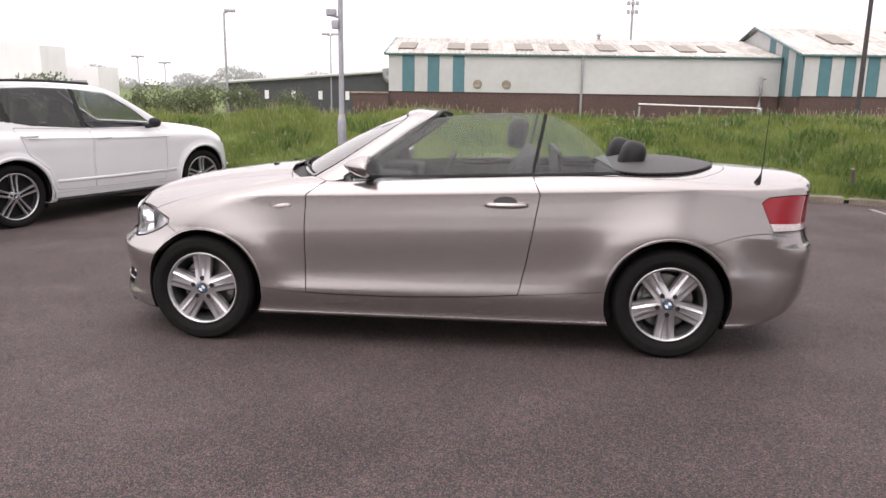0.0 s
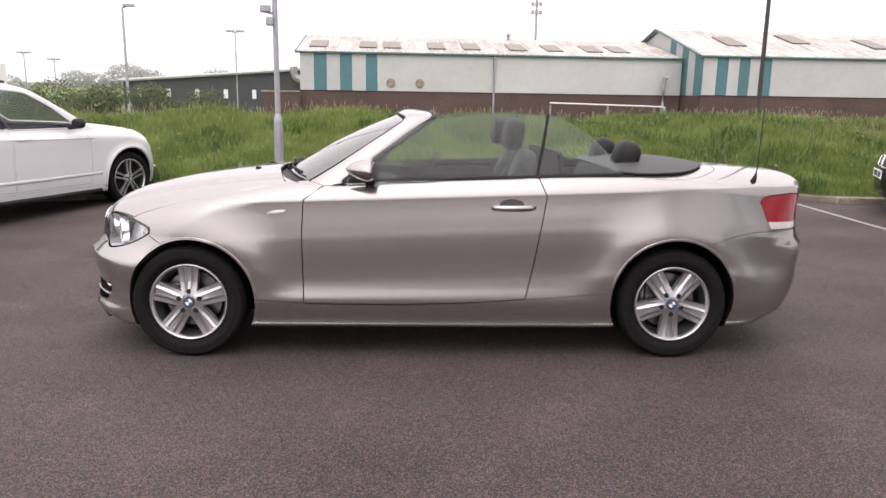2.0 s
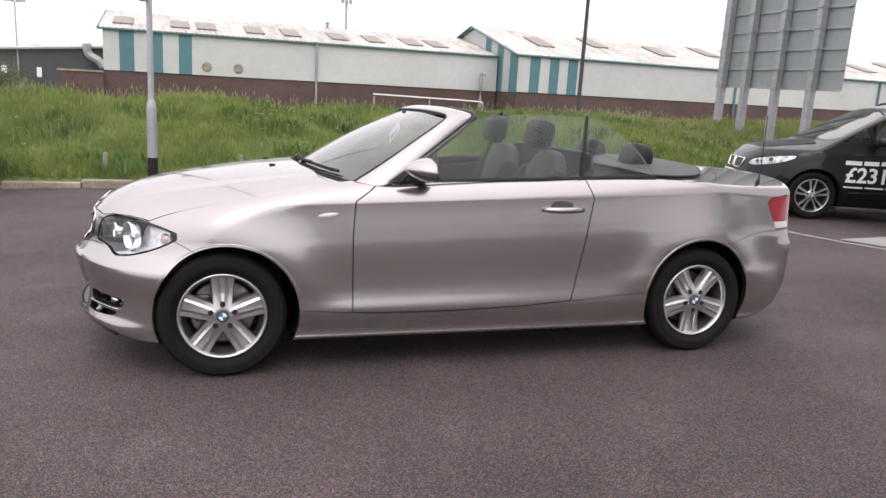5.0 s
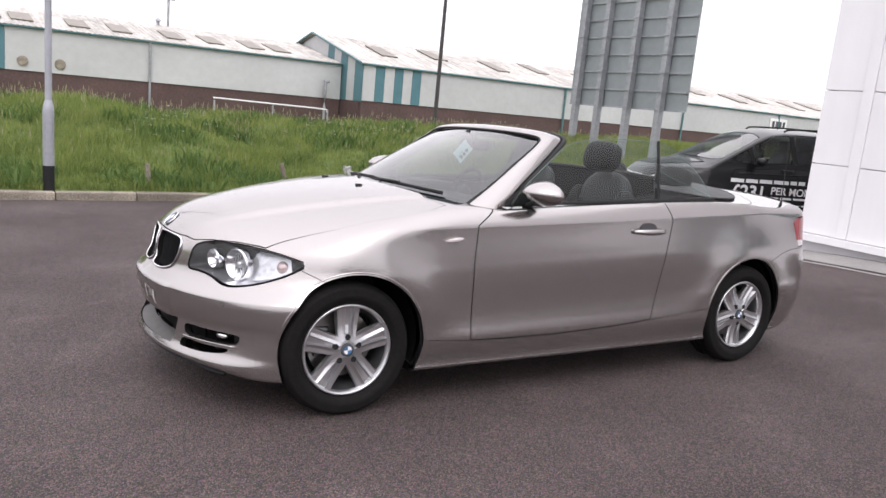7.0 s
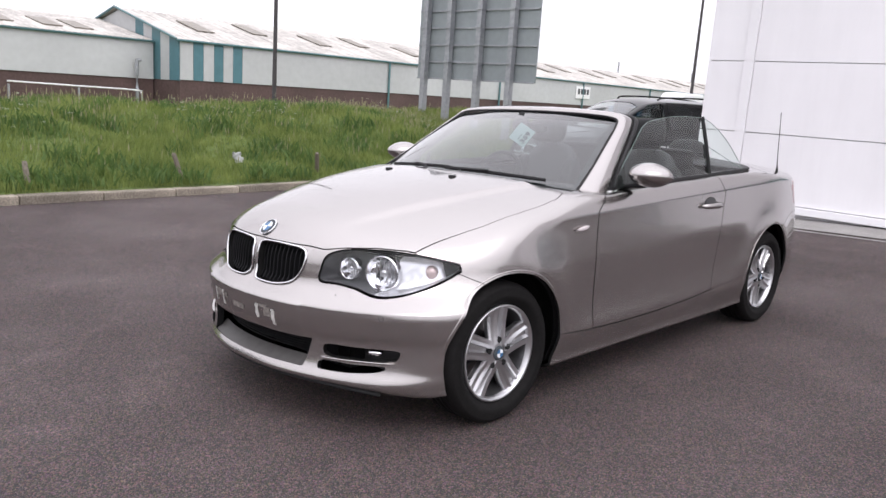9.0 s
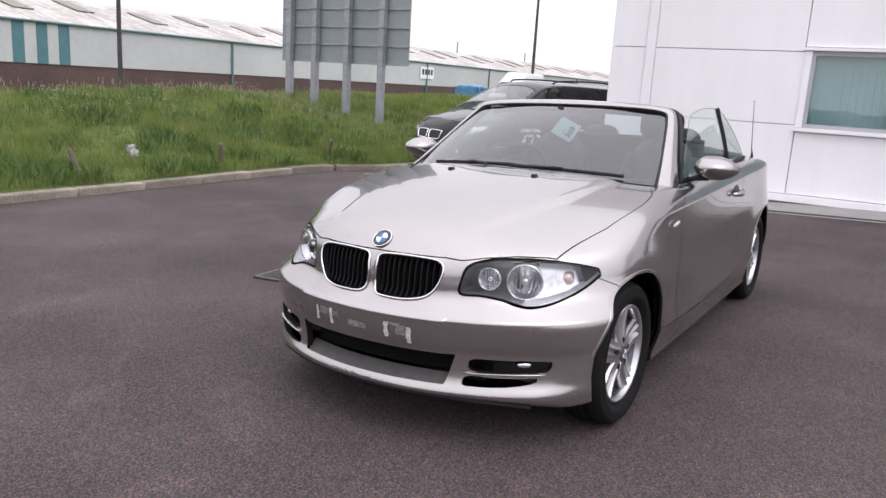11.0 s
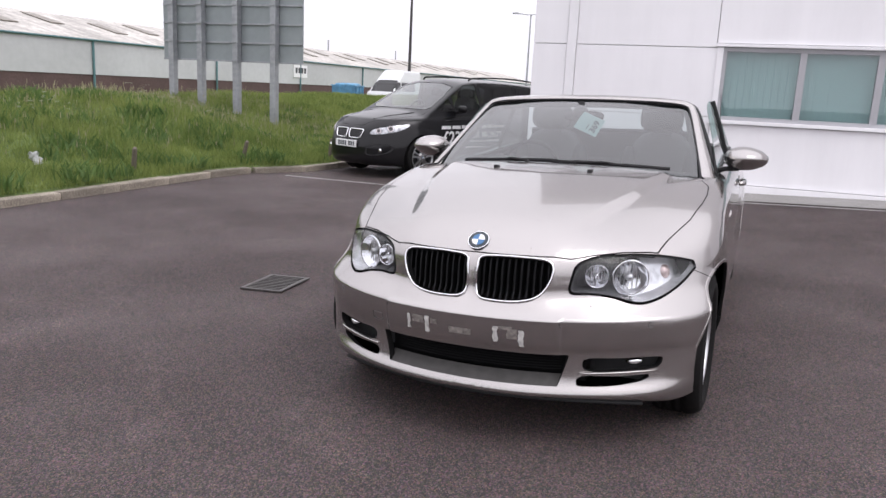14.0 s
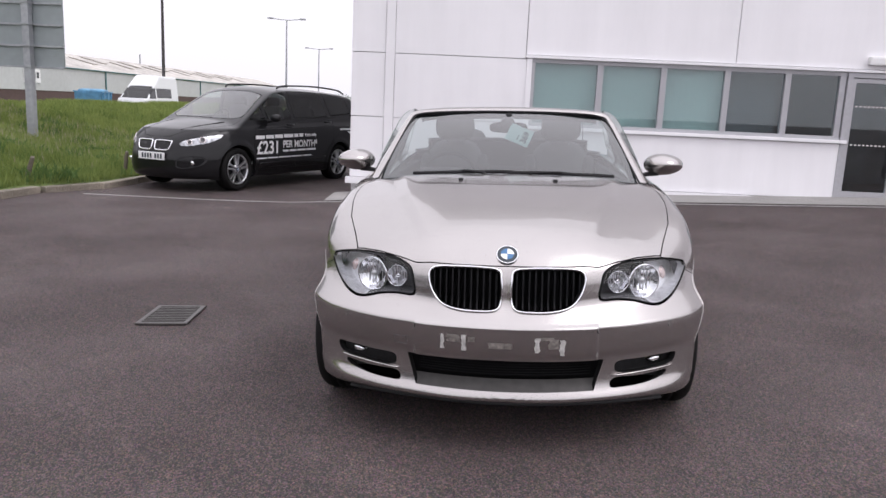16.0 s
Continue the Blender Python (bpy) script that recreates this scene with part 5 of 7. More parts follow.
for cx, cz, r in ARCHES:
    for level in (0.02, 0.04, 0.055, 0.07, 0.09):
        sk.V, up_t, low_t = cut(sk.V, sk.T, np.hypot(sk.V[:, 0] - cx, sk.V[:, 2] - cz) - r - level)
        sk.T = np.concatenate([up_t, low_t])
for level in (0.346, 0.352, 0.358, 0.364, 0.370):
    sk.V, up_t, low_t = cut(sk.V, sk.T, np.where(sk.V[:, 0] > 2.9, sk.V[:, 1] - level, 1.0))
    sk.T = np.concatenate([up_t, low_t])
XZ, XY, YZ = [0, 2], [0, 1], [1, 2]


def region(poly, axes):
    poly = np.array(poly, float)
    return lambda V: poly_dist(V[:, axes], poly)


def everywhere(V):
    return np.ones(len(V), bool)


for cx, cz, r in ARCHES:
    sk.drop(lambda V: np.hypot(V[:, 0] - cx, V[:, 2] - cz) - r, lambda V: (V[:, 1] > 0.42))
cabin = round_poly([(2.10, -0.3), (2.10, 0.3), (2.04, 0.58), (1.86, 0.685), (1.2, 0.70), (0.5, 0.70), (0.28, 0.66), (0.22, 0.4), (0.22, -0.3)], 5)
sk.drop(region(cabin, XY), lambda V: V[:, 2] > 0.85)
side_of = lambda V: V[:, 1] > 0.45
lamp_poly = round_poly([(0.368, 0.624), (0.372, 0.685), (0.386, 0.728), (0.44, 0.752), (0.53, 0.757), (0.62, 0.750), (0.70, 0.735), (0.765, 0.714), (0.785, 0.700), (0.775, 0.680), (0.742, 0.639), (0.69, 0.602), (0.63, 0.584), (0.575, 0.589), (0.51, 0.608), (0.44, 0.619)], 4)
lamp = sk.take(region(lamp_poly, YZ), lambda V: (V[:, 0] > 2.86) & (V[:, 2] < 0.80) & (V[:, 2] > 0.56), 0.004)
kid_poly = round_poly([(0.020, 0.700), (0.030, 0.738), (0.09, 0.747), (0.20, 0.747), (0.278, 0.740), (0.304, 0.712), (0.292, 0.655), (0.254, 0.606), (0.19, 0.587), (0.10, 0.584), (0.036, 0.592), (0.019, 0.632)], 5)
sk.drop(region(kid_poly, YZ), lambda V: (V[:, 0] > 3.2) & (V[:, 2] < 0.80) & (V[:, 2] > 0.56))
hood_line = np.array([(3.6, -0.2), (3.6, 0.5), (3.055, 0.630), (2.9, 0.672), (2.7, 0.732), (2.5, 0.762), (2.37, 0.772), (2.24, 0.766), (2.14, 0.725), (2.19, 0.55), (2.24, 0.3), (2.26, -0.2)])
hood_xy = region(hood_line, XY)
hood = sk.take(lambda V: np.maximum(hood_xy(V), np.interp(V[:, 1], [0, 0.3, 0.36, 0.44, 0.53, 0.62, 0.70], [0.754, 0.754, 0.747, 0.760, 0.765, 0.759, 0.742]) - V[:, 2]), lambda V: V[:, 2] > 0.70)
sk.drop(region([(2.3, -0.2), (2.245, 0.3), (2.19, 0.55), (2.09, 0.74), (1.97, 0.70), (1.97, -0.2)], XY), lambda V: V[:, 2] > 0.9)
intake = [(-0.2, 0.400), (0.388, 0.396), (0.352, 0.274), (-0.2, 0.272)]
sk.drop(region(intake, YZ), lambda V: V[:, 0] > 3.1)
fog_upper = round_poly([(0.450, 0.383), (0.54, 0.383), (0.63, 0.383), (0.694, 0.381), (0.706, 0.372), (0.690, 0.338), (0.60, 0.331), (0.52, 0.331), (0.450, 0.334), (0.434, 0.358)], 3)
fog_lower = round_poly([(0.432, 0.315), (0.54, 0.312), (0.642, 0.314), (0.668, 0.311), (0.645, 0.291), (0.56, 0.278), (0.46, 0.276), (0.418, 0.281)], 3)
for slot in (fog_upper, fog_lower):
    sk.drop(region(slot, YZ), lambda V: V[:, 0] > 2.95)
door = sk.take(region([(1.895, 1.10), (1.925, 0.957), (2.028, 0.885), (2.040, 0.706), (2.036, 0.48), (2.034, 0.325), (1.85, 0.319), (1.52, 0.318), (1.1, 0.333), (0.831, 0.352), (0.793, 0.522), (0.754, 0.744), (0.726, 0.914), (0.763, 0.995), (0.775, 1.10)], XZ), side_of, 0.0028)
rocker = sk.take(region([(2.36, 0.346), (2.276, 0.342), (2.045, 0.324), (2.034, 0.330), (1.85, 0.325), (1.52, 0.324), (1.1, 0.339), (0.835, 0.356), (0.822, 0.350), (0.378, 0.385), (0.30, 0.39), (0.25, 0.05), (2.4, 0.05)], XZ), side_of, 0.0015)
bumper_f = sk.take(region([(2.785, 0.632), (2.935, 0.703), (3.05, 0.79), (3.6, 0.79), (3.6, 0.05), (2.7, 0.05), (2.7, 0.45)], XZ), everywhere, 0.0016)
light_r = sk.take(region([(-0.468, 0.893), (-0.512, 0.920), (-0.66, 0.930), (-0.95, 0.915), (-0.95, 0.735), (-0.537, 0.736)], XZ), lambda V: V[:, 1] > 0.50, 0.003)
bumper_r = sk.take(region([(-0.13, 0.636), (-0.17, 0.657), (-0.323, 0.703), (-0.447, 0.724), (-0.664, 0.728), (-1.0, 0.728), (-1.0, 0.05), (-0.15, 0.05), (-0.15, 0.5)], XZ), everywhere, 0.0016)
lid_poly = round_poly([(0.26, 0.66), (0.20, 0.79), (0.06, 0.815), (-0.12, 0.71), (-0.26, 0.55), (-0.37, 0.34), (-0.42, 0.0), (-0.37, -0.34), (0.2, -0.5)], 5)
lid = sk.take(region(lid_poly, XY), lambda V: V[:, 2] > 0.93)
body = used(sk.V, sk.T)

panel("body_shell", *body, car_field, M_PAINT, car, both=True)
hood_ob = panel("hood", *hood, car_field, M_PAINT, car, both=True)
panel("front_bumper", *bumper_f, car_field, M_PAINT, car, both=True, lip=0.03)
panel("rear_bumper", *bumper_r, car_field, M_PAINT, car, both=True)
panel("roof_cover_lid", *lid, car_field, M_PAINT, car, both=True)
for s in (False, True):
    panel("door", *door, car_field, M_PAINT, car, flip=s)
    panel("sill", *rocker, car_field, M_PAINT, car, flip=s)

# black shell added under the skin so gaps read dark; wheel wells, floor pan
iv, it = skin(car_field, 0.1, 2.6, 0.36, 0.06, 60, 20)
inn = Skin(car_field, iv - grad(car_field, iv) * 0.035, it)
for cx, cz, r in ARCHES:
    inn.drop(lambda V: np.hypot(V[:, 0] - cx, V[:, 2] - cz) - r, lambda V: (V[:, 1] > 0.42))
inn.drop(region(cabin, XY), lambda V: V[:, 2] > 0.85)
inn.drop(lambda V: 2.9 - V[:, 0], everywhere)
panel("inner_black_shell", *used(inn.V, inn.T), car_field, M_BLACK, car, both=True, lip=0)
# black blocks added inside the nose to darken its openings
part("nose_dark_block", block(2.35, 3.14, -0.42, 0.42, 0.24, 0.70), M_BLACK, car)
part("lamp_dark_block", block(2.6, 2.92, -0.64, 0.64, 0.24, 0.70), M_BLACK, car)
for cx, cz, r in ARCHES:
    for s in (1, -1):
        prof = []
        wb = bmesh.new()
        ring_a = []
        for k in range(25):
            a = radians(-25 + 230 * k / 24)
            ring_a.append([wb.verts.new((cx + (r + 0.012) * math.cos(a), s * y, cz + (r + 0.012) * math.sin(a))) for y in (0.775, 0.40)])
        for p_, q_ in zip(ring_a, ring_a[1:]):
            wb.faces.new((p_[0], q_[0], q_[1], p_[1]))
        part("wheel_liner", wb, M_LINER_GAP, car)
        lip_arc = []
        for k in range(33):
            a = radians(4 + 172 * k / 32)
            px_, pz_ = cx + (r + 0.010) * math.cos(a), cz + (r + 0.010) * math.sin(a)
            lo_, hi_ = 0.5, 1.1
            for _ in range(30):
                mid_ = (lo_ + hi_) / 2
                if float(car_field(np.array([[px_, mid_, pz_]]))[0]) < 0:
                    lo_ = mid_
                else:
                    hi_ = mid_
            lip_arc.append((px_, s * (lo_ - 0.002), pz_))
        part("arch_lip", tube(lip_arc, [0.001] + [0.004] * 31 + [0.001], 8), M_PAINT, car, smooth=True)
        part("wheel_well_wall", block(cx - 0.34, cx + 0.34, s * 0.39 - 0.01, s * 0.39 + 0.01, 0.2, 0.66), M_LINER_GAP, car)

for x, turn in ((2.66, 90), (0.0, -88)):
    for s in (1, -1):
        tr = turn if s > 0 else 180 - turn
        wheel(car, "front_wheel" if x > 1 else "rear_wheel", x, s, 0.316, tr, 0.309, 0.209, 0.205, y_face=0.826, steer=-1.5 if x > 1 else 0.0)


# ---- front end ----
def on_nose(y, z, lift=0.0):
    """The point of the body's front skin at (y, z), moved out by lift."""
    lo, hi = 2.4, 3.7
    for _ in range(40):
        m = (lo + hi) / 2
        if float(car_field(np.array([[m, y, z]]))[0]) < 0:
            lo = m
        else:
            hi = m
    p = np.array([[lo, y, z]])
    return Vector((p + grad(car_field, p) * lift)[0])


for s in (1, -1):
    frame_pts = [on_nose(y, z, 0.004) * 1.0 for y, z in kid_poly]
    frame_pts = [Vector((p.x, s * p.y, p.z)) for p in frame_pts]
    kg = part("kidney_grille", tube(frame_pts, 0.0048, 8, closed=True, up=(1, 0, 0)), M_CHROME, car, "chrome-ringed black kidney grille", smooth=True)
    part("grille_back", block(3.17, 3.18, min(s * 0.01, s * 0.31), max(s * 0.01, s * 0.31), 0.57, 0.76), M_GRILLE, kg)
    for k in range(11):
        y = 0.040 + 0.0245 * k
        zs = [z for z in np.linspace(0.57, 0.76, 76) if poly_dist(np.array([[y, z]]), kid_poly)[0] < -0.004]
        if len(zs) < 4:
            continue
        sl = bmesh.new()
        secs = []
        for z in np.linspace(zs[0], zs[-1], 7):
            p = on_nose(y, z, -0.02)
            secs.append([sl.verts.new((p.x - dx_, s * (y + dy_), z)) for dx_, dy_ in ((0, -0.0028), (0, 0.0028), (0.045, 0.004), (0.045, -0.004))])
        for a_, b_ in zip(secs, secs[1:]):
            for i in range(4):
                sl.faces.new((a_[i], a_[(i + 1) % 4], b_[(i + 1) % 4], b_[i]))
        bmesh.ops.recalc_face_normals(sl, faces=sl.faces)
        part("grille_slat", sl, M_GRILLE, kg)
    # headlamp: lens, housing, two reflectors, indicator
    hl = panel("headlamp", *lamp, car_field, M_LENS, car, "clear headlamp with twin round chrome reflectors", flip=(s < 0), lip=0)
    Vh, Th = lamp
    rim_e = outline(Th)
    centre = Vh.mean(0)
    depth = np.array([-0.075, -0.02, 0.0])
    Vb = Vh + depth + (centre - Vh) * 0.10
    hv = np.concatenate([Vh - [0.003, 0, 0], Vb])
    k0 = len(Vh)
    ht = np.concatenate([Th + k0, np.array([(a, b, b + k0) for a, b in rim_e]), np.array([(a, b + k0, a + k0) for a, b in rim_e])])
    out_ = hv[ht][:, :, 1].mean(1) > 0.575
    hb = tri_mesh("lamp_housing", *used(hv * [1, s, 1], ht[~out_]), M_LAMP_GREY)
    hb.parent = hl
    ob_ = tri_mesh("outer_reflector", *used(hv * [1, s, 1], ht[out_]), M_BRIGHT)
    ob_.parent = hl
    nxt = dict(rim_e)
    start_ = rim_e[0][0]
    chain, at_ = [start_], nxt[start_]
    while at_ != start_ and len(chain) < 5000:
        chain.append(at_)
        at_ = nxt[at_]
    chain_p = Vh[chain]
    for _ in range(6):
        chain_p = (np.roll(chain_p, 1, 0) + chain_p * 2 + np.roll(chain_p, -1, 0)) / 4
    seg_ = np.concatenate([[0], np.cumsum(np.linalg.norm(np.diff(chain_p, axis=0), axis=1))])
    loop = [Vector((np.interp(q, seg_, chain_p[:, 0]), s * np.interp(q, seg_, chain_p[:, 1]), np.interp(q, seg_, chain_p[:, 2]))) for q in np.linspace(0, seg_[-1], 110)[:-1]]
    part("lamp_seal", tube(loop, 0.0015, 6, closed=True, up=(0.7, 0.6 * s, 0.35)), M_BLACK, hl)
    for (x, y, z), r, nm in (((3.103, 0.560, 0.667), 0.067, "main_reflector"), ((3.176, 0.446, 0.677), 0.042, "inner_reflector")):
        yaw = 24 if r > 0.05 else 14
        bowl = part(nm, lathe([(0.0, -0.035), (r * 0.25, -0.034), (r * 0.6, -0.026), (r * 0.9, -0.008), (r, 0.008), (r * 1.06, 0.012), (r * 1.08, 0.0), (r * 1.08, -0.03)], 36, "X", caps=False), M_CHROME, hl, smooth=True)
        bowl.matrix_local = pose(x - 0.008, s * y, z, 0, 0, s * yaw)
        bulb = part("bulb_shield", lathe([(0.0, 0.006), (r * 0.22, 0.002), (r * 0.26, -0.02), (r * 0.26, -0.03)], 16, "X", caps=False), M_ALLOY if r > 0.05 else M_CHROME, hl, smooth=True)
        bulb.matrix_local = pose(x - 0.012, s * y, z, 0, 0, s * yaw)
        for q in range(7):
            fl = block(-0.024, -0.020, -0.0016, 0.0016, -r * 0.75, r * 0.75)
            part("reflector_flute", fl, M_ALLOY, hl).matrix_local = pose(x - 0.004, s * y, z, 0, 0, s * yaw) @ pose(0, (q - 3) * r * 0.24, 0)
    ind = part("indicator", lathe([(0.0, 0.008), (0.02, 0.005), (0.034, -0.01)], 20, "X", caps=False), M_AMBER, hl, smooth=True)
    ind.matrix_local = pose(2.930, s * 0.672, 0.664, 0, 0, s * 48) @ Matrix.Diagonal((1, 0.9, 1, 1))
    # fog lamp recess with two painted blades
    part("fog_recess", block(2.93, 3.06, min(s * 0.40, s * 0.69), max(s * 0.40, s * 0.70), 0.25, 0.41), M_SLOT, car)
    pts = [on_nose(y, 0.327 + 0.004 * math.sin(3 * (y - 0.42)), 0.004) for y in np.linspace(0.42, 0.692, 12)]
    part("bumper_blade", tube([(p.x, s * p.y, p.z) for p in pts], [0.001] + [0.006] * 10 + [0.001], 8, squash=(1.6, 0.7)), M_PAINT, car, smooth=True)
    fg = part("fog_lamp", lathe([(0.0, 0.012), (0.03, 0.010), (0.040, 0.0), (0.042, -0.02)], 24, "X", caps=False), M_CHROME, car, smooth=True)
    fg.matrix_local = pose(on_nose(0.61, 0.360, -0.03).x, s * 0.61, 0.362, 0, 0, s * 34) @ Matrix.Diagonal((1, 0.8, 0.40, 1))
part("lower_intake", block(3.18, 3.19, -0.40, 0.40, 0.26, 0.42), M_GRILLE, car)
for k in range(9):
    z = 0.315 + 0.0105 * k
    pts = [on_nose(y, 0.35, -0.05) for y in np.linspace(-0.36, 0.36, 11)]
    part("intake_slat", tube([(p.x - 0.02, p.y, z) for p in pts], 0.0022, 5), M_GRILLE, car)
# shelf behind the lower intake edge, darkened by colour
shelf = bmesh.new()
shelf_rows = []
for y in np.linspace(-0.36, 0.36, 17):
    p = on_nose(y, 0.275, -0.004)
    shelf_rows.append([shelf.verts.new((p.x - dx_, y * (1 + 0.1 * dx_), z)) for dx_, z in ((0.0, 0.268), (0.025, 0.281), (0.062, 0.304))])
for p_, q_ in zip(shelf_rows, shelf_rows[1:]):
    for i in (0, 1):
        shelf.faces.new((p_[i], p_[i + 1], q_[i + 1], q_[i]))
bmesh.ops.recalc_face_normals(shelf, faces=shelf.faces)
part("intake_shelf", shelf, M_SHELF, car, smooth=True)
badge = part("hood_badge", lathe([(0.0, 0.006), (0.034, 0.005), (0.040, 0.003), (0.042, -0.006)], 32, "Z", caps=False), M_INK, car, "round dark badge with blue and white quarters")
b_lo, b_hi = 0.6, 1.0
for _ in range(40):
    b_mid = (b_lo + b_hi) / 2
    if float(car_field(np.array([[3.268, 0.0, b_mid]]))[0]) < 0:
        b_lo = b_mid
    else:
        b_hi = b_mid
ep = np.array([[3.268, 0.0, b_lo]])
en = grad(car_field, ep)[0]
badge.matrix_local = Matrix.Translation(Vector(ep[0]) + Vector(en) * 0.001) @ Vector(en).to_track_quat("Z", "Y").to_matrix().to_4x4()
part("badge_rim", tube([(0.041 * math.cos(a), 0.041 * math.sin(a), 0.003) for a in np.linspace(0, 2 * math.pi, 32, endpoint=False)], 0.0028, 6, closed=True), M_CHROME, badge)
for k in range(4):
    q = bmesh.new()
    c = q.verts.new((0, 0, 0.0085))
    arc = [q.verts.new((0.026 * math.cos(radians(90 * k + 15 * i)), 0.026 * math.sin(radians(90 * k + 15 * i)), 0.0075)) for i in range(7)]
    for i in range(6):
        q.faces.new((c, arc[i], arc[i + 1]))
    part("badge_quarter", q, M_BLUE if k % 2 else M_WHITE, badge)
for y, z, w, h in ((-0.244, 0.484, 0.016, 0.060), (-0.158, 0.484, 0.018, 0.066), (-0.13, 0.50, 0.03, 0.02), (-0.02, 0.478, 0.09, 0.024), (0.122, 0.483, 0.018, 0.062), (0.218, 0.472, 0.020, 0.066), (0.16, 0.51, 0.05, 0.012), (-0.2, 0.50, 0.05, 0.03), (0.185, 0.488, 0.04, 0.04)):
    rs = random.Random(int(z * 1000) + int(y * 100))
    z = z - 0.014
    rg = bmesh.new()
    rows_ = []
    for q in range(7):
        zz_ = z - h / 2 + h * q / 6
        a_, b_ = on_nose(y - w / 2 + rs.uniform(-0.004, 0.004), zz_, 0.0015), on_nose(y + w / 2 + rs.uniform(-0.004, 0.004), zz_, 0.0015)
        rows_.append((rg.verts.new(a_), rg.verts.new(b_)))
    for p_, q_ in zip(rows_, rows_[1:]):
        rg.faces.new((p_[0], p_[1], q_[1], q_[0]))
    part("glue_residue", rg, M_GRIME if w > 0.025 else M_RESIDUE, car)
for y, z in ((0.36, 0.522), (0.66, 0.515), (-0.36, 0.522), (-0.66, 0.515)):
    p_ = on_nose(y, z, 0.0005)
    n_s = Vector(grad(car_field, np.array([[p_.x, p_.y, p_.z]]))[0])
    sens = part("parking_sensor", lathe([(0.0, 0.0008), (0.0085, 0.0006), (0.0095, -0.001)], 14, "Z", caps=False), M_PAINT, car)
    sens.matrix_local = Matrix.Translation(p_) @ n_s.to_track_quat("Z", "Y").to_matrix().to_4x4()
    part("sensor_ring", tube([(0.0103 * math.cos(a), 0.0103 * math.sin(a), 0) for a in np.linspace(0, 2 * math.pi, 16, endpoint=False)], 0.0009, 4, closed=True), M_LAMP_GREY, sens)
lip_pts = [on_nose(y, 0.252, -0.035) for y in np.linspace(-0.66, 0.66, 21)]
part("front_lip", tube([(p.x, p.y, 0.172 + 0.050 * float(step01(2.98, 3.36, np.array(p.x)))) for p in lip_pts], 0.012, 6, squash=(1.6, 0.8)), M_BLACK, car, "black lip under the front bumper", smooth=True)
part("tow_eye_cover", tube([tuple(on_nose(y, z, 0.0)) for y, z in ((-0.443, 0.466), (-0.390, 0.466), (-0.388, 0.436), (-0.441, 0.436))], 0.0016, 4, closed=True, up=(1, 0, 0)), M_LAMP_GREY, car)

# rain beads and grit on the hood
drop_rng = np.random.RandomState(21)
bead_v, bead_t = [], []
while len(bead_v) < 420:
    bx, by = drop_rng.uniform(2.35, 3.28), drop_rng.uniform(-0.62, 0.62)
    if abs(by) > 0.72 - 0.3 * max(0.0, bx - 2.6):
        continue
    z_lo, z_hi = 0.6, 1.1
    for _ in range(22):
        z_mid = (z_lo + z_hi) / 2
        if float(car_field(np.array([[bx, by, z_mid]]))[0]) < 0:
            z_lo = z_mid
        else:
            z_hi = z_mid
    br = drop_rng.uniform(0.0014, 0.0034)
    ring = [(bx + br * math.cos(a), by + br * math.sin(a) * 0.8, z_lo - 0.0008) for a in np.linspace(0, 2 * math.pi, 7)[:-1]]
    k0 = len(bead_v) * 7
    bead_v.append(ring + [(bx, by, z_lo + br * 0.5)])
    bead_t += [(k0 + i, k0 + (i + 1) % 6, k0 + 6) for i in range(6)]
M_BEAD = mat("rain_beads", (0.12, 0.115, 0.11), 0.15, coat=1.0)
beads = tri_mesh("rain_beads", np.array(bead_v).reshape(-1, 3), np.array(bead_t), M_BEAD)
beads.parent = hood_ob
tagged(beads, "small rain beads and grit on the hood", kind="stuff")


# ---- upper body: windscreen, pillars, glass ----
def quad_grid(fn, nu, nv):
    V = [fn(i / nu, j / nv) for i in range(nu + 1) for j in range(nv + 1)]
    F = [(i * (nv + 1) + j, (i + 1) * (nv + 1) + j, (i + 1) * (nv + 1) + j + 1, i * (nv + 1) + j + 1) for i in range(nu) for j in range(nv)]
    return V, F


def screen(u, v):
    """The windscreen: u from the car's right to its left, v from the base to the header."""
    a = 2 * u - 1
    low = Vector((2.205 - 0.205 * abs(a) ** 2.2, 0.712 * a, 1.004 - 0.038 * abs(a) ** 2))
    high = Vector((1.553 - 0.063 * abs(a) ** 2.2, 0.578 * a, 1.336 - 0.033 * abs(a) ** 2))
    p = low.lerp(high, v)
    b = math.sin(math.pi * v) * (1 - 0.6 * a * a) * 0.022
    return p + Vector((0.45, 0, 0.89)) * b


Vg, Fg = quad_grid(screen, 28, 12)
ws = raw("windscreen", Vg, Fg, M_SCREEN, car, "clear raked windscreen with black edging", smooth=True)
edge_uv = [(u, 0.0) for u in np.linspace(0, 1, 25)] + [(1.0, v) for v in np.linspace(0, 1, 13)[1:]] + [(u, 1.0) for u in np.linspace(1, 0, 25)[1:]] + [(0.0, v) for v in np.linspace(1, 0, 13)[1:-1]]
Vf, Ff = [], []
for u, v in edge_uv:
    p = screen(u, v)
    iu, iv = 0.5 + (u - 0.5) * 0.955, 0.5 + (v - 0.5) * (0.955 if v > 0.5 else 0.93)
    q = screen(iu, iv)
    Vf += [p - Vector((0.001, 0, 0.003)), q - Vector((0.001, 0, 0.003))]
n_e = len(edge_uv)
Ff = [(2 * k, 2 * ((k + 1) % n_e), 2 * ((k + 1) % n_e) + 1, 2 * k + 1) for k in range(n_e)]
raw("screen_border", Vf, Ff, M_BLACK, ws)

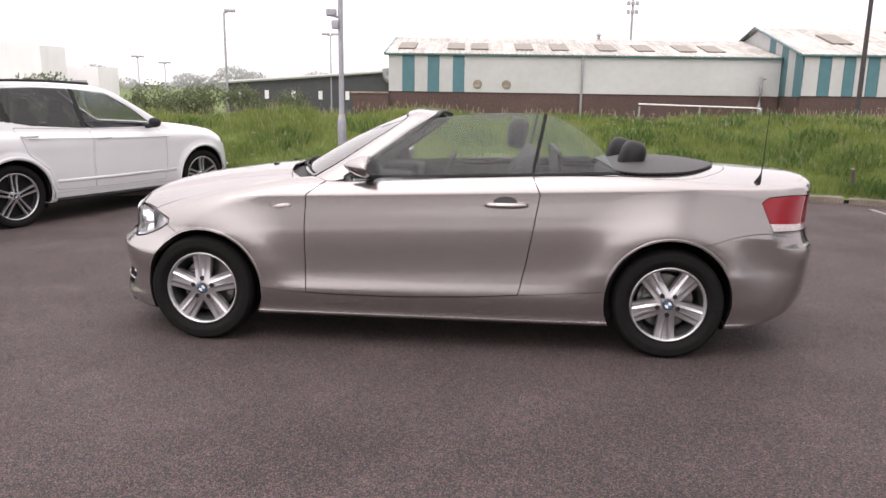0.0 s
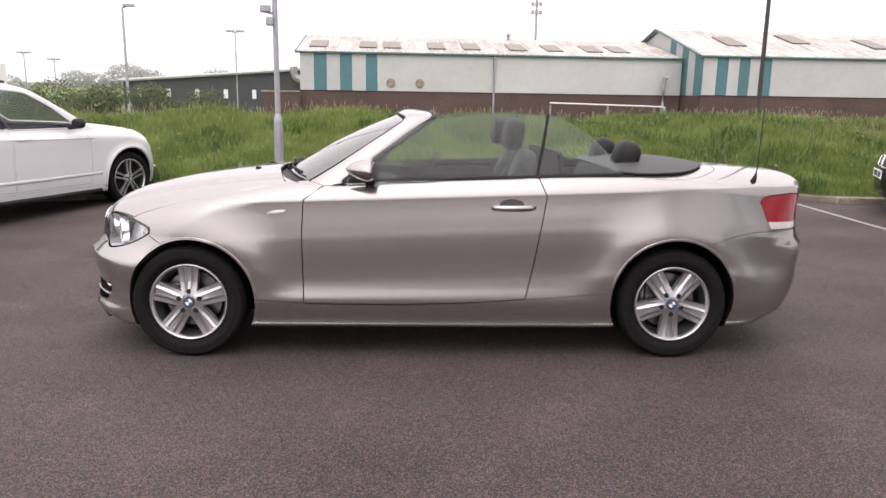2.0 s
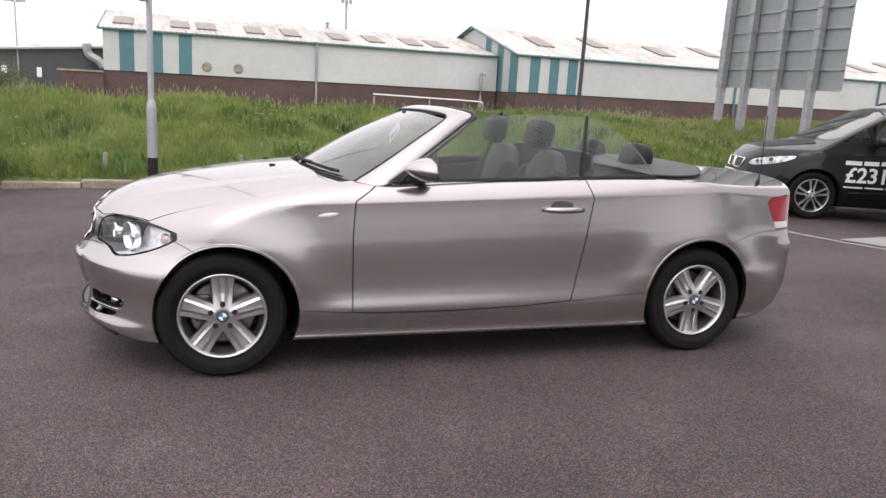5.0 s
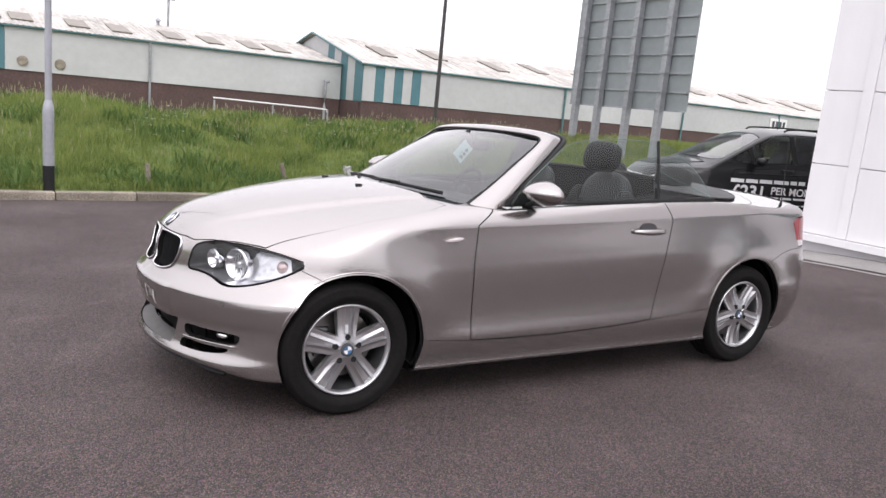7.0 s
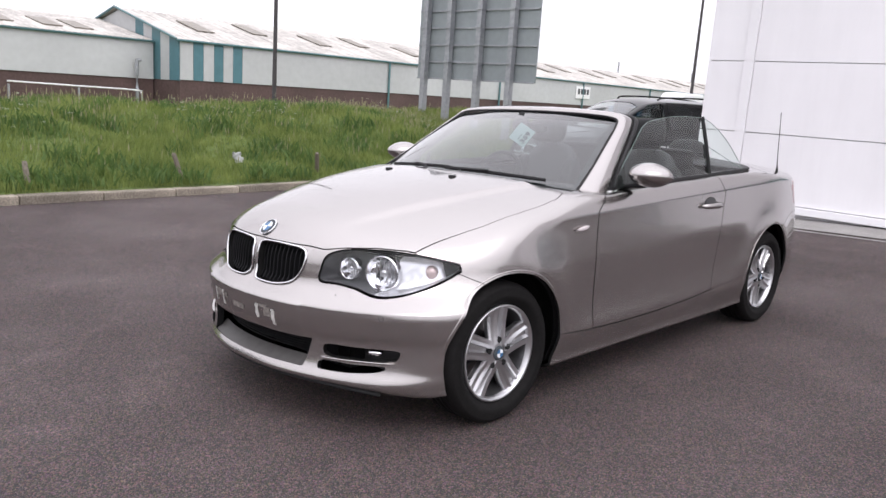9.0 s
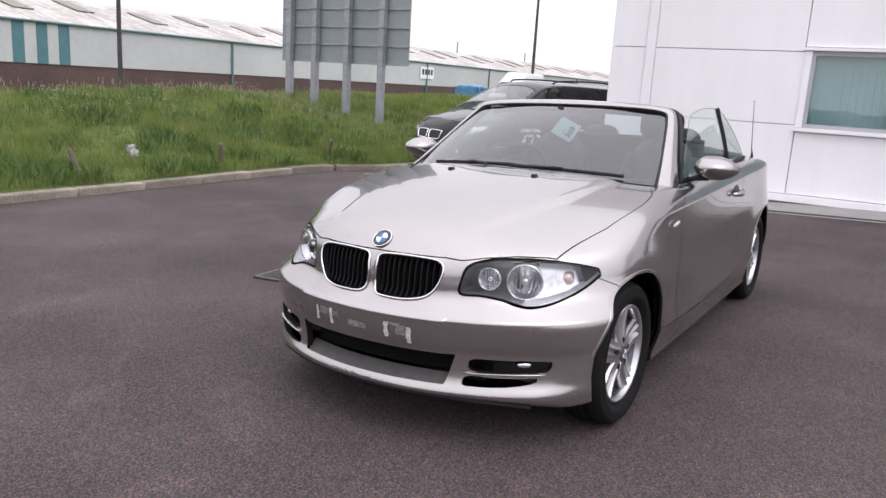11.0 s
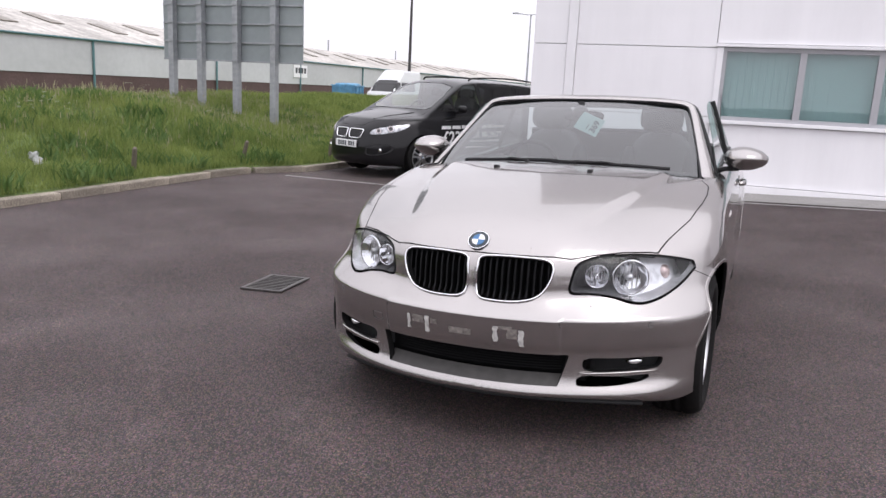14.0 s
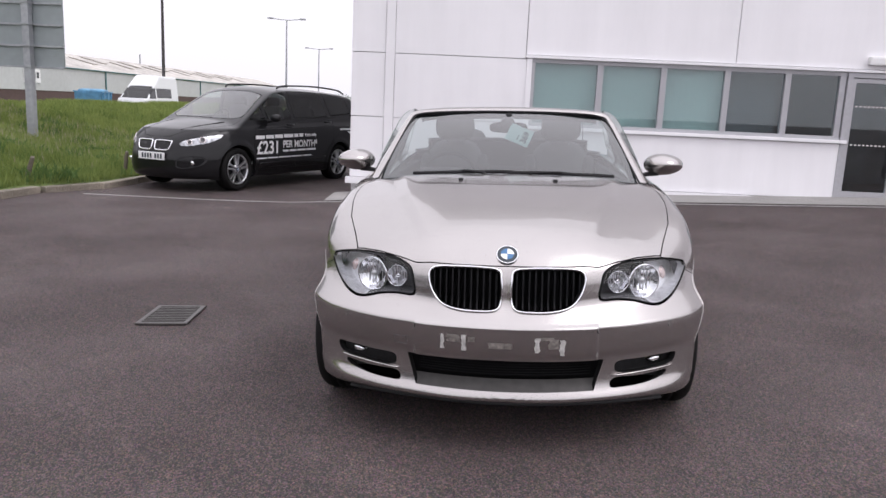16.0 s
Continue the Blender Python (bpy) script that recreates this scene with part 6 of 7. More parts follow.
# pillars and header in one swept frame: glass edge, outer crest, rear edge, inner edge
STATIONS = [
    ((2.03, 0.715, 0.960), (1.985, 0.782, 0.948), (1.80, 0.762, 0.972), (1.90, 0.69, 0.95)),
    ((1.87, 0.680, 1.055), (1.83, 0.728, 1.058), (1.70, 0.722, 1.065), (1.76, 0.66, 1.04)),
    ((1.695, 0.637, 1.170), (1.655, 0.675, 1.180), (1.545, 0.668, 1.176), (1.60, 0.62, 1.15)),
    ((1.54, 0.595, 1.272), (1.50, 0.625, 1.290), (1.41, 0.617, 1.272), (1.46, 0.58, 1.255)),
    ((1.495, 0.560, 1.312), (1.45, 0.575, 1.338), (1.345, 0.565, 1.318), (1.42, 0.54, 1.295)),
    ((1.515, 0.44, 1.328), (1.455, 0.44, 1.356), (1.335, 0.43, 1.338), (1.42, 0.43, 1.31)),
    ((1.54, 0.22, 1.336), (1.475, 0.22, 1.366), (1.345, 0.22, 1.348), (1.43, 0.22, 1.318)),
    ((1.553, 0.0, 1.338), (1.48, 0.0, 1.369), (1.35, 0.0, 1.352), (1.435, 0.0, 1.32)),
]
full = STATIONS + [tuple((x, -y, z) for x, y, z in st) for st in STATIONS[-2::-1]]
lanes = [curve([st[k] for st in full], 6) for k in range(4)]
fb = bmesh.new()
rings = []
for k in range(len(lanes[0])):
    sec = curve([lanes[q][k] for q in range(4)], 4, closed=True)
    rings.append([fb.verts.new(p) for p in sec])
for a_, b_ in zip(rings, rings[1:]):
    for i in range(len(a_)):
        j = (i + 1) % len(a_)
        fb.faces.new((a_[i], a_[j], b_[j], b_[i]))
bmesh.ops.recalc_face_normals(fb, faces=fb.faces)
wf = part("windscreen_frame", fb, M_PAINT, car, smooth=True)
part("header_seal", tube([p + Vector((-0.010, 0.010 * max(-1.0, min(1.0, p.y / 0.4)), 0.0)) for p in lanes[2]], 0.013, 8), M_BLACK, wf, smooth=True)
part("header_lining", tube([p + Vector((-0.03, 0, -0.012)) for p in lanes[3][24:-24]], 0.022, 8, squash=(1.6, 0.6)), M_BLACK, wf, smooth=True)
part("screen_trim", tube([p + Vector((0.0, 0, 0.003)) for p in lanes[0]], 0.006, 6), M_BLACK, wf)

# cowl panel and wipers
def cowl(u, v):
    a = 2 * u - 1
    p = screen(u, 0.0) + Vector((-0.02, 0, -0.012))
    q = Vector((2.30 - 0.19 * abs(a) ** 2.0, 0.75 * a, 0.985 - 0.035 * a * a))
    return p.lerp(q, v)


Vc, Fc = quad_grid(cowl, 24, 3)
raw("cowl", Vc, Fc, M_BLACK, car, smooth=True)
for u0, u1, base in ((0.14, 0.52, (2.24, -0.10, 0.995)), (0.50, 0.90, (2.22, 0.14, 0.995))):
    w_ = part("wiper_arm", tube([Vector(base), Vector(base) + Vector((-0.02, -0.03, 0.035)), screen((u0 + u1) / 2, 0.035) + Vector((0.02, 0, 0.022))], [0.012, 0.010, 0.006], 6), M_BLACK, car)
    part("wiper_blade", tube([screen(u, 0.025 + 0.03 * abs(u - u0)) + Vector((0.012, 0, 0.014)) for u in np.linspace(u0, u1, 9)], 0.0075, 6, squash=(0.7, 1.3)), M_BLACK, w_)
for y in (-0.235, 0.235):
    nz = part("washer_nozzle", block(-0.016, 0.016, -0.012, 0.012, -0.004, 0.009, bevel=0.004), M_BLACK, car)
    nz.matrix_local = pose(2.385, y, float(HOOD_Z(2.385)) + 0.012)


def side_glass(outer, name, s, label=""):
    """A curved side window from its outline in x and z."""
    bm = bmesh.new()
    pts = outer
    vs = []
    for x, z in pts:
        vs.append(bm.verts.new((x, s * (0.772 - 0.30 * (z - 1.0) - 0.12 * (z - 1.0) ** 2), z)))
    f = bm.faces.new(vs)
    bmesh.ops.triangulate(bm, faces=[f])
    pane = part(name, bm, M_CAR_GLASS, car, label, smooth=False)
    top = [(x, s * (0.772 - 0.30 * (z - 1.0) - 0.12 * (z - 1.0) ** 2), z) for x, z in pts if z > 1.03]
    part("glass_edge", tube(top, 0.0018, 5), M_GLASS_EDGE, pane)
    return pane


front_g = [(1.82, 0.955), (1.80, 0.99), (1.70, 1.07), (1.55, 1.18), (1.42, 1.275), (1.345, 1.305), (1.25, 1.322), (1.07, 1.340), (0.90, 1.345), (0.705, 1.342), (0.735, 1.18), (0.775, 0.99)]
rear_g = [(0.700, 1.340), (0.65, 1.330), (0.59, 1.306), (0.52, 1.266), (0.45, 1.213), (0.39, 1.150), (0.34, 1.083), (0.31, 1.035), (0.30, 1.0), (0.765, 0.985), (0.728, 1.18)]
for s in (1, -1):
    side_glass(front_g, "door_window", s, "frameless raised side window")
    side_glass(rear_g, "quarter_window", s, "raised rear quarter window")
    yg = lambda z: s * (0.774 - 0.30 * (z - 1.0) - 0.12 * (z - 1.0) ** 2)
    part("window_seal", tube([(0.703, yg(1.345), 1.345), (0.735, yg(1.18), 1.18), (0.772, yg(1.0), 1.0)], 0.013, 8, squash=(0.6, 1.2)), M_BLACK, car)
    part("belt_seal", tube(curve([(1.83, s * 0.768, 0.975), (1.4, s * 0.772, 0.993), (0.8, s * 0.775, 1.014), (0.30, s * 0.768, 1.032)], 6), 0.0085, 6, squash=(0.8, 1.2)), M_BLACK, car)
    cq = bmesh.new()
    cq.faces.new([cq.verts.new(v) for v in ((1.86, s * 0.772, 0.965), (1.66, s * 0.775, 0.985), (1.665, s * 0.735, 1.10))])
    part("mirror_sail", cq, M_BLACK, car)
    # door mirror
    mr = bmesh.new()
    bmesh.ops.create_uvsphere(mr, u_segments=32, v_segments=20, radius=1.0)
    for v in mr.verts:
        x, y, z = v.co
        z = z * (0.066 if z > 0 else 0.058) * (1.0 - 0.10 * y) * (1.0 - 0.30 * max(x, 0.0) ** 1.5) + 0.010 * max(x, 0.0)
        x = x * (0.128 if x > 0 else 0.034)
        v.co = Vector((x - 0.03 * abs(y) ** 2 * (1 if x > 0 else 0.6), s * y * 0.112, z))
    bmesh.ops.recalc_face_normals(mr, faces=mr.faces)
    mo = part("door_mirror", mr, M_PAINT, car, "rounded body-coloured door mirror on a dark foot", smooth=True)
    mo.matrix_local = pose(1.675, s * 0.905, 1.045, 0, 0, -s * 6)
    gl = bmesh.new()
    bmesh.ops.create_circle(gl, cap_ends=True, segments=28, radius=1.0)
    for v in gl.verts:
        v.co = Vector((-0.034, s * v.co.x * 0.098, v.co.y * 0.05))
    part("mirror_glass", gl, M_CHROME, mo)
    part("mirror_foot", tube([(0.02, -s * 0.155, -0.075), (0.015, -s * 0.10, -0.055), (0.005, -s * 0.03, -0.046)], [0.030, 0.024, 0.03], 8, squash=(1.0, 0.55)), M_BLACK, mo, smooth=True)
    # door handle over a flat dark oval that paints the shade of its recess
    hp = np.array([[x, 0.88, 0.853 + 0.008 * (0.91 - x)] for x in np.linspace(1.025, 0.79, 9)])
    rc = bmesh.new()
    cv = []
    for k in range(20):
        a = 2 * math.pi * k / 20
        x, z = 0.915 + 0.066 * math.cos(a), 0.868 + 0.032 * math.sin(a)
        y = float(BODY_W(x)) - float(side_tuck(np.array([z - 0.02]))[0]) + 0.003
        cv.append(rc.verts.new((x, s * y, z)))
    rc.faces.new(cv)
    part("recess_shade_oval", rc, M_LAMP_GREY, car)
    hy = [0.872, 0.884, 0.893, 0.897, 0.898, 0.897, 0.893, 0.884, 0.872]
    part("door_handle", tube([(p[0], s * y, p[2]) for p, y in zip(hp, hy)], [0.009, 0.013, 0.014, 0.0145, 0.0145, 0.0145, 0.014, 0.013, 0.009], 10, squash=(0.9, 1.15)), M_PAINT, car, smooth=True)
    part("side_marker", tube([(2.115, s * 0.868, 0.824), (2.14, s * 0.871, 0.821), (2.185, s * 0.871, 0.816), (2.215, s * 0.868, 0.812)], [0.004, 0.011, 0.011, 0.003], 8, squash=(0.45, 1)), M_WHITE_LENS, car, smooth=True)
    # tail lamp: red upper lens and clear foot
    Vt, t_red, t_clear = cut(*light_r, light_r[0][:, 2] - 0.778 - 0.03 * (light_r[0][:, 0] + 0.55))
    tl = panel("tail_lamp", Vt, t_red, car_field, M_RED_LENS, car, "red tail lamp with a clear lower strip", flip=(s < 0))
    panel("clear_strip", Vt, t_clear, car_field, M_WHITE_LENS, tl, flip=(s < 0))
part("aerial", tube([(-0.485, 0.664, 1.0), (-0.497, 0.654, 1.1), (-0.515, 0.637, 1.405)], [0.0045, 0.003, 0.0022], 6), M_BLACK, car)
part("aerial_foot", tube([(-0.465, 0.672, 0.975), (-0.483, 0.665, 1.02), (-0.487, 0.662, 1.04)], [0.022, 0.010, 0.004], 8, squash=(0.6, 1.3)), M_BLACK, car, smooth=True)

# soft tonneau behind the seats
ton = np.array([(0.30, 0.0), (0.30, 0.4), (0.28, 0.66), (0.16, 0.72), (0.0, 0.665), (-0.13, 0.56), (-0.25, 0.39), (-0.335, 0.2), (-0.36, 0.0)])
ton = np.array([(p.x, p.y) for p in curve([(x, y, 0) for x, y in ton], 4)])
ton = np.concatenate([ton, (ton * [1, -1])[-2:0:-1]])
tv, tf = [], []
nr = 9
for q in range(nr + 1):
    r = q / nr
    for x, y in ton:
        px_, py_ = 0.05 + (x - 0.05) * r, y * r
        edge_z = float(HOOD_Z(x)) - float(HOOD_DROP(x)) * (abs(y) / 0.8) ** 2.4
        tv.append((px_, py_, 1.100 * (1 - r ** 2.2) + (edge_z + 0.012) * r ** 2.2))
m_ = len(ton)
for q in range(nr):
    for i in range(m_):
        j = (i + 1) % m_
        tf.append((q * m_ + i, q * m_ + j, (q + 1) * m_ + j, (q + 1) * m_ + i))
tn = raw("tonneau_cover", tv, tf, M_SOFT, car, "dark grey tonneau cover over the folded roof", smooth=True)
part("tonneau_edge", tube([(x, y, float(HOOD_Z(x)) - float(HOOD_DROP(x)) * (abs(y) / 0.8) ** 2.4 + 0.010) for x, y in ton], 0.006, 6, closed=True), M_BLACK, tn)

# ---- cabin ----
tub = bmesh.new()
box(tub, 0.20, 2.12, -0.70, 0.70, 0.20, 0.25)
box(tub, 0.16, 0.22, -0.70, 0.70, 0.25, 1.02)
box(tub, 2.06, 2.12, -0.70, 0.70, 0.25, 0.93)
part("cabin_floor", tub, M_CARPET, car)
for s in (1, -1):
    part("door_card", block(0.22, 2.06, min(s * 0.66, s * 0.715), max(s * 0.66, s * 0.715), 0.25, 0.965, bevel=0.02), M_LEATHER, car)
    part("armrest", block(0.9, 1.5, min(s * 0.60, s * 0.66), max(s * 0.60, s * 0.66), 0.66, 0.72, bevel=0.02), M_LEATHER, car)
db_ = bmesh.new()
box(db_, 1.56, 2.13, -0.68, 0.68, 0.62, 0.955, bevel=0.06)
part("dashboard", db_, M_LEATHER, car, smooth=True)
part("binnacle", block(1.52, 1.78, -0.53, -0.20, 0.90, 1.0, bevel=0.04), M_LEATHER, car, smooth=True)
part("centre_console", block(0.7, 1.6, -0.11, 0.11, 0.25, 0.56, bevel=0.03), M_LEATHER, car)
sw = part("steering_wheel", tube([(0.0, 0.185 * math.cos(a), 0.185 * math.sin(a)) for a in np.linspace(0, 2 * math.pi, 36, endpoint=False)], 0.015, 8, closed=True, up=(1, 0, 0)), M_BLACK, car, smooth=True)
sw.matrix_local = pose(1.36, -0.37, 0.905, 0, -24, 0)
part("wheel_boss", lathe([(0.0, -0.03), (0.06, -0.02), (0.07, 0.02), (0.0, 0.03)], 20, "X", caps=False), M_LEATHER, sw, smooth=True)
for a in (0, 180, 270):
    part("wheel_spoke", tube([(0, 0.05 * math.cos(radians(a)), 0.05 * math.sin(radians(a))), (0, 0.18 * math.cos(radians(a)), 0.18 * math.sin(radians(a)))], 0.014, 6), M_LEATHER, sw)


def soft_box(bm, sx, sy, sz, m, power=3.2):
    """A cushion: a superellipsoid block."""
    r = bmesh.ops.create_uvsphere(bm, u_segments=24, v_segments=16, radius=1.0)
    for v in r["verts"]:
        n_ = v.co.normalized()
        k = (abs(n_.x) ** power + abs(n_.y) ** power + abs(n_.z) ** power) ** (-1 / power)
        v.co = m @ Vector((n_.x * k * sx, n_.y * k * sy, n_.z * k * sz))
    return bm


for s in (1, -1):
    y = s * 0.365
    st = part("front_seat", soft_box(bmesh.new(), 0.27, 0.24, 0.09, pose(1.12, y, 0.50, 0, -8, 0)), M_LEATHER2, car, "grey leather front seat with adjustable headrest", smooth=True)
    part("backrest", soft_box(bmesh.new(), 0.075, 0.215, 0.35, pose(0.845, y, 0.80, 0, -14, 0)), M_LEATHER2, st, smooth=True)
    for q in (1, -1):
        part("backrest_bolster", soft_box(bmesh.new(), 0.085, 0.05, 0.29, pose(0.88, y + q * 0.20, 0.76, 0, -14, 0)), M_LEATHER, st, smooth=True)
        part("seat_bolster", soft_box(bmesh.new(), 0.25, 0.05, 0.075, pose(1.13, y + q * 0.23, 0.54, 0, -8, 0)), M_LEATHER, st, smooth=True)
        part("headrest_post", tube([(0.80, y + q * 0.06, 1.06), (0.825, y + q * 0.06, 1.20)], 0.006, 8), M_CHROME, st)
    part("headrest", soft_box(bmesh.new(), 0.060, 0.135, 0.093, pose(0.855, y, 1.232, 0, -10, 0)), M_LEATHER, st, smooth=True)
    part("rear_headrest", soft_box(bmesh.new(), 0.072, 0.135, 0.108, pose(0.165, s * 0.30, 1.090, 0, -14, 0), 3.0), M_LEATHER, car, "black padded rear headrest behind the seats", smooth=True)
    belt = tube(curve([(0.62, s * 0.60, 1.02), (0.72, s * 0.52, 0.98), (0.86, s * 0.40, 0.80)], 5), 0.02, 6, squash=(0.12, 1))
    part("seat_belt", belt, M_BLACK, car)
wd = part("wind_deflector", tube(curve([(0.585, -0.56, 0.96), (0.612, -0.56, 1.10), (0.614, -0.52, 1.13), (0.614, 0.0, 1.137), (0.614, 0.52, 1.13), (0.612, 0.56, 1.10), (0.585, 0.56, 0.96)], 5), 0.014, 8), M_BLACK, car, "black mesh wind deflector behind the front seats", smooth=True)
net = block(0.611, 0.613, -0.55, 0.55, 0.95, 1.13)
part("deflector_net", net, M_BLACK, wd)
part("rear_bench", soft_box(bmesh.new(), 0.22, 0.55, 0.10, pose(0.50, 0, 0.52)), M_LEATHER, car, smooth=True)
part("rear_backrest", soft_box(bmesh.new(), 0.08, 0.56, 0.30, pose(0.29, 0, 0.76, 0, -14, 0), 5), M_LEATHER, car, smooth=True)
M_POD = mat("brown_sensor_pod", (0.035, 0.022, 0.022), 0.35)
rv = part("interior_mirror", soft_box(bmesh.new(), 0.02, 0.115, 0.032, pose(1.515, 0.0, 1.245, 0, 8, 6)), M_BLACK, car, smooth=True)
part("sensor_pod", soft_box(bmesh.new(), 0.034, 0.046, 0.046, pose(1.60, -0.004, 1.262), 2.2), M_POD, rv, smooth=True)
part("mirror_stalk", tube([(1.53, 0, 1.25), (1.575, 0, 1.305), (1.60, 0, 1.318)], 0.02, 8), M_BLACK, rv)
cm = Matrix.Translation((1.66, 0.065, 1.205)) @ Matrix.Rotation(radians(90), 4, "Z") @ Matrix.Rotation(radians(62), 4, "X") @ Matrix.Rotation(radians(-24), 4, "Z")
card = part("price_card", block(-0.072, 0.072, -0.055, 0.055, -0.001, 0.001), M_CARD, car, "pale cyan dealer card with stock digits")
card.matrix_local = cm
letters("card_digits", "369", 0.034, M_INK, card, pose(0.052, -0.04, 0.002, 0, 0, 90), bold=0.001)
part("card_line", block(-0.004, 0.0, -0.035, 0.0, 0.0012, 0.0022), M_INK, card)


# ---- other vehicles ----
def vehicle_field(w, tuck, hood, drop, nose, tail, roof, screen_line, rear_line, cab_w, lean, floor_z, arches, corner=0.3):
    """A closed-roof car: a lower body and a cabin, joined smoothly."""
    T_, H_, R_ = spline(*tuck), spline(*hood), spline(*roof)
    N_, B_ = spline(*nose), spline(*tail)

    def field(p):
        x, y, z = p[..., 0], np.abs(p[..., 1]), p[..., 2]
        ww = w - T_(z) - 0.10 * step01(2.6, 3.7, x) ** 2 - 0.05 * step01(-0.2, -1.0, x)
        for cx, cz, r in arches:
            d = np.hypot(x - cx, z - cz)
            ww = ww + 0.012 * step01(r + 0.10, r + 0.03, d)
        side = y - ww
        fr = (x - (N_(z) - 0.14 * y ** 2 - corner * y ** 4)) / np.sqrt(1 + (0.28 * y + 4 * corner * y ** 3) ** 2)
        rr = ((B_(z) + 0.10 * y ** 2 + 0.25 * y ** 4) - x) / np.sqrt(1 + (0.2 * y + y ** 3) ** 2)
        low = smax(side, (z - (H_(x) - drop * (y / 0.8) ** 2.4)) * 0.95, 0.06)
        low = smax(smax(low, fr, 0.10), rr, 0.08)
        (ax, az), (bx, bz) = screen_line
        n_ = np.array([bz - az, ax - bx])
        n_ = n_ / np.hypot(*n_)
        ws_ = (x - (ax - 0.16 * y ** 2)) * n_[0] + (z - az) * n_[1]
        (cx_, cz_), (dx_, dz_) = rear_line
        m_ = np.array([-(dz_ - cz_), dx_ - cx_])
        m_ = m_ / np.hypot(*m_)
        rs_ = (x - cx_) * m_[0] + (z - cz_) * m_[1]
        cab = smax(y - (cab_w - lean * (z - 1.05)), z - (R_(x) - 0.05 * (y / 0.6) ** 2.5), 0.07)
        cab = smax(smax(cab, ws_, 0.05), rs_, 0.06)
        cab = smax(cab, 0.92 - z, 0.03)
        return smax(smin(low, cab, 0.025), floor_z - z, 0.04)
    return field


def vehicle(name, m, field, spec, paint, label):
    """Cuts a closed car's skin into panels and adds glass, lamps, grille, wheels."""
    v = thing(name, m, label, "car")
    s = Skin(field, *skin(field, 0.1, spec["spine"], 0.72, 0.035, 120, 40, 2.2))
    for cx, cz, r in spec["arches"]:
        s.drop(lambda V: np.hypot(V[:, 0] - cx, V[:, 2] - cz) - r, lambda V: V[:, 1] > 0.4)
    side_m = lambda V: V[:, 1] > 0.38
    front_m = lambda V: V[:, 0] > spec["screen_min"]
    glass_bits = [("side_window", s.take(region(p, XZ), side_m, 0.004), False) for p in spec["windows"]]
    glass_bits.append(("windscreen", s.take(region(spec["screen"], YZ), front_m, 0.004), True))
    lamps = s.take(region(round_poly(spec["lamp"], 4), YZ), lambda V: (V[:, 0] > 2.7) & (V[:, 2] < 1.05), 0.004)
    pillars = [s.take(region(p, XZ), side_m, 0.001) for p in spec.get("pillars", ())]
    doors = [s.take(region(p, XZ), side_m, 0.003) for p in spec["doors"]]
    sills = s.take(region(spec["sill"], XZ), side_m, 0.003)
    hoodp = s.take(region(spec["hood_poly"], XY), lambda V: V[:, 2] > 0.80, 0.003)
    panel("body_shell", *used(s.V, s.T), field, paint, v, both=True)
    panel("hood", *hoodp, field, paint, v, both=True)
    for nm, pc, both in glass_bits:
        if both:
            panel(nm, *pc, field, M_TINT if spec.get("dark_screen") else M_SCREEN, v, both=True, lip=0)
        else:
            for fl in (False, True):
                panel(nm, *pc, field, M_CAR_GLASS if pc is glass_bits[spec.get("clear_pane", 0)][1] else M_TINT, v, flip=fl, lip=0)
    for fl in (False, True):
        for d in pillars:
            panel("pillar_trim", *d, field, M_BLACK, v, flip=fl, lip=0)
        for d in doors:
            panel("door", *d, field, paint, v, flip=fl)
        panel("sill", *sills, field, spec.get("sill_paint", paint), v, flip=fl)
        panel("headlamp", *lamps, field, M_HEADLAMP, v, "bright clear headlamp", flip=fl)
    # black shell added inside so gaps and lower cabin read dark
    iv, it = skin(field, 0.1, spec["spine"], 0.72, 0.1, 40, 14, 2.2)
    il = Skin(field, iv - grad(field, iv) * 0.05, it)
    for cx, cz, r in spec["arches"]:
        il.drop(lambda V: np.hypot(V[:, 0] - cx, V[:, 2] - cz) - r, lambda V: V[:, 1] > 0.4)
    il.drop(lambda V: spec["belt"] - V[:, 2], everywhere)
    panel("inner_black_shell", *used(il.V, il.T), field, M_BLACK, v, both=True, lip=0)
    part("dashboard", block(spec["dash"] - 0.3, spec["dash"] + 0.25, -0.66, 0.66, 0.8, 1.05, bevel=0.05), M_LEATHER, v)
    stw = part("steering_wheel", tube([(0.0, 0.185 * math.cos(a), 0.185 * math.sin(a)) for a in np.linspace(0, 2 * math.pi, 28, endpoint=False)], 0.016, 6, closed=True, up=(1, 0, 0)), M_BLACK, v, smooth=True)
    stw.matrix_local = pose(spec["dash"] - 0.42, -0.37, 1.06, 0, -24, 0)
    part("wheel_boss", soft_box(bmesh.new(), 0.03, 0.16, 0.05, pose(0, 0, 0), 2.4), M_BLACK, stw, smooth=True)
    for sx in (1, -1):
        for x in spec["seats"]:
            part("seat_back", soft_box(bmesh.new(), 0.08, 0.24, 0.33, pose(x, sx * 0.37, 1.0, 0, -12, 0)), M_LEATHER, v, smooth=True)
            part("headrest", soft_box(bmesh.new(), 0.05, 0.13, 0.09, pose(x - 0.08, sx * 0.37, 1.38)), M_LEATHER, v, smooth=True)
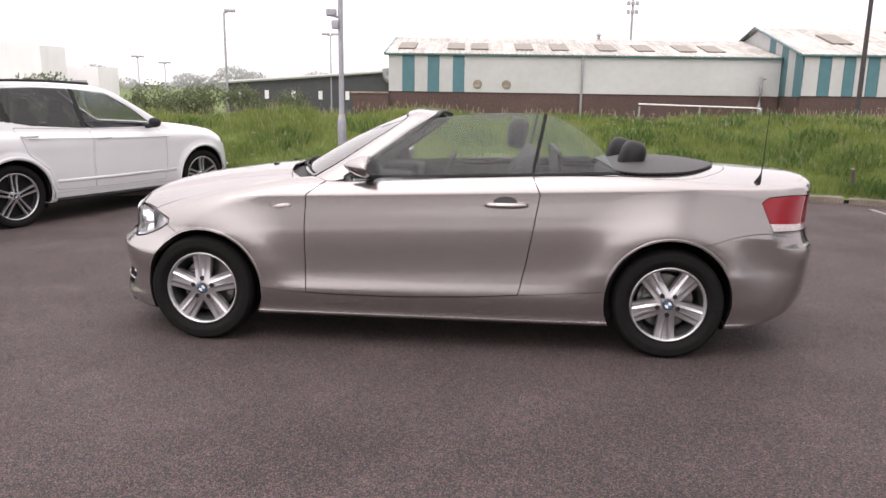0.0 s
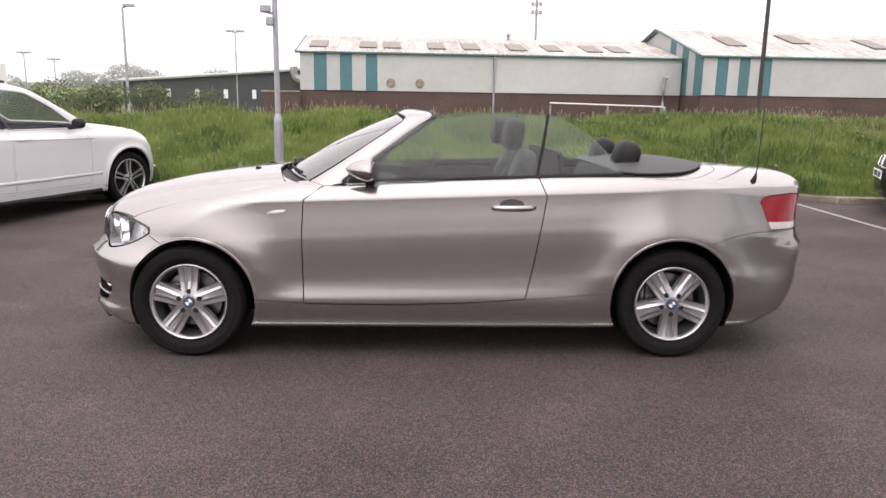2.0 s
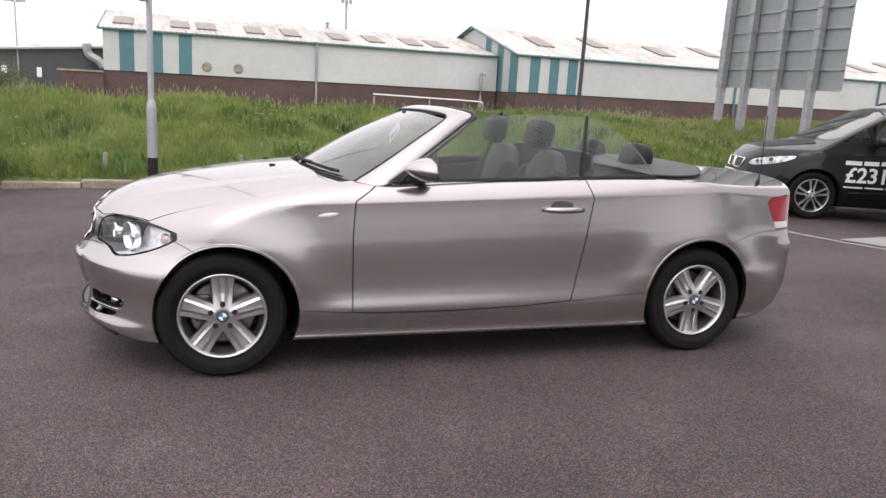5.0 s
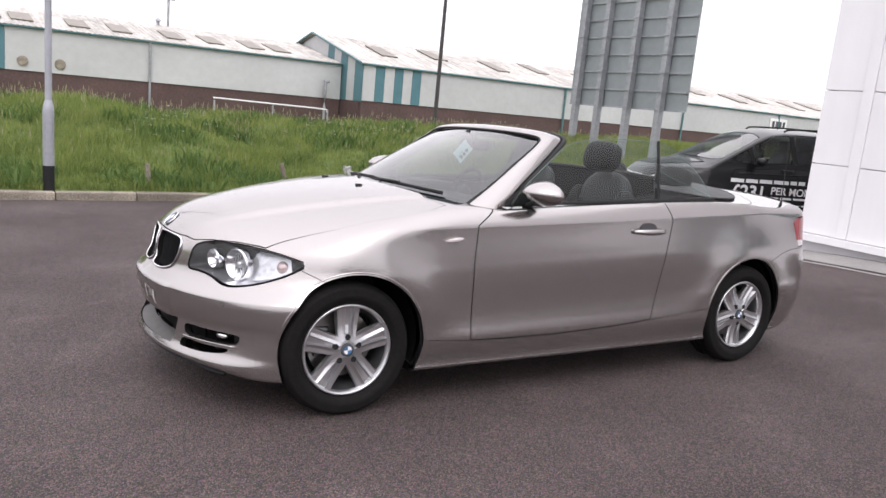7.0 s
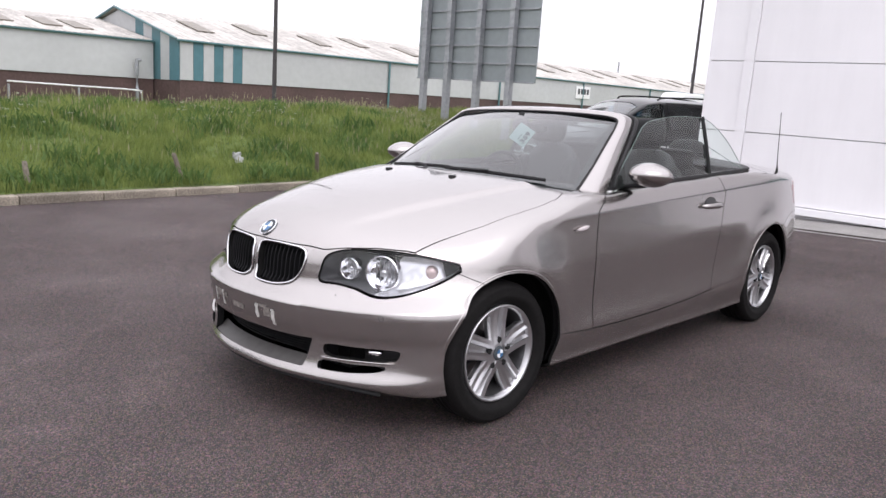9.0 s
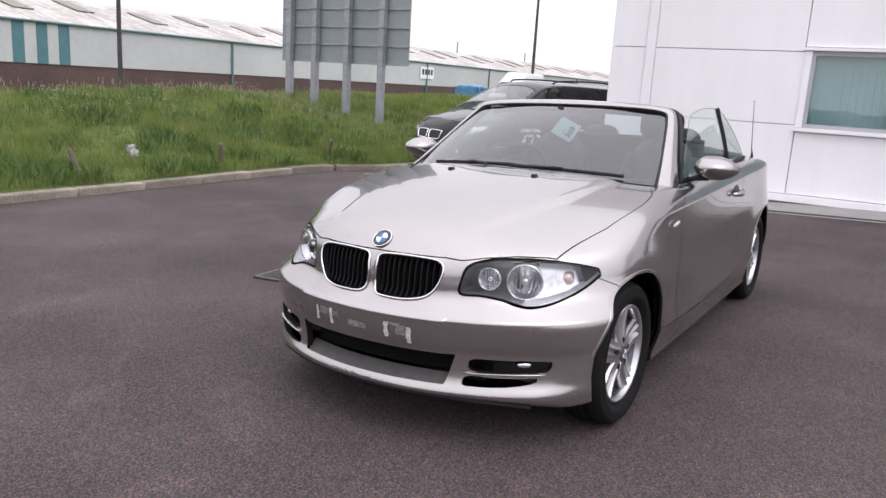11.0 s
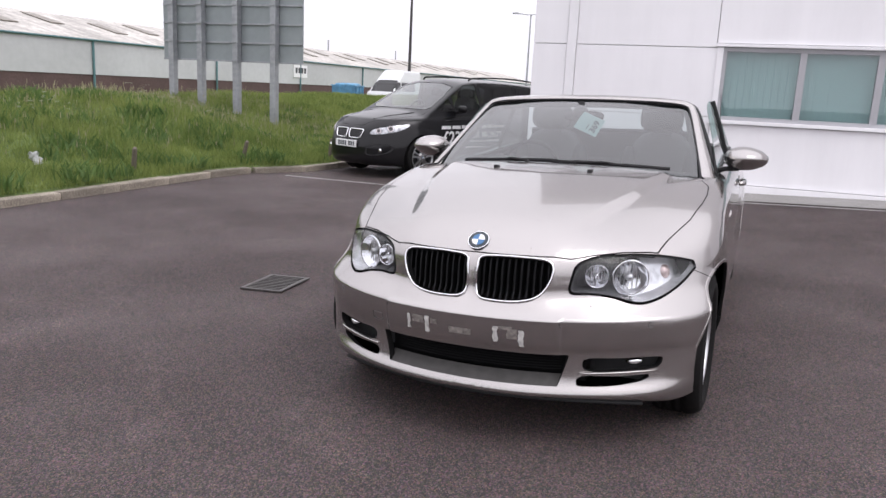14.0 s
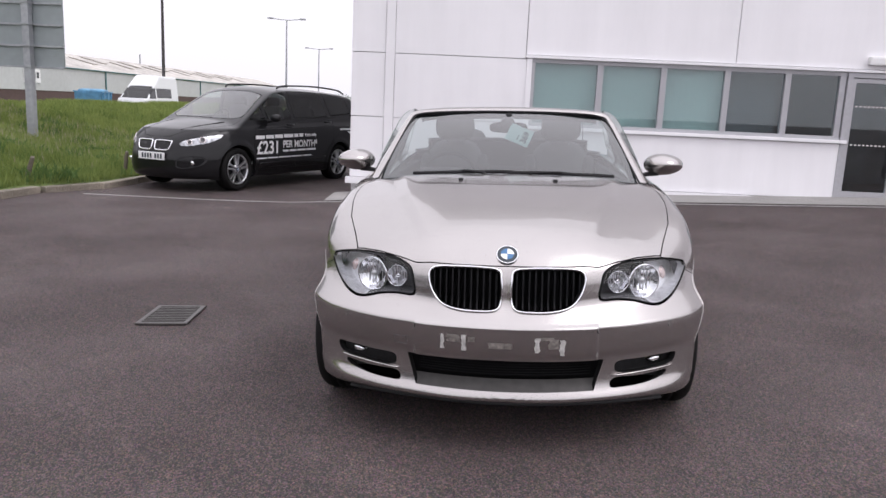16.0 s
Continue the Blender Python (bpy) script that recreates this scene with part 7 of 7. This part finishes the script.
    for cx, cz, r in spec["arches"]:
        for sx in (1, -1):
            wb = bmesh.new()
            rg_ = []
            for k in range(19):
                a = radians(-25 + 230 * k / 18)
                rg_.append([wb.verts.new((cx + (r + 0.012) * math.cos(a), sx * y, cz + (r + 0.012) * math.sin(a))) for y in (spec["w"] - 0.10, 0.42)])
            for p_, q_ in zip(rg_, rg_[1:]):
                wb.faces.new((p_[0], q_[0], q_[1], p_[1]))
            part("wheel_liner", wb, M_BLACK, v)
            wheel(v, "wheel", cx, sx, spec["tyre"], spec["turn"] if sx > 0 else 180 - spec["turn"], spec["tyre"], spec["rim"], 0.23, style=spec.get("spokes", "double"), y_face=spec["w"] - 0.045)
    def nose_at(y, z, lift=0.0):
        lo, hi = 2.0, 4.2
        for _ in range(36):
            mm = (lo + hi) / 2
            if float(field(np.array([[mm, y, z]]))[0]) < 0:
                lo = mm
            else:
                hi = mm
        p = np.array([[lo, y, z]])
        return Vector((p + grad(field, p) * lift)[0])
    for sx in (1, -1):
        kp = round_poly(spec["kidney"], 4)
        pts = [nose_at(y, z, 0.006) for y, z in kp]
        kg = part("kidney_grille", tube([(p.x, sx * p.y, p.z) for p in pts], 0.012, 6, closed=True, up=(1, 0, 0)), M_CHROME, v, "chrome-ringed dark grille", smooth=True)
        kb_ = bmesh.new()
        kb_.faces.new([kb_.verts.new((p.x + 0.002, sx * p.y, p.z)) for p in pts])
        part("grille_mesh", kb_, M_BLACK, kg)
        pts = [nose_at(y, z, 0.005) for y, z in round_poly(spec["fog"], 3)]
        fb_ = bmesh.new()
        fb_.faces.new([fb_.verts.new((p.x, sx * p.y, p.z)) for p in pts])
        part("bumper_vent", fb_, M_BLACK, v)
        c_ = nose_at(spec["fog_at"][0], spec["fog_at"][1], 0.01)
        part("fog_lamp", soft_box(bmesh.new(), 0.018, 0.036, 0.036, pose(c_.x, sx * c_.y, c_.z), 2), M_CHROME, v, smooth=True)
        mr_ = part("door_mirror", soft_box(bmesh.new(), 0.055, 0.10, 0.064, pose(spec["mirror"][0], sx * (spec["w"] + 0.07), spec["mirror"][1]), 2.4), spec.get("mirror_paint", paint), v, smooth=True)
        part("mirror_foot", tube([(spec["mirror"][0], sx * (spec["w"] - 0.1), spec["mirror"][1] - 0.06), (spec["mirror"][0], sx * (spec["w"] + 0.04), spec["mirror"][1] - 0.04)], 0.03, 6), M_BLACK, mr_)
        for x, z in spec["handles"]:
            yh = spec["w"] - 0.002
            part("door_handle", tube([(x + 0.1, sx * (yh - 0.03), z), (x + 0.07, sx * (yh + 0.006), z), (x - 0.07, sx * (yh + 0.006), z), (x - 0.1, sx * (yh - 0.03), z)], 0.014, 8), paint, v, smooth=True)
    c_ = nose_at(0, spec["plate_z"], 0.015)
    pl_ = part("number_plate", block(-0.006, 0.006, -0.26, 0.26, -0.056, 0.056, bevel=0.004), M_WHITE, v, "white number plate with plain dark bars")
    pl_.matrix_local = pose(c_.x, 0, c_.z)
    for q in range(7):
        y = -0.19 + 0.055 * q + (0.04 if q > 3 else 0)
        part("plate_bar", block(0.0065, 0.009, y, y + 0.036, -0.035, 0.035), M_INK, pl_)
    return v, nose_at


M_BLACK_PAINT = car_paint("black_paint", (0.008, 0.008, 0.009), 0.0, 0.3, 0.55)
M_BLUE_BOX = mat("blue_box_paint", (0.10, 0.27, 0.42), 0.5, noise_scale=3, noise_amount=0.35)
M_WHITE_PAINT = car_paint("white_paint", (0.63, 0.64, 0.65), 0.0, 0.3, 1.0)
M_SIGN_WHITE = mat("white_vinyl", (0.80, 0.80, 0.80), 0.6)

mpv_arches = ((2.78, 0.335, 0.375), (0.0, 0.335, 0.375))
mpv_field = vehicle_field(
    0.905, ([0.1, 0.2, 0.3, 0.55, 0.75, 0.9, 1.0, 1.1, 1.3], [0.14, 0.06, 0.03, 0.0, 0.004, 0.012, 0.03, 0.08, 0.2]),
    ([3.75, 3.66, 3.58, 3.45, 3.2, 2.9, 2.6, 2.4, 2, 0, -0.9], [0.66, 0.78, 0.86, 0.925, 0.99, 1.045, 1.085, 1.10, 1.11, 1.15, 1.17]), 0.09,
    ([0.15, 0.25, 0.45, 0.62, 0.75, 0.9], [3.56, 3.66, 3.69, 3.66, 3.62, 3.52]), ([0.2, 0.3, 0.6, 1.0, 1.2], [-0.82, -0.90, -0.93, -0.90, -0.86]),
    ([2.3, 1.9, 1.5, 1.0, 0.3, -0.4, -0.9], [1.46, 1.57, 1.63, 1.65, 1.645, 1.61, 1.55]), ((2.66, 1.085), (1.78, 1.565)), ((-0.93, 1.0), (-0.66, 1.55)), 0.835, 0.30, 0.19, mpv_arches, 0.90)
mpv_spec = dict(
    belt=1.09, clear_pane=1, w=0.905, spine=2.7, arches=mpv_arches, screen_min=1.5, tyre=0.33, rim=0.232, turn=90,
    windows=[[(2.46, 1.10), (2.14, 1.29), (2.06, 1.11)], [(2.00, 1.11), (2.06, 1.33), (1.72, 1.52), (1.42, 1.56), (1.36, 1.13)], [(1.28, 1.135), (1.34, 1.57), (0.9, 1.58), (0.42, 1.57), (0.28, 1.17)], [(0.18, 1.175), (0.32, 1.565), (-0.1, 1.545), (-0.42, 1.48), (-0.52, 1.23)]],
    screen=[(-0.2, 1.10), (0.60, 1.10), (0.70, 1.13), (0.66, 1.28), (0.58, 1.49), (0.3, 1.545), (-0.2, 1.555)],
    lamp=[(0.44, 0.715), (0.48, 0.765), (0.62, 0.815), (0.76, 0.860), (0.815, 0.865), (0.805, 0.80), (0.73, 0.735), (0.60, 0.695), (0.48, 0.685)],
    doors=[[(2.38, 0.98), (2.45, 0.6), (2.43, 0.33), (1.38, 0.34), (1.30, 0.6), (1.31, 1.06)], [(1.29, 1.06), (1.28, 0.6), (1.36, 0.34), (0.52, 0.36), (0.38, 0.6), (0.22, 0.72), (0.16, 1.1)]],
    sill=[(2.46, 0.30), (0.38, 0.32), (0.38, 0.05), (2.46, 0.05)], hood_poly=[(3.60, -0.2), (3.56, 0.25), (3.30, 0.58), (2.60, 0.74), (2.48, 0.70), (2.62, 0.3), (2.66, -0.2)],
    spokes="vee", kidney=[(0.035, 0.635), (0.03, 0.735), (0.06, 0.752), (0.29, 0.750), (0.325, 0.735), (0.305, 0.655), (0.265, 0.618), (0.07, 0.616)],
    fog=[(0.45, 0.50), (0.62, 0.54), (0.74, 0.52), (0.72, 0.42), (0.55, 0.36), (0.42, 0.38)], fog_at=(0.62, 0.44), mirror=(2.0, 1.13), handles=((1.48, 1.02), (0.38, 1.07)), plate_z=0.52, seats=(1.35, 0.45), dash=2.2)
MPV_M = pose(9.50, 8.80, -0.08, 0, 0, 155.8)
mpv, mpv_nose = vehicle("people_carrier", MPV_M, mpv_field, mpv_spec, M_BLACK_PAINT, "black people carrier with white advertising lettering on its doors")


def skin_y(field, x, z):
    """Half the width of a body at (x, z)."""
    lo, hi = 0.2, 1.3
    for _ in range(36):
        mm = (lo + hi) / 2
        if float(field(np.array([[x, mm, z]]))[0]) < 0:
            lo = mm
        else:
            hi = mm
    return lo


def skin_z(field, x, y):
    """Height of a body's upper skin at (x, y)."""
    lo, hi = 0.6, 1.9
    for _ in range(36):
        mm = (lo + hi) / 2
        if float(field(np.array([[x, y, mm]]))[0]) < 0:
            lo = mm
        else:
            hi = mm
    return lo


# trim of the people carrier: hood creases, swage lines, roof rails, lamp rings, lower grille
for sx in (1, -1):
    pts = [(x, sx * y, skin_z(mpv_field, x, y) + 0.001) for x, y in ((2.70, 0.52), (2.95, 0.47), (3.2, 0.40), (3.42, 0.33))]
    part("hood_crease", tube(curve(pts, 4), 0.012, 6, squash=(1.4, 0.5)), M_BLACK_PAINT, mpv, smooth=True)
    for z0, z1 in ((0.93, 1.00), (0.40, 0.46)):
        pts = [(x, sx * (skin_y(mpv_field, x, z) + 0.001), z) for x, z in ((2.30, z0), (1.6, z0 * 0.7 + z1 * 0.3), (0.8, z0 * 0.3 + z1 * 0.7), (0.45 if z0 < 0.6 else -0.5, z1))]
        part("swage_line", tube(curve(pts, 4), 0.010, 6, squash=(0.6, 1.4)), M_BLACK_PAINT, mpv, smooth=True)
    part("roof_rail", tube(curve([(1.45, sx * 0.56, 1.615), (1.3, sx * 0.58, 1.66), (0.5, sx * 0.60, 1.685), (-0.3, sx * 0.58, 1.655), (-0.6, sx * 0.55, 1.59)], 5), 0.016, 6), M_BLACK, mpv, smooth=True)
    for y, z, r in ((0.56, 0.745, 0.034), (0.68, 0.782, 0.040)):
        c_ = mpv_nose(y, z, 0.006)
        n_s = Vector(grad(mpv_field, np.array([[c_.x, c_.y, c_.z]]))[0])
        ring = part("lamp_ring", tube([(r * math.cos(a), r * math.sin(a), 0) for a in np.linspace(0, 2 * math.pi, 20, endpoint=False)], 0.008, 6, closed=True), M_WHITE_LENS, mpv, smooth=True)
        ring.matrix_local = Matrix.Translation((c_.x, sx * c_.y, c_.z)) @ Vector((n_s.x, sx * n_s.y, n_s.z)).to_track_quat("Z", "Y").to_matrix().to_4x4()
        bowl = part("lamp_bowl", lathe([(0.0, -0.004), (r * 0.7, 0.0), (r, 0.003)], 20, "Z", caps=False), M_LAMP_GREY, ring)
    belt = [(x, sx * (skin_y(mpv_field, x, z) + 0.002), z) for x, z in ((2.46, 1.085), (2.0, 1.098), (1.36, 1.115), (0.28, 1.155), (-0.5, 1.21))]
    part("belt_trim", tube(curve(belt, 4), 0.009, 6, squash=(0.6, 1.2)), M_BLACK, mpv, smooth=True)
low = [tuple(mpv_nose(y, z, 0.004)) for y, z in ((-0.52, 0.30), (-0.40, 0.40), (0.40, 0.40), (0.52, 0.30))]
lg = bmesh.new()
lg.faces.new([lg.verts.new(p) for p in low])
part("lower_grille", lg, M_GRILLE, mpv)


ad_y = 0.921
letters("lettering", "£231", 0.20, M_SIGN_WHITE, mpv, pose(2.40, ad_y, 0.558, 90, 0, 180), "bold white price lettering", bold=0.006)
letters("lettering", "PER MONTH*", 0.112, M_SIGN_WHITE, mpv, pose(1.73, ad_y, 0.648, 90, 0, 180), "bold white lettering", bold=0.003)
letters("lettering", "from only", 0.058, M_SIGN_WHITE, mpv, pose(1.12, ad_y, 0.825, 90, 0, 180), "bold white lettering", bold=0.002)
for x0, x1, z, h in ((2.42, 2.20, 0.795, 0.056), (2.17, 1.97, 0.80, 0.056), (1.94, 1.73, 0.806, 0.056), (1.70, 1.45, 0.811, 0.056), (1.42, 1.31, 0.816, 0.056), (1.28, 1.17, 0.82, 0.056),
                     (1.73, 1.58, 0.575, 0.032), (1.55, 1.36, 0.578, 0.032), (1.33, 1.10, 0.581, 0.032), (1.07, 0.80, 0.584, 0.032), (2.40, 2.14, 0.475, 0.02), (2.11, 1.86, 0.478, 0.02), (1.83, 1.52, 0.481, 0.02), (1.49, 1.2, 0.484, 0.02), (1.17, 0.93, 0.487, 0.02)):
    part("lettering_bar", block(x1, x0, ad_y - 0.002, ad_y, z, z + h), M_SIGN_WHITE, mpv)
for k in range(3):
    part("lettering_bar", block(-0.42, -0.02, ad_y - 0.03, ad_y - 0.028, 0.80 + 0.06 * k, 0.835 + 0.06 * k), M_SIGN_WHITE, mpv)

suv_arches = ((2.81, 0.37, 0.43), (0.0, 0.37, 0.43))
suv_field = vehicle_field(
    0.945, ([0.1, 0.2, 0.3, 0.6, 0.8, 0.95, 1.05, 1.2, 1.4], [0.14, 0.07, 0.03, 0.0, 0.004, 0.008, 0.03, 0.09, 0.2]),
    ([3.8, 3.64, 3.5, 3.2, 2.8, 2.4, 2.2, 1.8, 0, -1.0], [0.76, 0.90, 0.985, 1.06, 1.115, 1.14, 1.145, 1.14, 1.20, 1.26]), 0.085,
    ([0.2, 0.3, 0.5, 0.7, 0.85, 1.0], [3.52, 3.60, 3.64, 3.62, 3.57, 3.42]), ([0.25, 0.35, 0.6, 1.0, 1.2], [-0.90, -0.98, -1.0, -0.98, -0.92]),
    ([2.0, 1.6, 1.2, 0.6, 0, -0.6, -1.0], [1.53, 1.635, 1.69, 1.71, 1.70, 1.65, 1.56]), ((2.42, 1.10), (1.52, 1.64)), ((-0.98, 1.1), (-0.55, 1.55)), 0.86, 0.32, 0.24, suv_arches, 0.45)
suv_spec = dict(
    pillars=[[(1.035, 1.122), (0.975, 1.602), (0.895, 1.608), (0.955, 1.128)], [(0.085, 1.215), (-0.025, 1.613), (-0.075, 1.608), (0.0, 1.225)]], mirror_paint=M_BLACK,
    belt=1.11, w=0.945, spine=2.75, arches=suv_arches, screen_min=1.1, tyre=0.37, rim=0.272, turn=90,
    windows=[[(2.05, 1.115), (1.75, 1.36), (1.42, 1.545), (0.97, 1.60), (1.03, 1.125)], [(0.90, 1.605), (0.5, 1.62), (-0.02, 1.61), (0.08, 1.22), (0.3, 1.18), (0.96, 1.13)], [(-0.08, 1.605), (-0.4, 1.56), (-0.66, 1.46), (-0.45, 1.31), (0.0, 1.23)]],
    screen=[(-0.2, 1.15), (0.70, 1.15), (0.66, 1.35), (0.58, 1.56), (0.3, 1.61), (-0.2, 1.62)],
    lamp=[(0.50, 0.80), (0.62, 0.86), (0.78, 0.90), (0.84, 0.875), (0.80, 0.81), (0.65, 0.765)],
    doors=[[(2.08, 1.09), (2.16, 0.95), (2.16, 0.7), (2.12, 0.38), (1.05, 0.38), (1.03, 0.7), (1.07, 1.11)], [(1.05, 1.11), (1.01, 0.7), (1.03, 0.38), (0.50, 0.40), (0.42, 0.65), (0.18, 0.85), (0.08, 1.16)]],
    sill=[(2.35, 0.34), (0.42, 0.36), (0.42, 0.05), (2.35, 0.05)], hood_poly=[(3.50, -0.2), (3.46, 0.3), (3.2, 0.66), (2.5, 0.78), (2.15, 0.76), (2.30, 0.3), (2.34, -0.2)],
    spokes="double", kidney=[(0.03, 0.70), (0.03, 0.86), (0.14, 0.88), (0.30, 0.87), (0.36, 0.82), (0.32, 0.72), (0.22, 0.68), (0.10, 0.68)],
    fog=[(0.5, 0.46), (0.66, 0.5), (0.78, 0.46), (0.75, 0.38), (0.55, 0.36)], fog_at=(0.66, 0.46), mirror=(1.92, 1.17), handles=((1.20, 1.0), (0.22, 1.06)), plate_z=0.52, seats=(1.0, 0.1), dash=1.75)
suv, _ = vehicle("white_suv", pose(-6.25, 9.35, -0.2, 0, 0, 61.8), suv_field, suv_spec, M_WHITE_PAINT, "white sport utility vehicle with large two-tone alloy wheels")
for sx in (1, -1):
    part("roof_rail", tube(curve([(1.25, sx * 0.60, 1.67), (0.6, sx * 0.62, 1.70), (-0.1, sx * 0.62, 1.695), (-0.7, sx * 0.58, 1.64)], 5), 0.018, 6), M_BLACK, suv, smooth=True)
    part("side_crease", tube(curve([(2.2, sx * 0.945, 0.97), (1.5, sx * 0.948, 0.985), (0.6, sx * 0.948, 1.02), (0.2, sx * 0.946, 1.03)], 5), 0.008, 6), M_WHITE_PAINT, suv, smooth=True)
    part("door_moulding", tube([(2.30, sx * 0.943, 0.505), (1.4, sx * 0.947, 0.50), (0.50, sx * 0.943, 0.505)], 0.013, 8, squash=(0.7, 1.5)), M_WHITE_PAINT, suv, smooth=True)
    part("sill_trim", tube([(2.30, sx * 0.905, 0.275), (1.4, sx * 0.91, 0.27), (0.50, sx * 0.905, 0.275)], 0.028, 8), M_BLACK, suv, smooth=True)
    for cx, cz, r in suv_arches:
        arc = []
        for k in range(21):
            a = radians(-8 + 196 * k / 20)
            px_, pz_ = cx + (r + 0.022) * math.cos(a), cz + (r + 0.022) * math.sin(a)
            lo_, hi_ = 0.5, 1.2
            for _ in range(30):
                mid_ = (lo_ + hi_) / 2
                if float(suv_field(np.array([[px_, mid_, pz_]]))[0]) < 0:
                    lo_ = mid_
                else:
                    hi_ = mid_
            arc.append((px_, sx * (lo_ + 0.004), pz_))
        part("arch_moulding", tube(arc, 0.022, 8, squash=(0.5, 1.0)), M_WHITE_PAINT, suv, smooth=True)


# ---- van on the road ----
def van_field(p):
    x, y, z = p[..., 0], np.abs(p[..., 1]), p[..., 2]
    side = y - (1.0 - 0.10 * np.clip(z - 1.0, 0, 2) - 0.08 * step01(1.8, 2.6, x))
    top = z - (2.86 - 0.05 * y * y)
    ws_ = (x - 2.0) * 0.60 + (z - 1.25) * 0.80 - 0.12
    hood_ = (x - 2.55) * 0.90 + (z - 1.0) * 0.43
    front = np.minimum(np.maximum(ws_, x - 2.8), np.maximum(hood_, z - 1.32))
    b = smax(smax(side, top, 0.12), front, 0.08)
    return smax(smax(b, -2.6 - x, 0.06), 0.3 - z, 0.05)


def build_van(m):
    v = thing("white_van", m, "white panel van standing on the road behind the bank", "van")
    s = Skin(van_field, *skin(van_field, -2.0, 1.6, 1.2, 0.06, 90, 26, 3.0))
    for cx in (1.75, -1.6):
        s.drop(lambda V: np.hypot(V[:, 0] - cx, V[:, 2] - 0.34) - 0.40, lambda V: V[:, 1] > 0.4)
    wsn = s.take(region([(-0.2, 1.35), (0.85, 1.35), (0.74, 2.12), (-0.2, 2.15)], YZ), lambda V: V[:, 0] > 1.0, 0.01)
    sd = s.take(region([(1.95, 1.35), (1.35, 2.0), (0.95, 2.0), (0.95, 1.35)], XZ), lambda V: V[:, 1] > 0.5, 0.008)
    sd2 = s.take(region([(0.80, 1.40), (0.80, 2.0), (-1.5, 2.0), (-1.5, 1.40)], XZ), lambda V: V[:, 1] > 0.5, 0.008)
    panel("body_shell", *used(s.V, s.T), van_field, M_WHITE_PAINT, v, both=True)
    panel("windscreen", *wsn, van_field, M_TINT, v, both=True, lip=0)
    for fl in (False, True):
        panel("side_window", *sd, van_field, M_TINT, v, flip=fl, lip=0)
        panel("rear_window", *sd2, van_field, M_TINT, v, flip=fl, lip=0)
    # black block added in the van so its windows read dark
    part("cab_dark", block(-2.4, 1.2, -0.8, 0.8, 0.5, 1.95), M_BLACK, v)
    for cx in (1.75, -1.6):
        for sx in (1, -1):
            part("wheel", lathe([(0.0, sx * 0.93), (0.2, sx * 0.93), (0.34, sx * 0.92), (0.34, sx * 0.72), (0, sx * 0.72)], 28, "Y", caps=False), M_RUBBER, v).matrix_local = pose(cx, 0, 0.34)
    return v


def build_blue_box(m):
    """A skip-shaped stand-in for a blue vehicle: sloping ends, ribs and a rounded top."""
    v = thing("blue_vehicle_box", m, "blue box shape standing for a blue vehicle on the road", "skip")
    b = bmesh.new()
    prof = [(-1.0, 0.12), (1.0, 0.12), (1.18, 1.62), (-1.18, 1.62)]
    for sy in (-0.85, 0.85):
        b.faces.new([b.verts.new((x, sy, z)) for x, z in prof])
    b.verts.ensure_lookup_table()
    for i in range(4):
        j = (i + 1) % 4
        b.faces.new((b.verts[i], b.verts[j], b.verts[4 + j], b.verts[4 + i]))
    bmesh.ops.recalc_face_normals(b, faces=b.faces)
    bmesh.ops.bevel(b, geom=b.edges[:], offset=0.03, segments=2, affect="EDGES")
    part("body", b, M_BLUE_BOX, v)
    part("sheet", soft_box(bmesh.new(), 1.14, 0.8, 0.20, pose(0, 0, 1.62), 4), M_BLUE_BOX, v, "rounded blue top of the box", smooth=True)
    for x in (-0.8, 0.0, 0.8):
        for sy in (-0.89, 0.89):
            part("rib", block(x - 0.05, x + 0.05, sy - 0.05, sy + 0.05, 0.14, 1.60, bevel=0.01), M_BLUE_BOX, v)
    for sy in (-0.87, 0.87):
        part("rim", block(-1.22, 1.22, sy - 0.05, sy + 0.05, 1.57, 1.65, bevel=0.01), M_BLUE_BOX, v)
    for x in (-0.7, 0.7):
        part("runner", block(x - 0.06, x + 0.06, -0.8, 0.8, 0.0, 0.14), M_BLACK, v)


build_van(pose(45.8, 26.9, -0.285, 0, 0, 178))
# box added in place of a blue road vehicle
build_blue_box(pose(46.6, 31.0, -0.285, 0, 0, 8))
